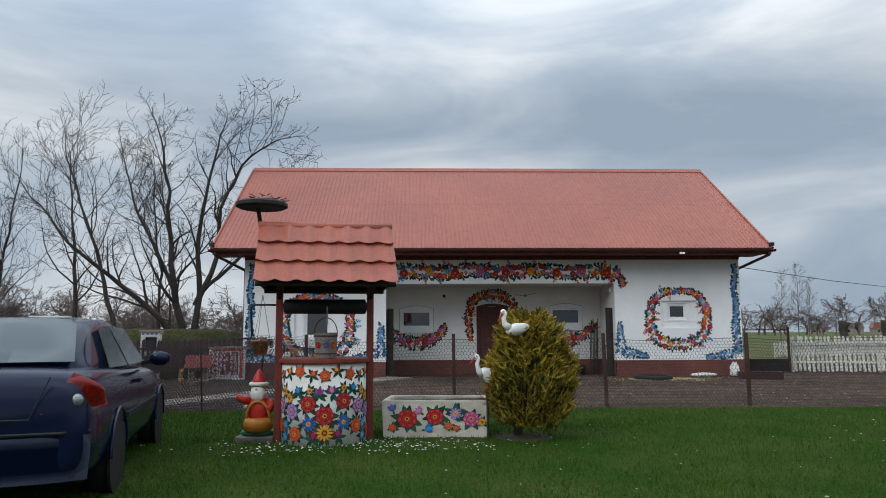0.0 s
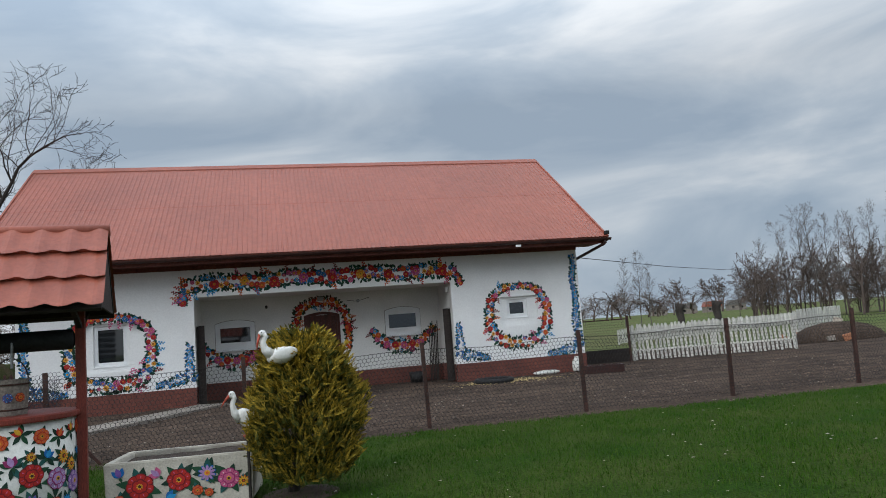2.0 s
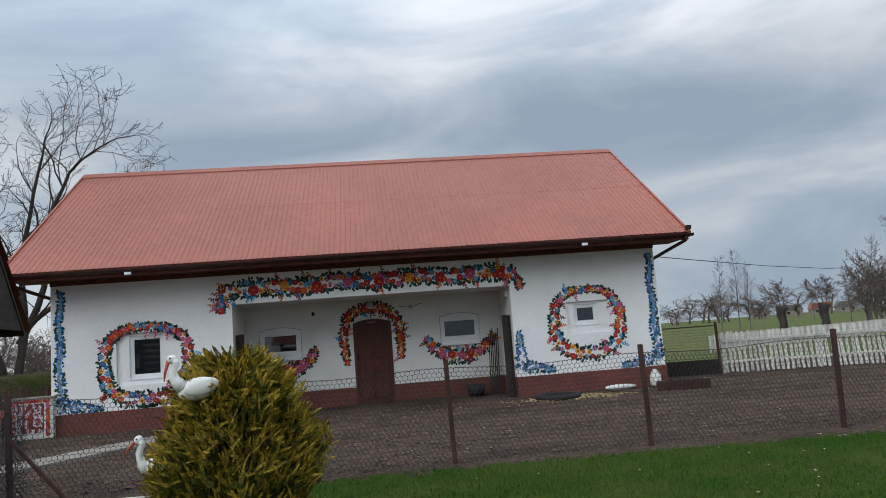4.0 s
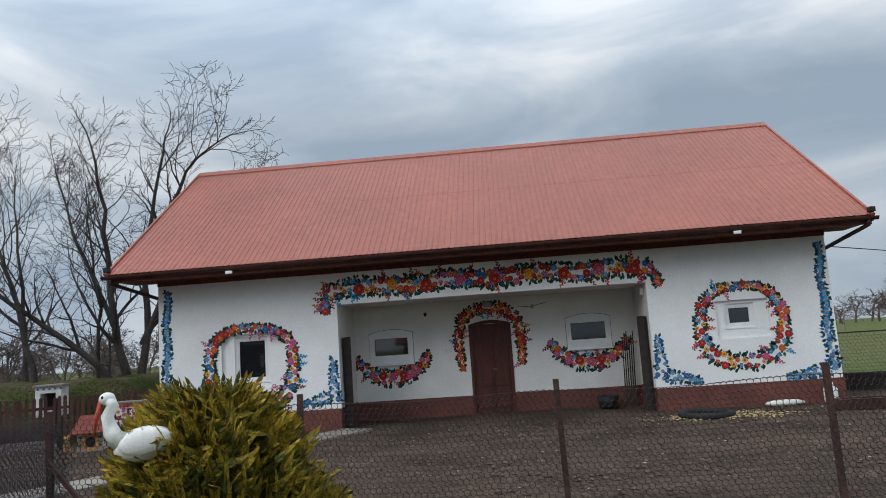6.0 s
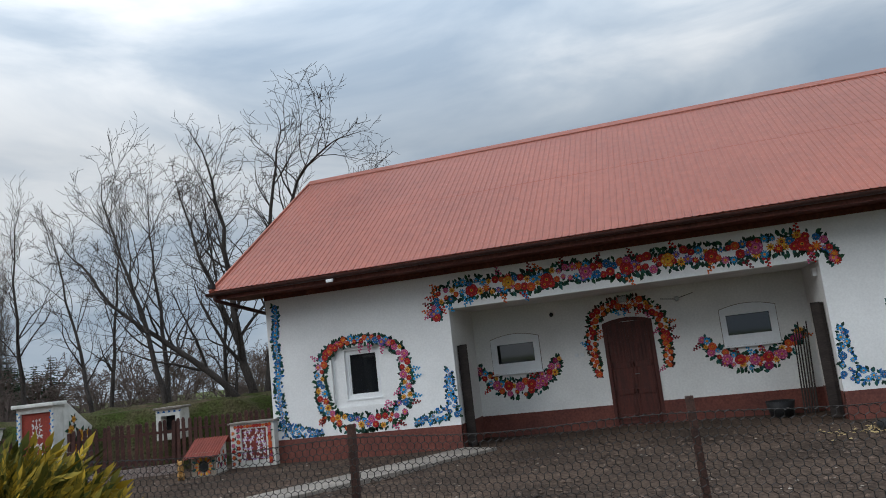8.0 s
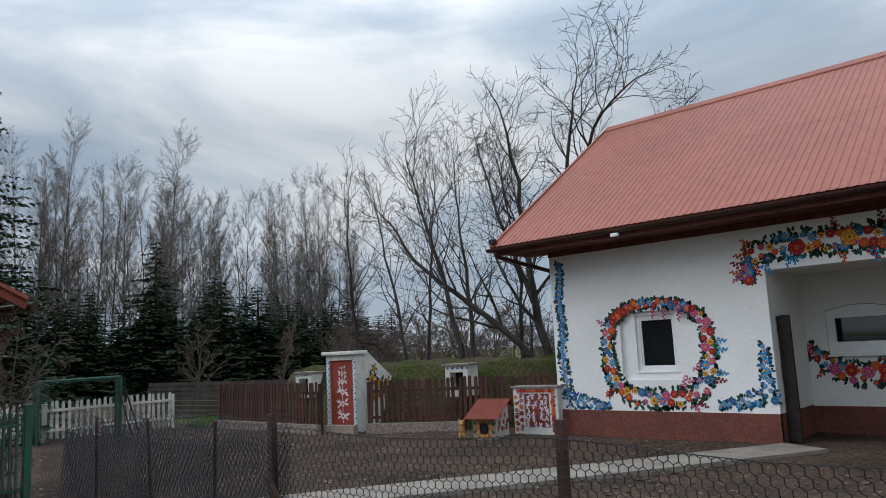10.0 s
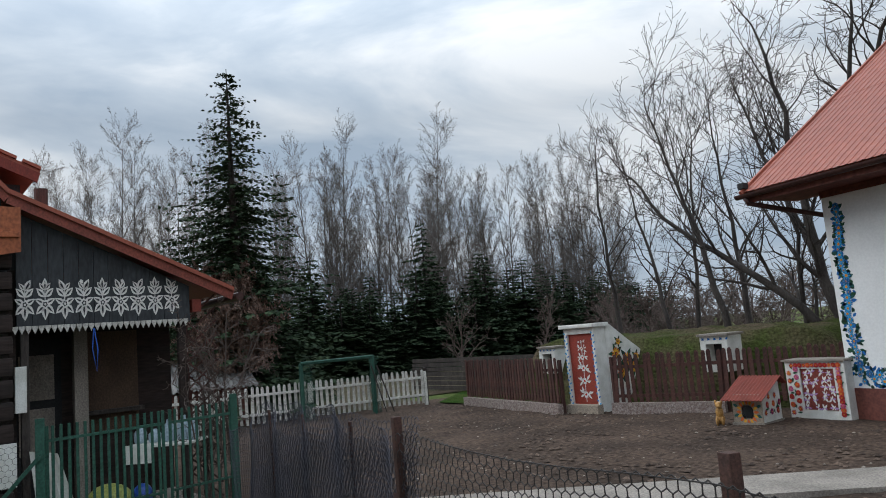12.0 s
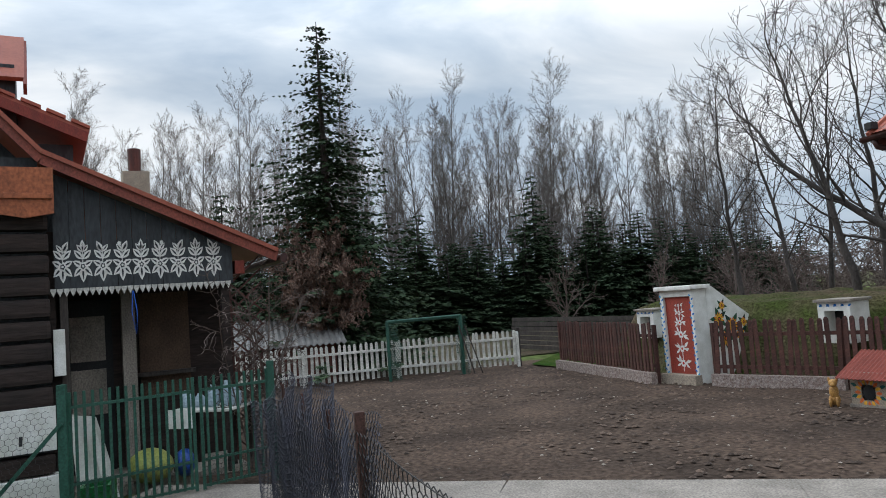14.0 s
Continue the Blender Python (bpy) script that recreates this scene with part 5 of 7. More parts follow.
# ---- painted well ----
WX, WY, WR = -1.15, 9.09, 0.50
well = thing("well", pose(WX, WY, 0, 0, 0, 8), "round white well painted with bright flowers under a tiled roof", "well")
part("shaft", lathe([(WR, -0.1), (WR, 0.93), (WR - 0.12, 0.93), (WR - 0.12, 0.3)], 48), M_LIMEPOT, well, "white painted well ring", True)
part("lid", lathe([(WR + 0.035, 0.932), (WR + 0.04, 0.945), (WR + 0.04, 0.975), (WR + 0.02, 0.985)], 40), M_REDWOOD, well, "red wooden lid")
for sx in (-0.545, 0.545):
    part("post", box(sx - 0.04, -0.045, -0.1, sx + 0.04, 0.045, 1.95, 0.006), M_REDWOOD, well, "red wooden post")
part("windlass", tube([(-0.5, 0, 1.60), (-0.48, 0, 1.60), (0.48, 0, 1.60), (0.5, 0, 1.60)], [0.05, 0.088, 0.092, 0.05], 16), M_BLACK, well, "tarred black windlass log", True)
part("crank", tube([(-0.48, 0, 1.62), (-0.86, 0, 1.62), (-0.88, 0, 1.58), (-0.86, 0.0, 1.26), (-0.88, 0, 1.22), (-1.02, 0, 1.22)], 0.013, 7), M_BLACK, well, "bent iron crank", True)
part("chain", tube([(0.02, -0.08, 1.6), (0.02, -0.09, 1.38)], 0.012, 6), M_STEEL, well)
RW, RZ, EZ, EYO = 0.80, 2.59, 1.84, 0.78


def tile_slope(sign):
    """A stepped pan-tile sheet from eave to ridge."""
    vs, fs = [], []
    cols, rows = 60, 3
    d = Vector((0, -sign * EYO, EZ - RZ))
    nrm = Vector((0, -sign * (RZ - EZ), EYO)).normalized()
    stations = []
    for k in range(rows):
        stations += [(k / rows, 0.0), ((k + 1) / rows - 0.012, 0.042), ((k + 1) / rows, 0.042)]
    for s, lift in stations:
        for i in range(cols + 1):
            x = -RW + 2 * RW * i / cols
            w = 0.5 + 0.5 * math.cos(2 * math.pi * (x + RW) / 0.235)
            edge = 0.075 * (1 - w) if lift and s * rows % 1 < 0.01 or lift else 0.0
            p = Vector((x, 0, RZ)) + d * (s + (edge if lift else 0)) + nrm * (lift * 0.9 + 0.034 * (1 - w) ** 1.5 * (1 if lift else 0.75) + 0.01)
            vs.append(tuple(p))
    n = cols + 1
    for k in range(len(stations) - 1):
        fs += [(k * n + i, k * n + i + 1, (k + 1) * n + i + 1, (k + 1) * n + i) for i in range(cols)]
    return vs, fs


roof = part("roof", box(-RW + 0.02, -0.02, RZ - 0.07, RW - 0.02, 0.02, RZ - 0.02), M_REDWOOD, well, "terracotta metal tile roof")
for sign in (1, -1):
    part("tile_sheet", tile_slope(sign), M_TILE, roof)
    part("roof_boarding", beam((0, -sign * 0.02, RZ - 0.045), (0, -sign * (EYO - 0.02), EZ - 0.03), 2 * RW - 0.04, 0.03), M_DARKWOOD, roof)
part("ridge_tile", tube([(-RW - 0.01, 0, RZ - 0.01), (RW + 0.01, 0, RZ - 0.01)], 0.055, 12), M_TILE, roof, "", True)
for gx in (-RW + 0.04, RW - 0.04):
    part("gable_board", prism([(-EYO + 0.06, EZ), (EYO - 0.06, EZ), (0, RZ - 0.06)], gx - 0.012, gx + 0.012), M_DARKWOOD, roof).matrix_basis = Matrix(((0, 1, 0, 0), (1, 0, 0, 0), (0, 0, 1, 0), (0, 0, 0, 1)))
for sy in (-EYO + 0.1, EYO - 0.1):
    part("plate", box(-RW + 0.08, sy - 0.02, EZ - 0.01, RW - 0.08, sy + 0.02, EZ + 0.04), M_DARKWOOD, roof)
    for sx in (-0.545, 0.545):
        part("bracket", beam((sx, 0, 1.70), (sx, sy, EZ + 0.02), 0.04, 0.04), M_DARKWOOD, roof)


def on_well(u, v, h):
    a = -math.pi / 2 + u / WR
    return ((WR + h) * math.cos(a), (WR + h) * math.sin(a), v)


mu = Mural(on_well, 71)
BOUQUET = [(0.0, 0.35, 0.088, "rose", "red", "dark_red"), (-0.19, 0.48, 0.078, "rose", "red", "dark_red"), (0.22, 0.51, 0.078, "rose", "red", "dark_red"), (0.0, 0.16, 0.085, "daisy", "yellow", "orange"), (-0.18, 0.26, 0.072, "daisy", "blue", "purple"), (0.22, 0.27, 0.072, "daisy", "blue", "purple"), (-0.41, 0.39, 0.075, "rose", "lilac", "purple"), (0.43, 0.45, 0.075, "rose", "lilac", "magenta"), (-0.36, 0.14, 0.07, "rose", "orange", "red"), (0.40, 0.22, 0.07, "rose", "orange", "red"), (-0.07, 0.58, 0.05, "bud", "magenta", "purple"), (0.09, 0.60, 0.05, "bud", "lilac", "magenta"), (-0.45, 0.54, 0.05, "daisy", "yellow", "orange"), (0.50, 0.62, 0.05, "daisy", "yellow", "orange"), (-0.31, 0.60, 0.042, "bud", "sky_blue", "blue"), (0.34, 0.63, 0.042, "bud", "sky_blue", "blue"), (-0.17, 0.63, 0.032, "daisy", "yellow", "orange"), (0.22, 0.66, 0.032, "daisy", "yellow", "orange"), (-0.13, 0.09, 0.05, "bud", "magenta", "dark_red"), (0.16, 0.11, 0.05, "bud", "magenta", "dark_red"), (-0.52, 0.24, 0.05, "daisy", "sky_blue", "blue"), (0.52, 0.10, 0.05, "daisy", "sky_blue", "blue")]
for turn in (-1.047, 0.0, 1.047):
    for u, z, r, kind, c, d in BOUQUET:
        u, r = u + turn, r * 1.22
        for a in range(6):
            mu.leaf(u, z, a * 1.047 + mu.rnd.uniform(-0.4, 0.4), r * mu.rnd.uniform(1.15, 1.45) + 0.03, ("dark_green", "green", "dark_green", "teal")[(a + int(z * 50)) % 4], 0.42, 0.15 * a)
        if kind == "bud":
            mu.bud(u, z, r * 0.75, 1.57 + mu.rnd.uniform(-0.6, 0.6), c, d)
        elif kind == "daisy":
            mu.daisy(u, z, r, c, d, 12)
        else:
            mu.rose(u, z, r, c, d)
    for k in range(7):
        u, z = turn - 0.45 + 0.15 * k, 0.815 + 0.03 * math.sin(k * 1.9)
        for a in range(5):
            mu.leaf(u, z, a * 1.257 + k, 0.095, ("dark_green", "green")[a % 2], 0.40, 0.1 * a)
        if k % 2:
            mu.rose(u, z, 0.064, "orange", "red")
        else:
            mu.bud(u, z, 0.036, 1.57 + 0.8 * math.sin(k * 2.0), ("yellow", "orange")[k // 2 % 2], "red")
mu.finish(well)

bucket = thing("well_bucket", Matrix.Translation((WX + 0.02, WY - 0.08, 0.986)), "old wooden bucket with faded painted flowers on the well lid", "bucket")
part("tub", lathe([(0.12, 0), (0.125, 0.02), (0.14, 0.28), (0.145, 0.30), (0.13, 0.30), (0.115, 0.05)], 20), M_CONCRETE, bucket)
for z, r in ((0.05, 0.128), (0.26, 0.145)):
    part("hoop", tube([(r * math.cos(a), r * math.sin(a), z) for a in [6.2832 * i / 20 for i in range(20)]], 0.007, 5, closed=True), M_RUST, bucket)
part("bail", tube([(0.14 * math.cos(a), 0, 0.28 + 0.2 * math.sin(a)) for a in [math.pi * i / 10 for i in range(11)]], 0.006, 5), M_BLACK, bucket)
mu = Mural(lambda u, v, h: ((0.134 + h) * math.cos(u / 0.134 - 1.57), (0.134 + h) * math.sin(u / 0.134 - 1.57), v), 5)
for u, c in ((-0.08, "red"), (0.02, "blue"), (0.11, "orange")):
    mu.rose(u, 0.15, 0.04, c, "dark_red")
mu.finish(bucket)
pot = thing("hanging_pot", Matrix.Translation((WX - 0.76, WY - 0.08, 1.03)), "terracotta pot with dry trailing plants hanging from the well", "flower pot")
part("pot", lathe([(0.075, 0), (0.11, 0.15), (0.12, 0.15), (0.12, 0.175), (0.10, 0.175)], 20), M_POT, pot, "", True)
rs, segs = random.Random(3), []
for k in range(9):
    a = k * 0.7
    grow(rs, segs, Vector((0, 0, 0.15)), Vector((math.cos(a), math.sin(a), 0.5)).normalized(), 0.14, 0.006, 0, dict(SHRUB, least=0.003, lift=(-0.2, -0.2, -0.1, 0), steps=(4, 3, 3)))
part("dry_plant", segs_mesh(segs), M_TWIG, pot)
for k in range(3):
    a = k * 2.09
    part("wire", tube([(0.115 * math.cos(a), 0.115 * math.sin(a), 0.17), (0.0, 0.08, 0.72)], 0.003, 4), M_BLACK, pot)
nest = thing("nest_wheel", Matrix.Translation((WX - 0.82, WY + 0.1, 2.34)), "black wooden nest disc on a pole beside the well roof", "nest")
part("pole", tube([(0.05, 0, -0.35), (0.03, 0, 0.1), (-0.05, 0, 0.5)], 0.026, 8), M_DARKWOOD, nest)
part("disc", lathe([(0.28, 0.49), (0.32, 0.51), (0.32, 0.55), (0.26, 0.58), (0.10, 0.60)], 18), M_BLACK, nest)
rs, segs = random.Random(13), []
for k in range(60):
    a, r = rs.uniform(0, 6.3), rs.uniform(0.05, 0.3)
    p = Vector((r * math.cos(a), r * math.sin(a), 0.57 + rs.uniform(0, 0.05)))
    segs.append((p, p + Vector((rs.uniform(-0.12, 0.12), rs.uniform(-0.12, 0.12), rs.uniform(-0.02, 0.04))), 0.007, 0.005, 3))
part("stick_layer", segs_mesh(segs), M_BLACK, nest)["kind"] = "stuff"

# garden gnome with a basket
GN = (0.46, 0.05, 0.02)
gm = [mat("gnome_" + n, c, rough=0.45, bump=0.05, grain=0.1) for n, c in (("red", (0.48, 0.03, 0.02)), ("ochre", (0.42, 0.16, 0.02)), ("skin", (0.55, 0.27, 0.16)), ("white", (0.72, 0.7, 0.66)), ("green", (0.03, 0.16, 0.08)), ("stone", (0.14, 0.12, 0.10)))]
bm = bmesh.new()


def add(b, idx):
    for f in b.faces:
        f.material_index, f.smooth = idx, True
    me = bpy.data.meshes.new("tmp")
    b.to_mesh(me)
    b.free()
    bm.from_mesh(me)
    bpy.data.meshes.remove(me)


add(box(-0.22, -0.16, -0.05, 0.2, 0.16, 0.05, 0.02), 5)
add(blob((0, 0, 0.08), (0.2, 0.16, 0.06)), 4)
add(blob((0, 0.03, 0.34), (0.14, 0.12, 0.2)), 0)
add(lathe([(0.09, 0.08), (0.155, 0.12), (0.16, 0.2), (0.14, 0.25), (0.12, 0.25)], 18, centre=(0.01, -0.07)), 1)
add(tube([(0.01 + 0.13 * math.cos(a), -0.08, 0.24 + 0.2 * math.sin(a)) for a in [math.pi * i / 12 for i in range(13)]], 0.018, 7), 1)
add(blob((0, -0.02, 0.58), (0.085, 0.08, 0.09)), 2)
add(blob((0, -0.06, 0.53), (0.085, 0.06, 0.10)), 3)
add(tube([(0.09 * math.cos(a), -0.01 + 0.085 * math.sin(a), 0.635) for a in [6.2832 * i / 14 for i in range(14)]], 0.026, 7, closed=True), 3)
add(lathe([(0.09, 0.63), (0.075, 0.69), (0.04, 0.76), (0.012, 0.81)], 14), 0)
add(tube([(-0.1, 0.0, 0.44), (-0.18, -0.03, 0.46), (-0.24, -0.05, 0.50)], [0.05, 0.045, 0.03], 8), 0)
add(tube([(0.1, 0.0, 0.44), (0.15, -0.05, 0.38), (0.14, -0.1, 0.34)], [0.05, 0.045, 0.035], 8), 0)
add(blob((-0.005, -0.1, 0.575), (0.02, 0.02, 0.018), seg=8), 2)
solo("gnome_statue", bm, gm, "red and ochre garden gnome statue holding a basket", "statue", m=pose(-1.93, 9.1, 0.03) @ Matrix.Diagonal((1.05, 1.05, 1.02, 1)))

# painted planter trough
trough = thing("planter_trough", pose(-0.43, 9.27, 0, 0, 0, -6) @ Matrix.Diagonal((1, 1, 0.91, 1)), "white concrete planter trough painted with large flowers", "planter")
b = ring([(-0.04, -0.02), (1.28, -0.02), (1.28, 0.74), (-0.04, 0.74)], [(0.04, 0.05), (1.20, 0.05), (1.20, 0.67), (0.04, 0.67)], 0, 0.50)
for v in b.verts:
    v.co = Vector((v.co.x, v.co.z, v.co.y))
    v.co.x += (0.5 - v.co.z) * (0.05 if v.co.x < 0.6 else -0.05)
bmesh.ops.bevel(b, geom=b.edges[:], offset=0.012, segments=2, affect="EDGES")
part("basin", b, M_TROUGH, trough, "limewashed concrete basin")
part("soil", (rough_sheet(0.03, 1.22, 0.04, 0.70, 0.04, 0.02, lambda x, y: True, 2.0, 0.455)), M_SOIL, trough, "", True)
mu = Mural(lambda u, v, h: (u, -0.022 - h, v), 72)
for u, z, r, c, k in ((0.28, 0.26, 0.125, "red", "dark_red"), (0.62, 0.29, 0.11, "red", "dark_red"), (0.10, 0.14, 0.05, "orange", "red"), (0.87, 0.33, 0.085, "lilac", "blue"), (1.06, 0.26, 0.10, "pink", "magenta"), (0.78, 0.17, 0.05, "orange", "red"), (0.88, 0.14, 0.04, "orange", "red"), (1.19, 0.22, 0.055, "yellow", "orange")):
    for a in range(7):
        mu.leaf(u, z, a * 0.9 + mu.rnd.uniform(-0.5, 0.5), r * mu.rnd.uniform(1.3, 1.9), ("green", "dark_green", "teal")[a % 3], 0.45, 0.2 * a)
    (mu.daisy if c in ("lilac", "yellow") else mu.rose)(u, z, r, c, k)
for u, z, ang, a_, b_ in ((0.11, 0.36, 1.9, "purple", "blue"), (0.45, 0.34, 2.4, "lilac", "pink"), (0.50, 0.12, 0.3, "sky_blue", "blue")):
    mu.bud(u, z, 0.05, ang, a_, b_)
mu.finish(trough)

# golden thuja with its storks
thuja = thing("thuja_bush", pose(1.34, 9.06, 0), "clipped golden-green thuja bush on a short stem", "bush")
part("stem", tube([(-0.15, 0.12, -0.1), (-0.13, 0.11, 0.25), (-0.05, 0.04, 0.6), (0, 0, 1.3)], [0.06, 0.05, 0.045, 0.02], 8), M_BARK, thuja, "", True)


def thuja_radius(z, a):
    s = (z - 0.18) / 1.30
    lump = 1 + 0.34 * noise.noise((2.4 * math.cos(a), 2.4 * math.sin(a), z * 3.0)) + 0.14 * noise.noise((6 * math.cos(a), 6 * math.sin(a), z * 7))
    return max(0.05, 0.51 * math.sin(math.pi * min(0.95, 0.16 + 0.80 * s)) ** 0.6 * lump)


def thuja_sprays(seed, count):
    """Flat upright fans of scale leaves: (inner greens, golden tips)."""
    rs = random.Random(seed)
    green, gold = ([], []), ([], [])

    def leaflet(sheet, p, d, w, size):
        vs, fs = sheet
        k = len(vs)
        vs.extend(tuple(p + d * size * f + w * size * g) for f, g in ((0, 0), (0.45, 0.17), (1.0, 0.0), (0.45, -0.17)))
        fs.append((k, k + 1, k + 2, k + 3))

    for _ in range(count):
        z, a = 0.18 + 1.30 * rs.random() ** 0.9, rs.uniform(0, 6.283)
        depth = rs.choice((0.62, 0.78, 0.9, 0.95, 1.0))
        r = thuja_radius(z, a) * depth
        p = Vector((r * math.cos(a), r * math.sin(a), z))
        out = Vector((math.cos(a) * 0.75, math.sin(a) * 0.75, rs.uniform(0.2, 1.4)))
        out = (out + Vector((rs.gauss(0, 0.45), rs.gauss(0, 0.45), rs.gauss(0, 0.2)))).normalized()
        w = out.cross(Vector((rs.gauss(0, 1), rs.gauss(0, 1), rs.gauss(0, 0.4)))).normalized()
        length = rs.uniform(0.07, 0.14) * (1.4 if z > 1.15 and rs.random() < 0.4 else 1.0)
        p -= out * length * 0.45
        bright = depth > 0.85 and rs.random() < 0.90
        for i in range(11):
            f = i / 10
            q = p + out * length * f
            for side in (-1, 1):
                d = (out * 0.8 + w * side * (0.75 - 0.45 * f)).normalized()
                leaflet(gold if bright and f > 0.3 else green, q, d, w.cross(d).cross(d).normalized(), length * (0.27 - 0.11 * f))
        leaflet(gold if bright else green, p + out * length, out, w, length * 0.3)
    return green, gold


green_leaves, gold_leaves = thuja_sprays(81, 8200)
part("foliage", green_leaves, M_THUJA, thuja, "olive green scale leaves")
part("golden_foliage", gold_leaves, M_THUJA_TIP, thuja, "golden leaf tips")
solo("bed_soil", lathe([(0.40, -0.02), (0.36, 0.02), (0.15, 0.04), (0.02, 0.04)], 20), M_SOIL, "bare dark soil ring under the thuja", "soil", m=pose(1.26, 9.14, 0), smooth=True)


def stork(m, label, sitting):
    mats = [M_STATUE, mat("stork_red", (0.45, 0.07, 0.035), rough=0.5), M_BLACK]
    b = bmesh.new()

    def put(x, idx):
        for f in x.faces:
            f.material_index, f.smooth = idx, True
        me = bpy.data.meshes.new("tmp")
        x.to_mesh(me)
        x.free()
        b.from_mesh(me)
        bpy.data.meshes.remove(me)

    put(blob((0.05, 0, 0.0), (0.17, 0.10, 0.095), turn=(0, 25 if not sitting else -8, 0)), 0)
    put(blob((0.08, 0.075, 0.02), (0.15, 0.03, 0.07), turn=(0, 22 if not sitting else -10, 0)), 0)
    put(blob((0.08, -0.075, 0.02), (0.15, 0.03, 0.07), turn=(0, 22 if not sitting else -10, 0)), 0)
    put(tube([(-0.06, 0, 0.02), (-0.13, 0, 0.08), (-0.15, 0, 0.16), (-0.12, 0, 0.22), (-0.14, 0, 0.25)], [0.07, 0.045, 0.034, 0.032, 0.034], 10), 0)
    put(blob((-0.15, 0, 0.255), (0.045, 0.035, 0.036)), 0)
    put(tube([(-0.18, 0, 0.25), (-0.21, 0, 0.15), (-0.22, 0, 0.08)] if sitting else [(-0.18, 0, 0.25), (-0.24, 0, 0.20), (-0.29, 0, 0.14)], [0.018, 0.012, 0.004], 8), 1)
    put(blob((-0.165, 0.03, 0.265), (0.008, 0.006, 0.008), seg=6), 2)
    put(blob((-0.165, -0.03, 0.265), (0.008, 0.006, 0.008), seg=6), 2)
    put(blob((0.22, 0, 0.0 if sitting else -0.09), (0.08, 0.05, 0.035), turn=(0, 20 if not sitting else -20, 0)), 2)
    if not sitting:
        for y in (-0.03, 0.03):
            put(tube([(0.03, y, -0.08), (0.03, y, -0.16), (-0.02, y, -0.17)], 0.013, 6), 1)
    return solo("stork_statue", b, mats, label, "statue", m=m)


stork(pose(1.10, 8.77, 1.31, 0, 0, 12) @ Matrix.Diagonal((0.78, 0.95, 0.82, 1)), "white stork statue with red beak sitting in the thuja top", True)
stork(pose(0.79, 9.0, 0.76, 0, 0, 10) @ Matrix.Diagonal((0.7, 0.85, 0.9, 1)), "white stork statue with red feet perched beside the thuja", False)
solo("perch_stake", tube([(0.81, 9.0, -0.1), (0.81, 9.0, 0.62)], 0.014, 6), M_BARK, "thin stake carrying a stork statue", "stake")

# ---- parked car ----
car = thing("car", pose(-3.17, 5.25, 0, 0, 0, 12.6), "dark blue parked saloon car with rain-spotted glass", "car")


def loft(stations, n_half):
    """A closed body through cross-sections of (x, z) half outlines, mirrored."""
    b = bmesh.new()
    rows = []
    for y, half in stations:
        pts = [(x, z) for x, z in half] + [(-x, z) for x, z in reversed(half)]
        rows.append([b.verts.new((x, y, z)) for x, z in pts])
    for a, c in zip(rows, rows[1:]):
        k = len(a)
        for j in range(k):
            b.faces.new((a[j], a[(j + 1) % k], c[(j + 1) % k], c[j]))
    b.faces.new(rows[0])
    b.faces.new(rows[-1][::-1])
    return b


def section(w, zb, zm, zt, wt):
    return [(w * 0.80, zb), (w * 0.95, zb + 0.06), (w, zm - 0.16), (w, zm + 0.04), (w * 0.965, zt - 0.10), (wt, zt - 0.015), (wt * 0.5, zt)]


body = [(0.00, section(0.72, 0.32, 0.55, 0.80, 0.62)), (0.05, section(0.82, 0.26, 0.55, 0.96, 0.74)), (0.14, section(0.87, 0.23, 0.58, 1.03, 0.78)), (0.35, section(0.895, 0.2, 0.6, 1.05, 0.80)), (0.9, section(0.905, 0.2, 0.62, 1.04, 0.82)), (1.8, section(0.91, 0.2, 0.62, 0.99, 0.84)), (3.0, section(0.91, 0.2, 0.6, 0.95, 0.83)), (3.6, section(0.905, 0.2, 0.58, 0.93, 0.80)), (4.3, section(0.87, 0.2, 0.52, 0.82, 0.72)), (4.6, section(0.78, 0.24, 0.48, 0.70, 0.62)), (4.70, section(0.66, 0.30, 0.45, 0.60, 0.52))]
ob = part("body", loft(body, 7), M_CARPAINT, car, "dark blue glossy body", True)
ob.modifiers.new("smooth", "SUBSURF").levels = 2
ob.modifiers["smooth"].render_levels = 2


def cabin_half(y):
    """Half width at the waist and at the roof, and the roof's height, along the cabin."""
    keys = [(0.55, 0.74, 0.62, 1.06), (0.85, 0.77, 0.60, 1.24), (1.15, 0.79, 0.58, 1.385), (1.6, 0.80, 0.575, 1.44), (2.2, 0.80, 0.57, 1.445), (2.7, 0.79, 0.57, 1.38), (3.1, 0.78, 0.58, 1.22), (3.5, 0.76, 0.62, 0.99)]
    for a, c in zip(keys, keys[1:]):
        if a[0] <= y <= c[0]:
            f = (y - a[0]) / (c[0] - a[0])
            return [a[i] + (c[i] - a[i]) * f for i in (1, 2, 3)]
    return list(keys[-1][1:])


cabin = []
for y in (0.55, 0.7, 0.85, 1.0, 1.15, 1.4, 1.7, 2.2, 2.5, 2.7, 2.9, 3.1, 3.3, 3.5):
    w, t, z = cabin_half(y)
    cabin.append((y, [(w, 0.92), (w - 0.01, 0.98), ((w * 0.55 + t * 0.45), 0.98 + (z - 0.98) * 0.45), (t + 0.035, z - 0.07), (t, z - 0.025), (t * 0.5, z)]))
ob = part("cabin", loft(cabin, 6), M_CARPAINT, car, "", True)
ob.modifiers.new("smooth", "SUBSURF").levels = 1
ob.modifiers["smooth"].render_levels = 1


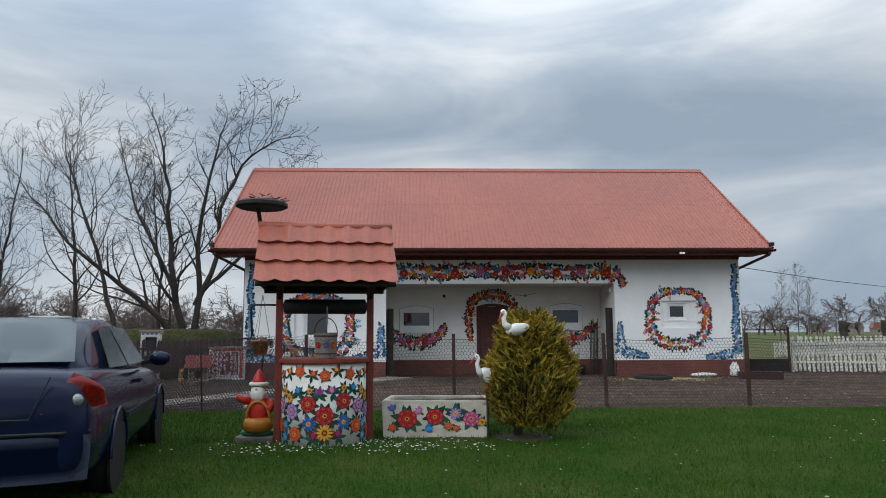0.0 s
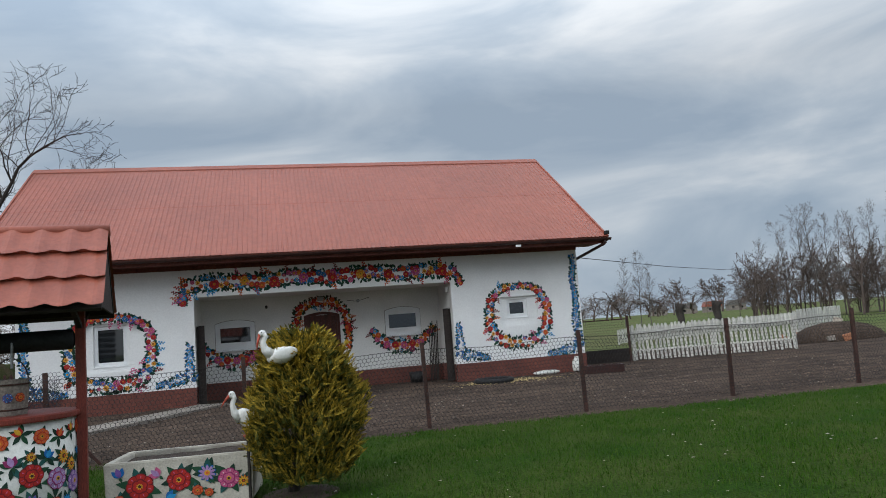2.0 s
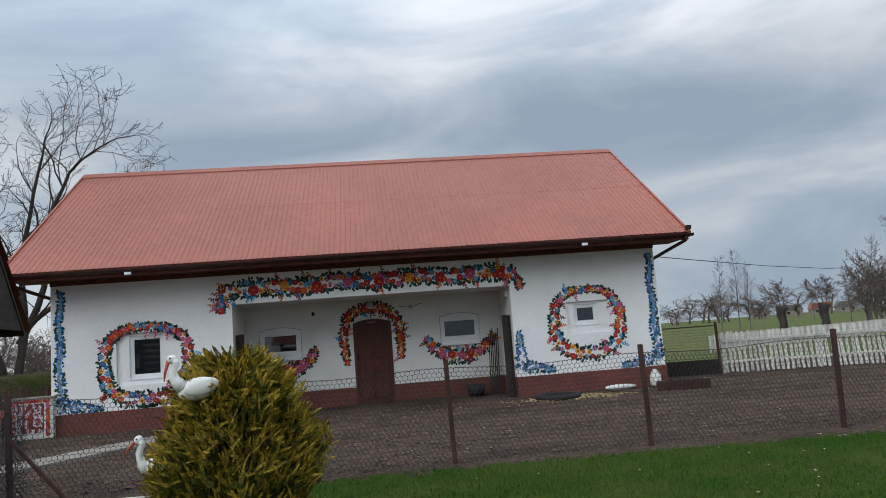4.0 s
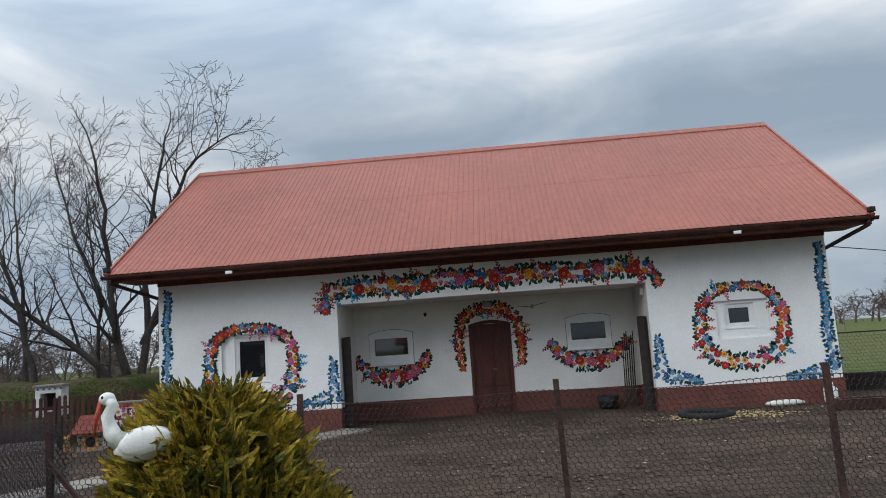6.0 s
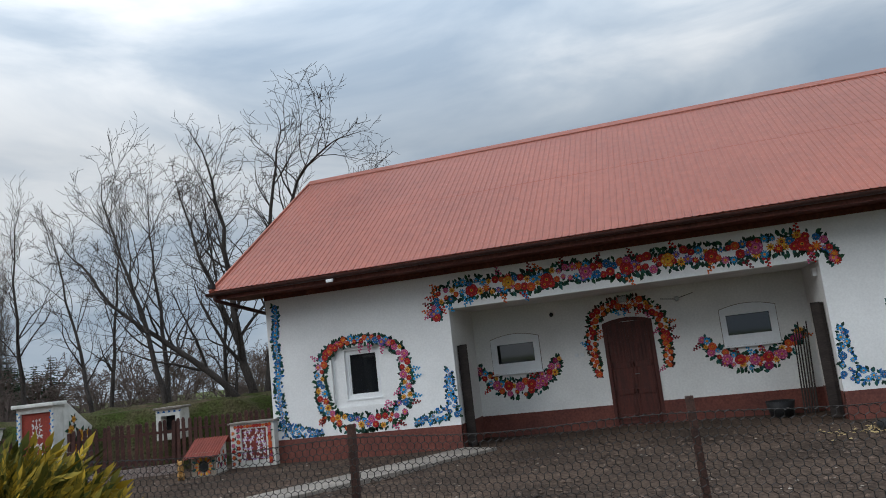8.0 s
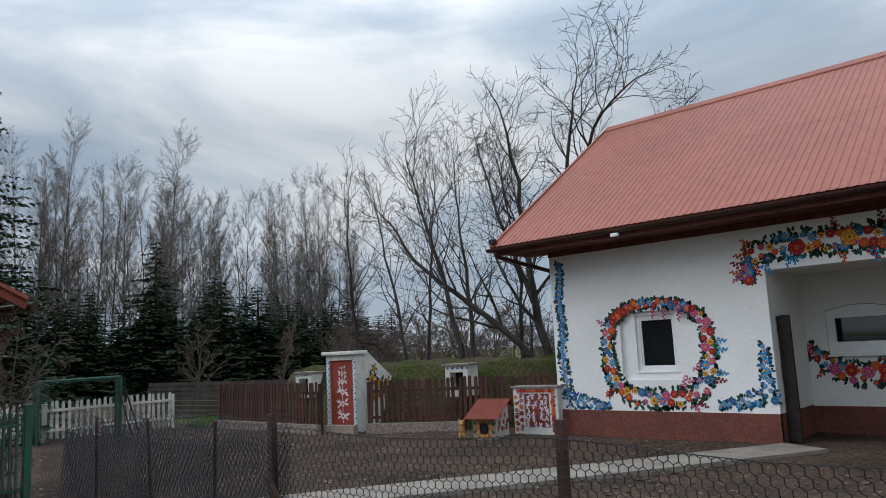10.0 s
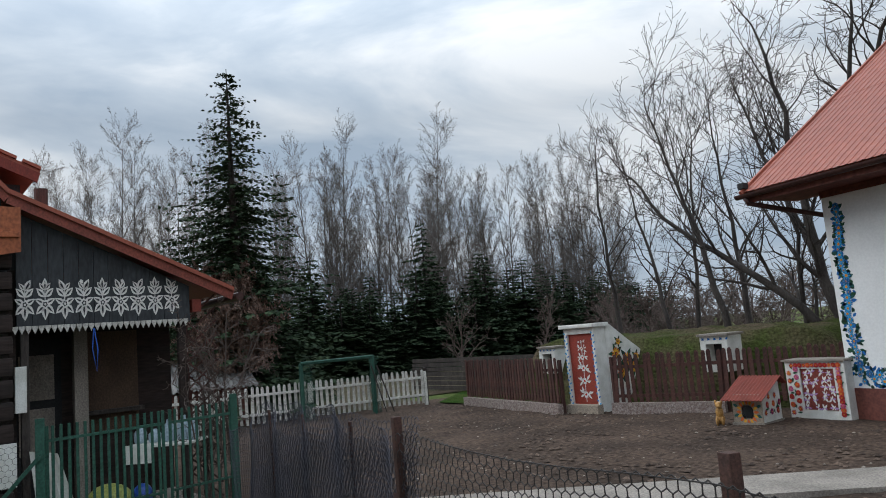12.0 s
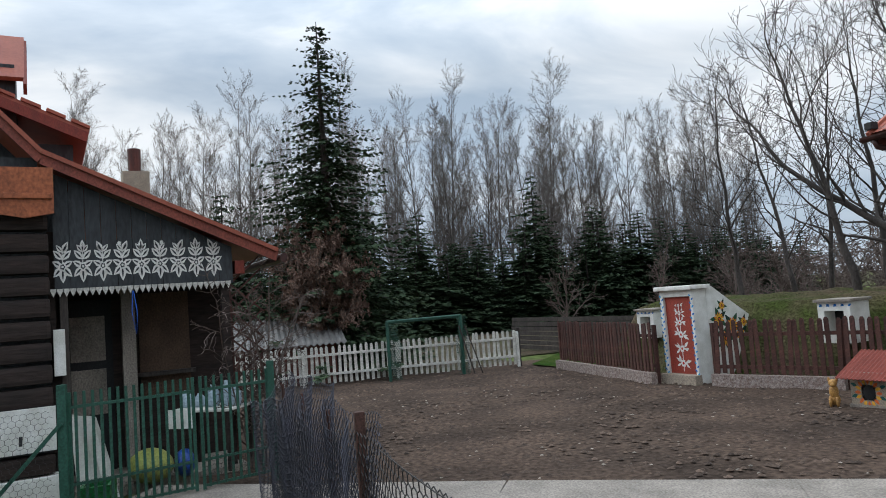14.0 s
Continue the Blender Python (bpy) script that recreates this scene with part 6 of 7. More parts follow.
def quad_sheet(pts, out, nu=6, nv=4, thick=0.012):
    """A thin curved sheet over four corners, lifted by out(u, v)."""
    b = bmesh.new()
    p = [Vector(q) for q in pts]
    g = [[b.verts.new(p[0].lerp(p[1], i / nu).lerp(p[3].lerp(p[2], i / nu), j / nv) + out(i / nu, j / nv)) for i in range(nu + 1)] for j in range(nv + 1)]
    for j in range(nv):
        for i in range(nu):
            b.faces.new((g[j][i], g[j][i + 1], g[j + 1][i + 1], g[j + 1][i]))
    bmesh.ops.solidify(b, geom=b.faces[:], thickness=thick)
    return b


part("rear_window", quad_sheet([(-0.66, 0.53, 1.055), (0.66, 0.53, 1.055), (0.53, 1.14, 1.40), (-0.53, 1.14, 1.40)], lambda u, v: Vector((0, -0.05 - 0.05 * (1 - (2 * u - 1) ** 2), 0.02 + 0.03 * v * (1 - v) * 4))), M_CARGLASS, car, "rain-spotted rear window", True)
for s in (-1, 1):
    part("side_window", quad_sheet([(s * 0.80, 1.05, 1.00), (s * 0.815, 1.85, 0.99), (s * 0.63, 1.80, 1.36), (s * 0.645, 1.30, 1.33)], lambda u, v: Vector((s * 0.008, 0, 0))), M_CARGLASS, car)
    part("side_window", quad_sheet([(s * 0.815, 1.92, 0.99), (s * 0.80, 3.05, 0.98), (s * 0.64, 2.65, 1.33), (s * 0.63, 1.88, 1.36)], lambda u, v: Vector((s * 0.008, 0, 0))), M_CARGLASS, car)
    lampob = part("tail_lamp", quad_sheet([(s * 0.54, 0.03, 0.73), (s * 0.905, 0.40, 0.76), (s * 0.89, 0.36, 0.84), (s * 0.72, 0.12, 1.01)], lambda u, v: Vector((s * 0.075, -0.065, 0)) * 4 * u * (1 - u) + Vector((s * 0.02, -0.02, 0)), 8, 6), M_LAMPRED, car, "red tail lamp", True)
    part("reversing_lens", blob((s * 0.775, 0.07, 0.82), (0.045, 0.03, 0.045)), M_STEEL, lampob)
    mir = part("wing_mirror", blob((s * 1.0, 2.78, 1.02), (0.11, 0.06, 0.075)), M_CARPAINT, car, "", True)
    part("mirror_arm", beam((s * 0.82, 2.86, 0.97), (s * 0.95, 2.80, 0.99), 0.05, 0.04), M_BLACK, mir)
    for y in (1.05, 3.75):
        wheel = part("wheel", tube([(s * 0.70, y, 0.31), (s * 0.705, y, 0.31), (s * 0.885, y, 0.31), (s * 0.89, y, 0.31)], [0.27, 0.315, 0.315, 0.27], 28), M_BLACK, car, "black tyre", True)
        part("rim", tube([(s * 0.86, y, 0.31), (s * 0.897, y, 0.31), (s * 0.899, y, 0.31)], [0.20, 0.20, 0.05], 24), M_STEEL, wheel, "grey steel rim")
        part("wheel_arch", tube([(s * 0.895 + 0.012 * s, y + 0.36 * math.cos(a), 0.31 + 0.36 * math.sin(a)) for a in [math.pi * i / 14 for i in range(15)]], 0.016, 6), M_CARPAINT, car)
        part("arch_shadow", tube([(s * 0.88, y, 0.32), (s * 0.904, y, 0.32)], 0.355, 24), M_BLACK, car)
    part("door_handle", box(s * 0.905 - 0.012, 1.95, 0.82, s * 0.905 + 0.022, 2.15, 0.86, 0.008), M_CARPAINT, car)
    part("side_strip", box(s * 0.905 - 0.01, 1.4, 0.55, s * 0.905 + 0.018, 3.3, 0.60, 0.006), M_BLACK, car)
part("bumper", quad_sheet([(-0.86, 0.10, 0.27), (0.86, 0.10, 0.27), (0.875, 0.10, 0.58), (-0.875, 0.10, 0.58)], lambda u, v: Vector((0, -0.155 * (1 - abs(2 * u - 1) ** 3.2), 0)), 16, 4, 0.02), M_CARPAINT, car, "", True)
part("boot_seam", tube([(-0.62, -0.012, 0.99), (-0.5, -0.02, 0.70), (0.5, -0.02, 0.70), (0.62, -0.012, 0.99)], 0.006, 5), M_BLACK, car)
part("bumper_seam", tube([(-0.86, 0.14, 0.60), (-0.7, 0.01, 0.60), (0, -0.045, 0.60), (0.7, 0.01, 0.60), (0.86, 0.14, 0.60)], 0.012, 6), M_BLACK, car)
part("number_plate", box(-0.26, -0.055, 0.70, 0.26, -0.035, 0.81, 0.006), M_WHITE_PVC, car)

# ---- cellar mound, vents, cellar door ----
vs, fs = [], []
for j in range(25):
    for i in range(41):
        u, v = i / 40, j / 24
        x = -14.6 + 9.0 * u
        y = 20.35 + 6.5 * v + 0.42 * max(0, x + 10.2)
        h = 1.45 * min(1, 3.2 * math.sin(math.pi * v) ** 1.2) * min(1, 2.6 * math.sin(math.pi * u) ** 0.9)
        vs.append((x, y, -0.08 + h * (1 + 0.12 * noise.noise((x, y, 0))) + 0.05 * noise.noise((x * 3, y * 3, 1)) * min(1, h)))
fs = [(j * 41 + i, j * 41 + i + 1, (j + 1) * 41 + i + 1, (j + 1) * 41 + i) for j in range(24) for i in range(40)]
solo("cellar_mound", (vs, fs), M_MOSS, "mossy turf mound over the root cellar", "mound", smooth=True)
for x, y, s in ((-12.25, 20.7, 0.9), (-7.68, 21.45, 1.0)):
    vent = thing("cellar_vent", pose(x, y, 0.68, 0, 0, 16) @ Matrix.Diagonal((s, s, s, 1)), "white concrete cellar vent with a dark opening", "vent")
    part("casing", ring([(-0.27, 0), (0.27, 0), (0.27, 0.66), (-0.27, 0.66)], [(-0.16, 0.12), (0.16, 0.12), (0.16, 0.52), (-0.16, 0.52)], -0.2, 0.35), M_LIMEPOT, vent)
    # black plate across the opening stands in for the dark inside the vent
    part("hole_shade", box(-0.17, 0.1, 0.1, 0.17, 0.14, 0.53), M_BLACK, vent)
    part("cap", box(-0.31, -0.25, 0.662, 0.31, 0.4, 0.71, 0.012), M_CONCRETE, vent)
    mu = Mural(lambda u, v, h: (u, -0.2 - h, v), 8)
    for k in range(9):
        mu.leaf(-0.24 + 0.06 * k, 0.59, 0.6 + (k % 2) * 1.8, 0.07, "blue", 0.5)
    mu.finish(vent)

cd = thing("cellar_entrance", pose(-10.18, 19.70, 0, 0, 0, 12), "white cellar entrance with a red door painted with white flowers", "cellar door")
part("jamb", box(-0.01, 0, -0.1, 0.07, 0.35, 1.70, 0.012), M_LIMEPOT, cd)
part("jamb", box(0.74, 0, -0.1, 0.80, 0.35, 1.70, 0.012), M_LIMEPOT, cd)
part("head", box(0.07, 0.003, 1.58, 0.74, 0.35, 1.70, 0.01), M_LIMEPOT, cd)
part("cap", box(-0.08, -0.08, 1.702, 0.86, 0.42, 1.78, 0.02), M_LIMEPOT, cd)
part("wing_wall", prism([(0.355, -0.1), (1.8, -0.1), (1.8, 0.95), (1.45, 1.14), (0.9, 1.48), (0.5, 1.74), (0.355, 1.77)], -0.80, -0.66), M_LIMEPOT, cd).matrix_basis = pose(0, 0, 0, 0, 0, 90) @ Matrix.Diagonal((1, 1, 1, 1))
dr = part("door", box(0.075, 0.05, 0.02, 0.735, 0.10, 1.575, 0.006), mat("signal_red_door", (0.30, 0.045, 0.028), (0.24, 0.04, 0.025), rough=0.6), cd, "red plank door with white flowers")
part("sill", box(0.0, -0.12, -0.05, 0.82, 0.05, 0.16, 0.01), M_CHIMNEY, cd)
mu = Mural(lambda u, v, h: (u, 0.049 - h, v), 9)
for z, r in ((0.35, 0.13), (0.62, 0.12), (0.88, 0.12), (1.10, 0.10), (1.28, 0.08), (1.42, 0.05)):
    for s in (-1, 1):
        for a in (-0.5, 0.3, 1.0):
            mu.leaf(0.405 + s * 0.05, z + mu.rnd.uniform(-0.03, 0.03), (a if s > 0 else math.pi - a) + mu.rnd.uniform(-0.3, 0.3), r * mu.rnd.uniform(0.9, 1.35), "white", 0.34, 0)
    mu.petals("white", 0.405, z, r * 0.55, 6, 0.35, 1)
    mu.petals("red", 0.405, z, r * 0.2, 6, 0.1, 2)
mu.stem(0.405, 0.2, 0.405, 1.45, 0.015, "white")
mu.finish(dr)
mu = Mural(lambda u, v, h: (u, -h - 0.001, v), 10)
for k in range(22):
    for ux in (0.03, 0.77):
        mu.leaf(ux, 0.15 + 0.068 * k, 1.57 + (0.9 if k % 2 else -0.9), 0.07, "blue" if k % 3 else "sky_blue", 0.5)
mu.finish(cd)
mu = Mural(lambda u, v, h: (0.801 + h, u, v), 12)
for u, z, r in ((0.62, 1.12, 0.13), (0.95, 0.98, 0.15), (0.72, 1.36, 0.08), (1.25, 1.02, 0.09), (1.15, 0.80, 0.12), (0.75, 0.75, 0.14)):
    for a in range(5):
        mu.leaf(u, z, a * 1.257 + u * 5, r * 1.8, ("green", "dark_green")[a % 2], 0.4, 0)
    mu.daisy(u, z, r, "yellow", "orange", 12)
mu.finish(cd)

# ---- kennel, painted panel ----
ken = thing("kennel", pose(-5.98, 20.35, 0, 0, 0, 14) @ Matrix.Diagonal((0.78, 0.80, 0.85, 1)), "small wooden kennel with a red corrugated roof and painted sunflower", "kennel")
W, D, H = 0.62, 0.75, 0.46
part("front_board", grid_wall([-W / 2, W / 2], [0.03, H + 0.08], [(-0.12, 0.10, 0.12, 0.34)], -D / 2, -D / 2 + 0.025), M_CHIMNEY, ken)
# flat black body plugs the opening in place of the kennel's shaded inside
part("hole_shade", blob((0, -D / 2 + 0.02, 0.22), (0.115, 0.02, 0.12), seg=18), M_BLACK, ken)
part("back_board", box(-W / 2, D / 2 - 0.025, 0.03, W / 2, D / 2, H + 0.08), M_CHIMNEY, ken)
for s in (-1, 1):
    part("side_board", box(s * W / 2 - 0.013, -D / 2 + 0.026, 0.03, s * W / 2 + 0.013, D / 2 - 0.026, H + 0.08), M_LIMEPOT, ken)
part("base", box(-W / 2 - 0.03, -D / 2 - 0.03, -0.05, W / 2 + 0.03, D / 2 + 0.03, 0.03, 0.006), M_CONCRETE, ken)
vs, fs = [], []
for ya, za, yb, zb in ((D / 2 - 0.12, 0.82, -D / 2 - 0.20, 0.45), (D / 2 - 0.12, 0.82, D / 2 + 0.12, 0.66)):
    k0 = len(vs)
    for i in range(49):
        x = -W / 2 - 0.13 + (W + 0.26) * i / 48
        lift = 0.012 * math.cos(i * math.pi / 2)
        vs += [(x, ya, za + lift), (x, yb, zb + lift)]
    fs += [(k0 + 2 * i, k0 + 2 * i + 1, k0 + 2 * i + 3, k0 + 2 * i + 2) for i in range(48)]
ob = part("roof", (vs, fs), mat("red_kennel_roof", (0.25, 0.06, 0.042), (0.20, 0.05, 0.035), rough=0.8), ken, "red corrugated roof")
ob.modifiers.new("sheet", "SOLIDIFY").thickness = 0.012
for x in (-W / 2 - 0.013, W / 2 - 0.013):
    part("gable", prism([(-D / 2 + 0.03, H + 0.081), (D / 2 - 0.03, H + 0.081), (D / 2 - 0.03, 0.70), (D / 2 - 0.12, 0.79)], x, x + 0.026), M_LIMEPOT, ken).matrix_basis = Matrix(((0, 1, 0, 0), (1, 0, 0, 0), (0, 0, 1, 0), (0, 0, 0, 1)))
mu = Mural(lambda u, v, h: (u, -D / 2 - h, v), 21)
for a in range(16):
    mu.leaf(0.13 * math.cos(a * 0.393), 0.22 + 0.13 * math.sin(a * 0.393), a * 0.393, 0.11, "yellow" if a % 2 else "orange", 0.5, 0.1 * (a % 3))
for a in (0.3, 2.8, -0.4, 3.5):
    mu.leaf(0.2 * math.cos(a), 0.25 + 0.2 * math.sin(a), a, 0.12, "teal", 0.5)
mu.finish(ken)
mu = Mural(lambda u, v, h: (W / 2 + 0.0135 + h, u, v), 22)
for k in range(8):
    mu.any_flower(-0.28 + 0.08 * k, 0.2 + 0.14 * (k % 3), 0.06, ["red", "orange", "magenta"])
    mu.leaf(-0.28 + 0.08 * k, 0.25, k * 1.3, 0.12, "green")
mu.finish(ken)
bm = bmesh.new()
for c, r in (((0, 0, 0.09), (0.09, 0.08, 0.1)), ((0, -0.02, 0.22), (0.075, 0.07, 0.12)), ((0, -0.05, 0.36), (0.07, 0.075, 0.065)), ((0, -0.12, 0.34), (0.035, 0.04, 0.03)), ((0.055, -0.03, 0.41), (0.02, 0.025, 0.045)), ((-0.055, -0.03, 0.41), (0.02, 0.025, 0.045)), ((0.05, -0.08, 0.06), (0.03, 0.06, 0.09)), ((-0.05, -0.08, 0.06), (0.03, 0.06, 0.09))):
    blob(c, r, bm, 10)
solo("dog_statue", bm, mat("ochre_glaze", (0.42, 0.22, 0.06), (0.30, 0.16, 0.05), rough=0.5), "ochre glazed sitting dog statue beside the kennel", "statue", m=pose(-6.3, 19.87, 0, 0, 0, 40) @ Matrix.Diagonal((0.85, 0.85, 0.85, 1)), smooth=True)

pan = thing("painted_panel", pose(-5.88, 20.98, 0, 0, 0, 6), "low white wall box with red flower-painted doors", "painted box")
part("frame", ring([(0, -0.05), (0.98, -0.05), (0.98, 0.88), (0, 0.88)], [(0.24, 0.12), (0.80, 0.12), (0.80, 0.77), (0.24, 0.77)], 0, 0.35), M_LIMEPOT, pan)
part("red_door", box(0.25, 0.02, 0.13, 0.79, 0.05, 0.765), mat("dull_red_board", (0.20, 0.035, 0.025), rough=0.7), pan, "dull red board with white flowers")
part("top", box(-0.04, -0.04, 0.882, 1.02, 0.4, 0.915, 0.01), M_CONCRETE, pan)
mu = Mural(lambda u, v, h: (u, -0.001 - h, v), 31)
for k in range(12):
    mu.any_flower(0.06 + 0.12 * (k % 2), 0.08 + 0.062 * k, 0.045, ["red", "orange", "pink"])
    mu.any_flower(0.88, 0.08 + 0.062 * k, 0.045, ["red", "orange", "pink"])
    mu.any_flower(0.12 + 0.07 * k, 0.825, 0.04, ["red", "orange", "red"])
    mu.leaf(0.12, 0.08 + 0.062 * k, k * 1.9, 0.09, "green")
    mu.leaf(0.88, 0.08 + 0.062 * k, k * 1.9, 0.09, "green")
mu.finish(pan)
mu = Mural(lambda u, v, h: (u, 0.019 - h, v), 32)
for k in range(24):
    u, z = 0.31 + 0.14 * (k % 4) + mu.rnd.uniform(-0.03, 0.03), 0.18 + 0.105 * (k // 4) + mu.rnd.uniform(-0.03, 0.03)
    for a in range(6):
        mu.leaf(u, z, a * 1.05 + mu.rnd.uniform(-0.4, 0.4), mu.rnd.uniform(0.045, 0.085), "white" if a % 3 else "lilac", 0.4)
mu.finish(pan)

# ---- wooden house with the porch ----
LODGE = Matrix.Translation((-6.649, 10.149, 0)) @ Matrix.Rotation(radians(13.75), 4, "Z") @ Matrix.Diagonal((0.9, 0.813, 1, 1))
lodge = thing("timber_house", LODGE, "old dark timber house with a carved gable porch", "house")
O = Vector((7.0, -10.1, 0))


def L(b):
    b.transform(Matrix.Translation(O))
    return b


def slope_z(y):
    return 3.63 - (y - 10.1) * 0.37 if y > 9.9 else 3.704 + (9.9 - y) * 0.9


for i in range(12):
    y0 = 10.06 + i * 0.197
    y1 = y0 + 0.19
    if y1 > 12.45:
        break
    b = bmesh.new()
    zt0, zt1 = slope_z(y0) - 0.1, slope_z(y1) - 0.1
    prism([(y0, 2.23), (y1, 2.23), (y1, zt1), (y0, zt0)], 0, 0.025, b)
    b.transform(Matrix(((0, 1, 0, -7.03), (1, 0, 0, 0), (0, 0, 1, 0), (0, 0, 0, 1))))
    part("gable_board", L(b), M_BOARD, lodge)
b = bmesh.new()
n = 30
for i in range(n):
    y0 = 10.0 + i * 2.38 / n
    prism([(y0 + 0.004, 2.26), (y0 + 2.38 / n - 0.004, 2.26), (y0 + 2.38 / n - 0.004, 2.235), (y0 + 1.19 / n, 2.17), (y0 + 0.004, 2.235)], 0, 0.012, b)
b.transform(Matrix(((0, 1, 0, -6.995), (1, 0, 0, 0), (0, 0, 1, 0), (0, 0, 0, 1))))
ob = part("tooth_trim", L(b), M_PICKET_W, lodge, "white saw-tooth edging")
mu = Mural(lambda u, v, h: Vector((-7.004 + h, u, v)) + O, 41)
for i in range(9):
    u = 10.16 + i * 0.248
    z = 2.50
    mu.petals("white", u, z, 0.055, 5, 0.35, 2, i)
    strokes = [(z, 1.57 + sg * 1.1, 0.14) for sg in (-1, 1)] + [(z, -1.57 + sg * 0.8, 0.16) for sg in (-1, 1)] + [(z + 0.08, 1.57 + sg * 0.8, 0.15) for sg in (-1, 1)] + [(z + 0.16, 1.57 + sg * 0.7, 0.11) for sg in (-1, 1)] + [(z, -1.57, 0.18), (z + 0.15, 1.57 + 0.5 * (i % 3 - 1), 0.15)]
    for zz, ang, ln in strokes:
        mu.leaf(u, zz, ang, ln, "white", 0.52, 0)
        mu.leaf(u + 0.02 * math.cos(ang), zz + 0.02 * math.sin(ang), ang, ln * 0.72, "slate", 0.20, 1)
    mu.stem(u, z, u, z + 0.2, 0.010, "white")
    if i % 2:
        mu.petals("white", u + 0.03 * (i % 3 - 1), z + 0.25, 0.028, 5, 0.4, 1, i)
    mu.petals("slate", u, z, 0.032, 5, 0.3, 3, i)
    mu.petals("white", u, z, 0.016, 5, 0.2, 4)
mu.finish(lodge)
pts = [(13.06, slope_z(13.06)), (9.95, slope_z(9.95)), (7.8, slope_z(7.8))]
for (ya, za), (yb, zb) in zip(pts, pts[1:]):
    part("barge_board", L(beam((-6.86, ya, za), (-6.86, yb, zb), 0.05, 0.14)), mat("red_brown_barge", (0.23, 0.055, 0.035), (0.18, 0.045, 0.03), rough=0.55), lodge, "red-brown barge board")
    part("roof_plane", L(beam((-10.4, ya, za + 0.07), (-10.4, yb, zb + 0.07), 7.2, 0.05)), M_TILE, lodge)
part("gutter", L(tube([(-6.75, 13.13, 2.50), (-14, 13.13, 2.47)], 0.06, 10)), M_TRIM, lodge)
part("eave_beam", L(beam((-6.98, 12.52, 2.42), (-13.8, 12.52, 2.42), 0.14, 0.16)), M_REDWOOD, lodge)
for i in range(14):
    z = 0.30 + i * 0.235
    part("log", L(beam((-6.98, 6.0, z + 0.115), (-6.98, 10.0, z + 0.115), 0.225, 0.2, bev=0.05)), M_LOG, lodge)
part("plinth", L(box(-7.1, 6.0, -0.1, -6.83, 10.05, 0.295, 0.01)), M_LIMEPOT, lodge, "whitewashed plinth")
part("white_panel", L(box(-6.865, 9.25, 0.56, -6.84, 10.02, 1.02, 0.006)), M_LIMEPOT, lodge)
part("tap", L(tube([(-6.84, 9.62, 0.72), (-6.74, 9.62, 0.74), (-6.72, 9.62, 0.66)], 0.02, 8)), M_BLACK, lodge)
bd = [(6.0, 3.56), (6.0, 3.06)] + [(6.0 + 4.08 * i / 24, 3.04 + 0.025 * math.cos(i * 1.57)) for i in range(25)] + [(10.08, 3.56)]
b = bmesh.new()
prism(bd, 0, 0.05, b)
b.transform(Matrix(((0, 1, 0, -6.78), (1, 0, 0, 0), (0, 0, 1, 0), (0, 0, 0, 1))))
part("eave_board", L(b), M_ORANGE, lodge, "orange-brown scalloped eave board")
part("eave_rail", L(box(-6.80, 6.0, 3.22, -6.70, 10.06, 3.28, 0.01)), M_ORANGE, lodge)
part("upper_gable", L(box(-7.3, 6.0, 3.55, -7.05, 9.9, 3.72)), M_BOARD, lodge)
part("upper_roof", L(beam((-9.8, 10.62, 4.33), (-9.8, 6.6, 5.72), 2.9, 0.07)), M_TILE, lodge, "terracotta tile roof")
part("upper_barge", L(beam((-8.33, 10.60, 4.25), (-8.33, 6.6, 5.63), 0.05, 0.13)), M_REDWOOD, lodge)
part("upper_wall", L(box(-11.0, 6.2, 0, -8.7, 10.4, 4.22)), M_BOARD, lodge)
for i in range(9):
    part("roof_tile_course", L(beam((-9.78, 10.64 - i * 0.34, 4.385 + i * 0.1175), (-9.78, 10.38 - i * 0.34, 4.475 + i * 0.1175), 2.92, 0.04)), M_TILE, lodge)
part("dormer_wall", L(box(-9.4, 6.4, 4.3, -8.62, 9.62, 5.22)), M_BOARD, lodge)
part("dormer_roof", L(beam((-8.5, 8.0, 5.0), (-9.2, 8.0, 5.75), 3.5, 0.06)), M_TILE, lodge, "terracotta dormer roof")
part("dormer_barge", L(beam((-8.44, 9.76, 4.86), (-9.2, 9.76, 5.66), 0.05, 0.16)), M_REDWOOD, lodge)
ch = part("chimney", L(box(-17.2, 11.9, 2.0, -16.6, 12.6, 5.3, 0.01)), M_CHIMNEY, lodge, "buff brick chimney")
part("chimney_pot", L(lathe([(0.17, 5.3), (0.18, 5.85), (0.15, 5.85), (0.14, 5.45)], 14, centre=(-16.9, 12.25))), M_DOOR, ch)
# porch inside
part("porch_floor", L(box(-9.2, 10.0, -0.1, -6.95, 12.5, 0.06)), M_CONCRETE, lodge)
part("porch_back", L(box(-8.3, 10.0, 0.061, -8.15, 12.5, 2.9)), M_LOG, lodge)
part("porch_side", L(box(-8.15, 9.98, 0.061, -7.1, 10.06, 2.9)), M_LOG, lodge)
part("porch_ceiling", L(box(-9.2, 10.0, 2.62, -7.1, 12.4, 2.66)), M_LOG, lodge)
for y, w, m_ in ((10.16, 0.10, M_BARK), (12.30, 0.12, M_LOG)):
    part("porch_post", L(box(-7.13, y - w / 2, 0.061, -7.035, y + w / 2, 2.3, 0.01)), m_, lodge)
part("grey_column", L(box(-7.9, 10.93, 0.061, -7.76, 11.12, 2.61)), M_CONCRETE, lodge)
dk = part("porch_door", L(box(-8.149, 10.14, 0.061, -8.09, 10.82, 2.15)), M_BLACK, lodge, "black door with two grey panels")
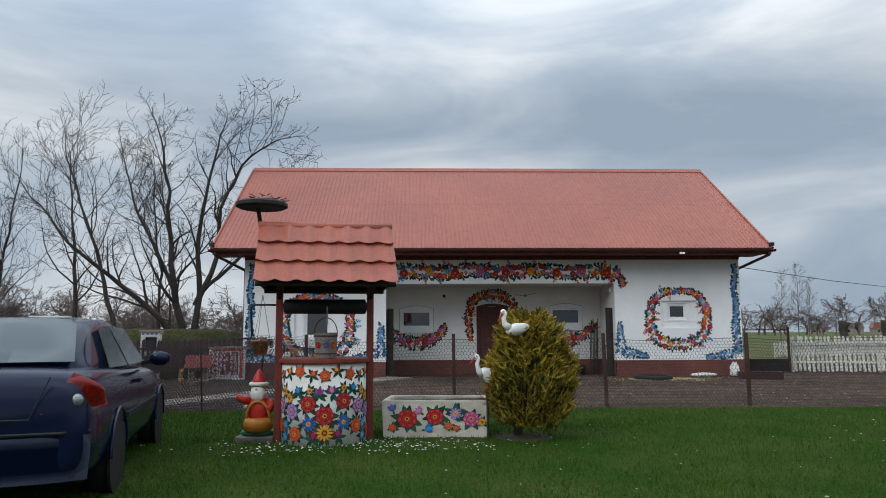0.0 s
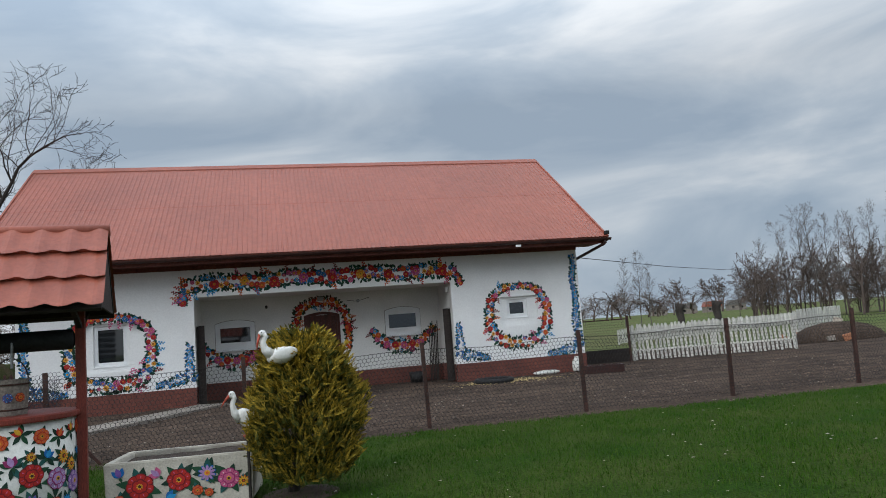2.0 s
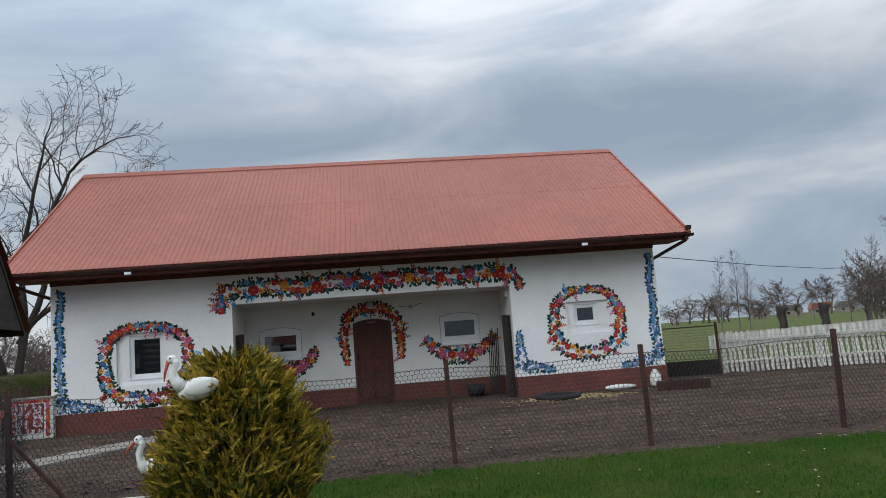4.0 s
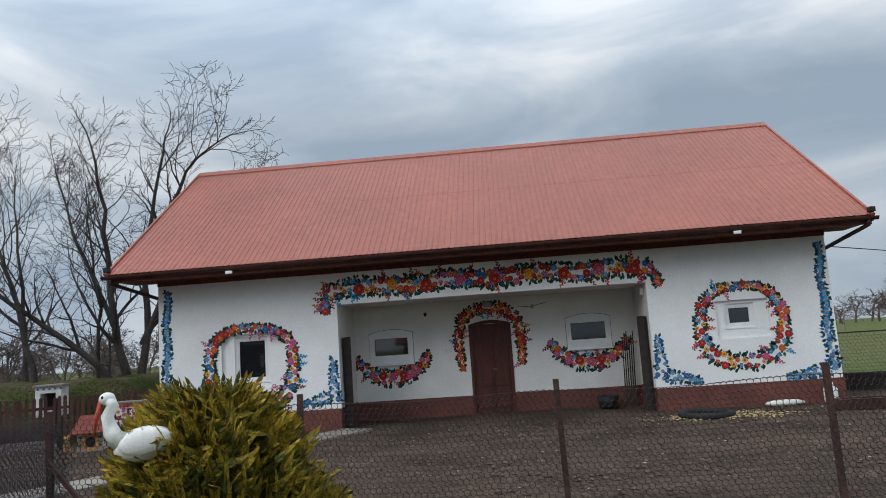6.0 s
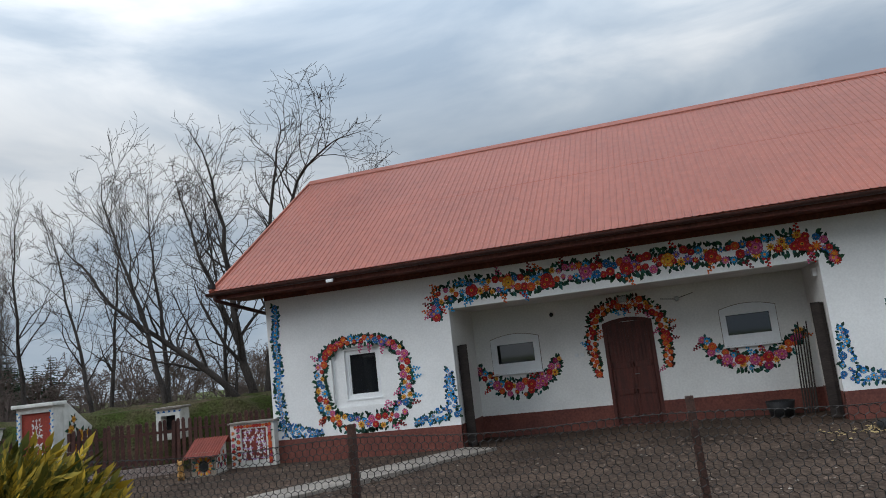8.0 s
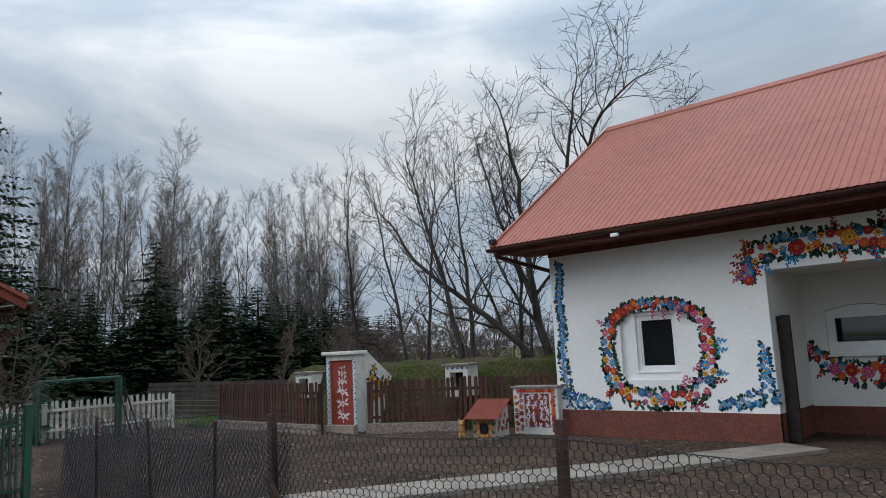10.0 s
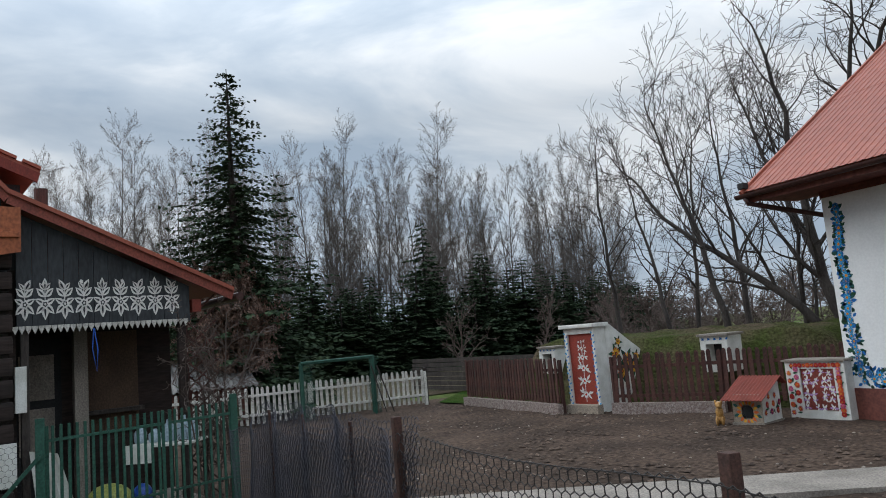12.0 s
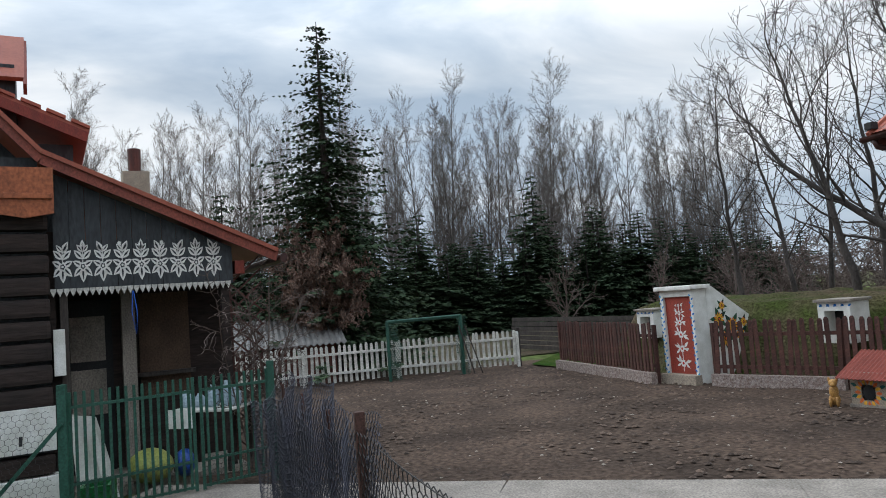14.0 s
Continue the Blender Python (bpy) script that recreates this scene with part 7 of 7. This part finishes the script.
for z0, z1 in ((0.75, 1.3), (1.4, 1.95)):
    part("panel", L(box(-8.088, 10.24, z0, -8.07, 10.72, z1, 0.006)), M_CONCRETE, dk)
part("window_board", L(box(-8.149, 11.2, 0.9, -8.1, 11.95, 2.2)), mat("brown_board", (0.09, 0.055, 0.035), rough=0.8), lodge)
part("shelf", L(box(-8.099, 11.15, 1.15, -7.95, 12.0, 1.2)), M_BARK, lodge)
part("meter_box", L(box(-7.03, 10.02, 1.32, -6.93, 10.16, 1.82, 0.01)), M_LIMEPOT, lodge, "white meter box")
part("string", L(tube([(-7.0, 11.02, 2.2), (-6.99, 11.0, 1.95), (-6.99, 11.05, 1.7), (-6.99, 11.07, 1.95), (-7.0, 11.03, 2.2)], 0.008, 5)), mat("blue_twine", (0.03, 0.11, 0.45)), lodge, "blue twine")
lat = part("lattice", L(box(-7.12, 12.36, 0.1, -7.08, 12.40, 2.3)), M_PICKET_B, lodge, "lattice with dry climbing stems")
for k in range(12):
    for s in (-1, 1):
        za = 0.35 + 0.17 * k
        part("lath", L(beam((-7.08 - 0.006 * s, 12.38, za), (-7.08 - 0.006 * s, 12.86, za + s * 0.35), 0.008, 0.022)), M_PICKET_B, lat)
rs, segs, CREEP = random.Random(77), [], Vector((-0.1, -0.38, 0))
for k in range(9):
    grow(rs, segs, Vector((rs.uniform(-7.25, -6.95), rs.uniform(12.35, 12.85), 0)), Vector((rs.gauss(0, 0.05), rs.gauss(0, 0.05), 1)), rs.uniform(1.5, 2.35), 0.014, 0, dict(SHRUB, steps=(10, 4, 3), wobble=(0.09, 0.2, 0.3), lift=(0.04, -0.1, -0.1), kids=(2, 2), ratio=(0.2, 0.5), least=0.004))
solo("dry_creeper", segs_mesh([(p + CREEP, q + CREEP, a, b_, 3) for p, q, a, b_, l_ in segs]), M_TWIG, "dry leafless creeper hanging on the porch lattice", "creeper", kind="stuff")

# ---- gate and things behind it ----
gate = thing("metal_gate", Matrix.Translation((-6.33, 12.34, 0)), "green painted two-leaf metal bar gate", "gate")
GA, GB, GC = Vector((-5.52, 10.41, 0)), Vector((-5.97, 11.56, 0)), Vector((-6.33, 12.34, 0))
for p, h in ((GA, 1.3), (GC, 1.3)):
    c = p - GC
    part("gate_post", box(c.x - 0.04, c.y - 0.04, -0.1, c.x + 0.04, c.y + 0.04, h, 0.006), M_GREEN, gate, "green gate post")
bar_me = mesh_of("bar", box(-0.014, -0.007, 0, 0.014, 0.007, 1.14, 0.003), M_GREEN)
for p, q, n in ((GA, GB, 15), (GB, GC, 9)):
    a, b_ = p - GC, q - GC
    d = (b_ - a)
    ang = math.degrees(math.atan2(d.y, d.x))
    a, b_ = a + d.normalized() * 0.06, b_ - d.normalized() * 0.02
    leaf = part("gate_leaf", beam(a + Vector((0, 0, 1.08)), b_ + Vector((0, 0, 1.08)), 0.028, 0.028), M_GREEN, gate, "green gate leaf")
    for z in (0.10, 0.36):
        part("rail", beam(a + Vector((0, 0, z)), b_ + Vector((0, 0, z)), 0.025, 0.025), M_GREEN, leaf)
    for e in (a, b_):
        part("stile", beam(e + Vector((0, 0, 0.06)), e + Vector((0, 0, 1.22)), 0.032, 0.032), M_GREEN, leaf)
    for i in range(n):
        c = a + d * (0.94 * (i + 0.7) / (n + 0.4))
        piece("bar", bar_me, leaf, pose(c.x, c.y, 0.08, 0, 0, ang))
    u = d.normalized()
    nt = part("netting", hexnet(lambda s, v: a + u * s + Vector((0, 0, 0.1 + v)) + Vector((u.y, -u.x, 0)) * 0.02, d.length - 0.1, 0.26, 0.05, 0.0018), M_WIRE, leaf)
    nt["kind"] = "stuff"
part("stay", beam(GA - GC + Vector((0.05, 0, 0.95)), GA - GC + Vector((0.1, -0.85, 0.0)), 0.035, 0.035), M_GREEN, gate)
nt = solo("side_netting", hexnet(lambda s, v: (-5.5 + s * 0.24, 10.3 - s * 0.97, 0.05 + v), 2.2, 1.0, 0.06, 0.0018), M_WIRE, "wire netting beside the gate post", "netting", kind="stuff")

tab = thing("garden_table", pose(-7.15, 11.66, 0.06, 0, 0, 60), "low table with a pale cloth on the porch step", "table")
part("tabletop", box(-0.4, -0.28, 0.68, 0.4, 0.28, 0.71, 0.008), M_LIMEPOT, tab)
part("cloth", box(-0.41, -0.29, 0.50, -0.05, -0.281, 0.72), M_LIMEPOT, tab)
for sx in (-0.36, 0.36):
    for sy in (-0.24, 0.24):
        part("leg", box(sx - 0.02, sy - 0.02, 0, sx + 0.02, sy + 0.02, 0.68), M_DARKWOOD, tab)
M_JUG = mat("bluish_plastic", (0.35, 0.44, 0.50), (0.3, 0.38, 0.44), rough=0.3, bump=0)
for i, (y, h) in enumerate(((11.72, 0.2), (11.88, 0.16), (12.04, 0.26), (12.2, 0.3), (12.3, 0.24))):
    solo("plastic_jug", lathe([(0.06, 0), (0.075, 0.03), (0.075, h * 0.65), (0.03, h * 0.88), (0.03, h)], 12), M_JUG, "translucent plastic jug standing on the table", "jug", "jugs on the table", m=pose(-7.13 - 0.55 * (11.66 - y + 0.36), y - 0.36, 0.771), smooth=True)
solo("sack", blob((0, 0, 0.17), (0.33, 0.24, 0.19), seg=16), mat("yellow_green_sack", (0.26, 0.28, 0.07), rough=0.6), "full yellow-green sack lying behind the gate", "sack", m=pose(-6.75, 11.0, 0.06, 0, 0, 20), smooth=True)
solo("blue_bag", blob((0, 0, 0.14), (0.15, 0.12, 0.16), seg=12), mat("blue_plastic", (0.02, 0.07, 0.30), rough=0.4), "crumpled blue plastic bag on the porch", "bag", m=pose(-6.85, 11.35, 0.06), smooth=True)
solo("white_sheet", quad_sheet([(-6.35, 10.35, 0.03), (-6.3, 10.75, 0.03), (-6.55, 10.5, 0.85), (-6.62, 10.22, 0.9)], lambda u, v: Vector((0.03 * math.sin(u * 9 + v * 4), 0, 0))), M_LIMEPOT, "pale sheet leaning against the porch", "sheet")
solo("green_crate", ring([(-0.18, -0.14), (0.18, -0.14), (0.18, 0.14), (-0.18, 0.14)], [(-0.15, -0.11), (0.15, -0.11), (0.15, 0.11), (-0.15, 0.11)], 0, 0.26), mat("bright_green_plastic", (0.02, 0.18, 0.05), rough=0.4), "green plastic crate by the gate post", "crate", m=pose(-5.9, 10.62, 0.28, -90, 0, 0))

# ---- back of the yard ----
goal = thing("netted_stand", Matrix.Translation((-15.1, 15.3, 0)), "green pipe frame with draped netting before the white fence", "frame")
for dx, dy, h in ((0, 0, 1.42), (0.08, 1.82, 1.44), (-0.55, 0.1, 1.38), (-0.45, 1.95, 1.4)):
    part("upright", tube([(dx, dy, -0.05), (dx, dy, h)], 0.04, 8), M_GREEN, goal)
for a, b_ in (((0, 0, 1.42), (0.08, 1.82, 1.44)), ((0, 0, 1.42), (-0.55, 0.1, 1.38)), ((0.08, 1.82, 1.44), (-0.45, 1.95, 1.4)), ((-0.55, 0.1, 1.38), (-0.45, 1.95, 1.4))):
    part("crossbar", tube([a, b_], 0.03, 8), M_GREEN, goal)
for k, (sx, sy) in enumerate(((0.03, 0.0), (0.1, 1.7))):
    nt = part("draped_net", hexnet(lambda u, v: (sx - u * 0.25 + 0.05 * math.sin(v * 5), sy + u + 0.04 * math.sin(v * 7 + u * 9), v), 0.32, 1.4, 0.05, 0.006), M_GREEN, goal)
    nt["kind"] = "stuff"
for y0, y1 in ((1.95, 1.65), (2.15, 1.8)):
    part("leaning_board", beam((0.22, y0 + 0.1, 0), (0.12, y1 + 0.1, 1.2), 0.10, 0.03), M_BARK, goal)
shed = thing("small_shed", Matrix.Translation((-17.3, 12.7, 0)), "low shed with a grey corrugated roof behind the fence", "shed")
part("wall", box(-1.2, -1.6, -0.1, 0.9, 1.5, 0.98), mat("dark_red_shed_wall", (0.10, 0.035, 0.026), rough=0.9), shed)
vs, fs = [], []
for i in range(97):
    y = -1.85 + 3.6 * i / 96
    z = 0.028 * math.cos(i * math.pi / 2)
    vs += [(1.15, y, 0.95 + z), (-1.4, y, 1.62 + z)]
fs = [(2 * i, 2 * i + 1, 2 * i + 3, 2 * i + 2) for i in range(96)]
ob = part("roof", (vs, fs), M_ASBESTOS, shed, "grey corrugated sheet roof")
ob.modifiers.new("sheet", "SOLIDIFY").thickness = 0.015
rs, segs = random.Random(88), []
for k in range(15):
    a = rs.uniform(0, 6.28)
    grow(rs, segs, Vector((rs.gauss(0, 0.25), rs.gauss(0, 0.25), 0)), Vector((math.cos(a) * 0.5, math.sin(a) * 0.5, 1)).normalized(), rs.uniform(2.0, 2.7), 0.025, 0, SHRUB)
bush = thing("brown_bush", pose(-18.1, 13.95, 0) @ Matrix.Diagonal((0.74, 0.74, 1.2, 1)), "bush with withered brown leaves in front of the spruce", "bush")
part("stem", segs_mesh([s for s in segs if s[4] < 2]), M_TWIG, bush)
part("twig_layer", segs_mesh([s for s in segs if s[4] >= 2]), M_TWIG, bush)
vs, fs = [], []
for p, q, r0, r1, lv in segs:
    for _ in range(3 if lv >= 2 and q.z > 1.1 else 0):
        d = Vector((rs.gauss(0, 1), rs.gauss(0, 1), rs.gauss(0, 1))).normalized() * rs.uniform(0.05, 0.10)
        w = d.cross(Vector((0.3, 0.2, 1))).normalized() * 0.026
        k = len(vs)
        vs += [tuple(q), tuple(q + d * 0.5 + w), tuple(q + d), tuple(q + d * 0.5 - w)]
        fs.append((k, k + 1, k + 2, k + 3))
part("leaves", (vs, fs), two_tone("withered_leaf", (0.15, 0.085, 0.065), (0.19, 0.12, 0.09), (0.22, 0.15, 0.12)), bush, "withered brown leaves")
solo("grass_patch", ([(-15.6, 19.1, 0.02), (-13.6, 19.45, 0.02), (-15, 21.5, 0.03), (-18, 21, 0.03)], [(0, 1, 2, 3)]), M_LAWN, "patch of green grass behind the fences", "grass", kind="structure")
gy = thing("dark_board_fence", Matrix.Translation((-18.4, 21.5, 0)), "weathered dark board fence closing the back", "fence")
for k in range(7):
    part("board", beam((-3.0, -0.8 + k * 0.02, 0.1 + 0.15 * k), (4.4, 0.6, 0.1 + 0.15 * k), 0.02, 0.13), M_BARK, gy)

# ---- tyre, straw, things by the house ----
ty = thing("tyre_feeder", pose(6.4, 19.85, 0), "old black tyre lying flat on the yard with straw inside", "tyre")
part("tyre", tube([(0.46 * math.cos(a), 0.46 * math.sin(a), 0.05) for a in [6.2832 * i / 30 for i in range(30)]], 0.06, 10, closed=True), M_BLACK, ty, "", True)
vs, fs = scatter(700, 17, lambda r: (r.gauss(0.35, 0.6), r.gauss(-0.05, 0.3), 0.005), (0.012, 0.035), 0.4)
st = part("straw", (vs, fs), M_STRAW, ty, "yellow straw")
st["kind"] = "stuff"
solo("white_jar", lathe([(0.11, 0), (0.13, 0.05), (0.13, 0.27), (0.06, 0.36), (0.06, 0.40)], 16), M_LIMEPOT, "white plastic canister standing by the house plinth", "canister", m=pose(9.15, 20.95, 0), smooth=True)
solo("plaster_heap", blob((0, 0, 0.03), (0.40, 0.10, 0.07), seg=14), M_LIMEPOT, "heap of white plaster crumbs by the house plinth", "heap", m=pose(8.3, 21.1, 0))
for k in range(6):
    solo("leaning_pole", tube([(5.35 + 0.05 * k, 22.6 + 0.03 * k, 0), (5.45 + 0.05 * k, 22.9, 1.5 + 0.1 * (k % 3))], [0.018, 0.012], 6), M_BARK, "thin pole leaning in the recess corner", "pole", "leaning poles")
solo("black_tub", lathe([(0.2, 0), (0.26, 0.28), (0.24, 0.28), (0.19, 0.05)], 18), M_BLACK, "black plastic tub in the recess corner", "tub", m=pose(4.95, 22.55, 0), smooth=True)
solo("lawn_stone", lathe([(0.09, 0), (0.1, 0.12), (0.13, 0.14), (0.12, 0.17), (0.02, 0.2)], 12), M_CONCRETE, "small concrete garden lantern on the lawn", "lantern", m=pose(-2.6, 11.7, 0))
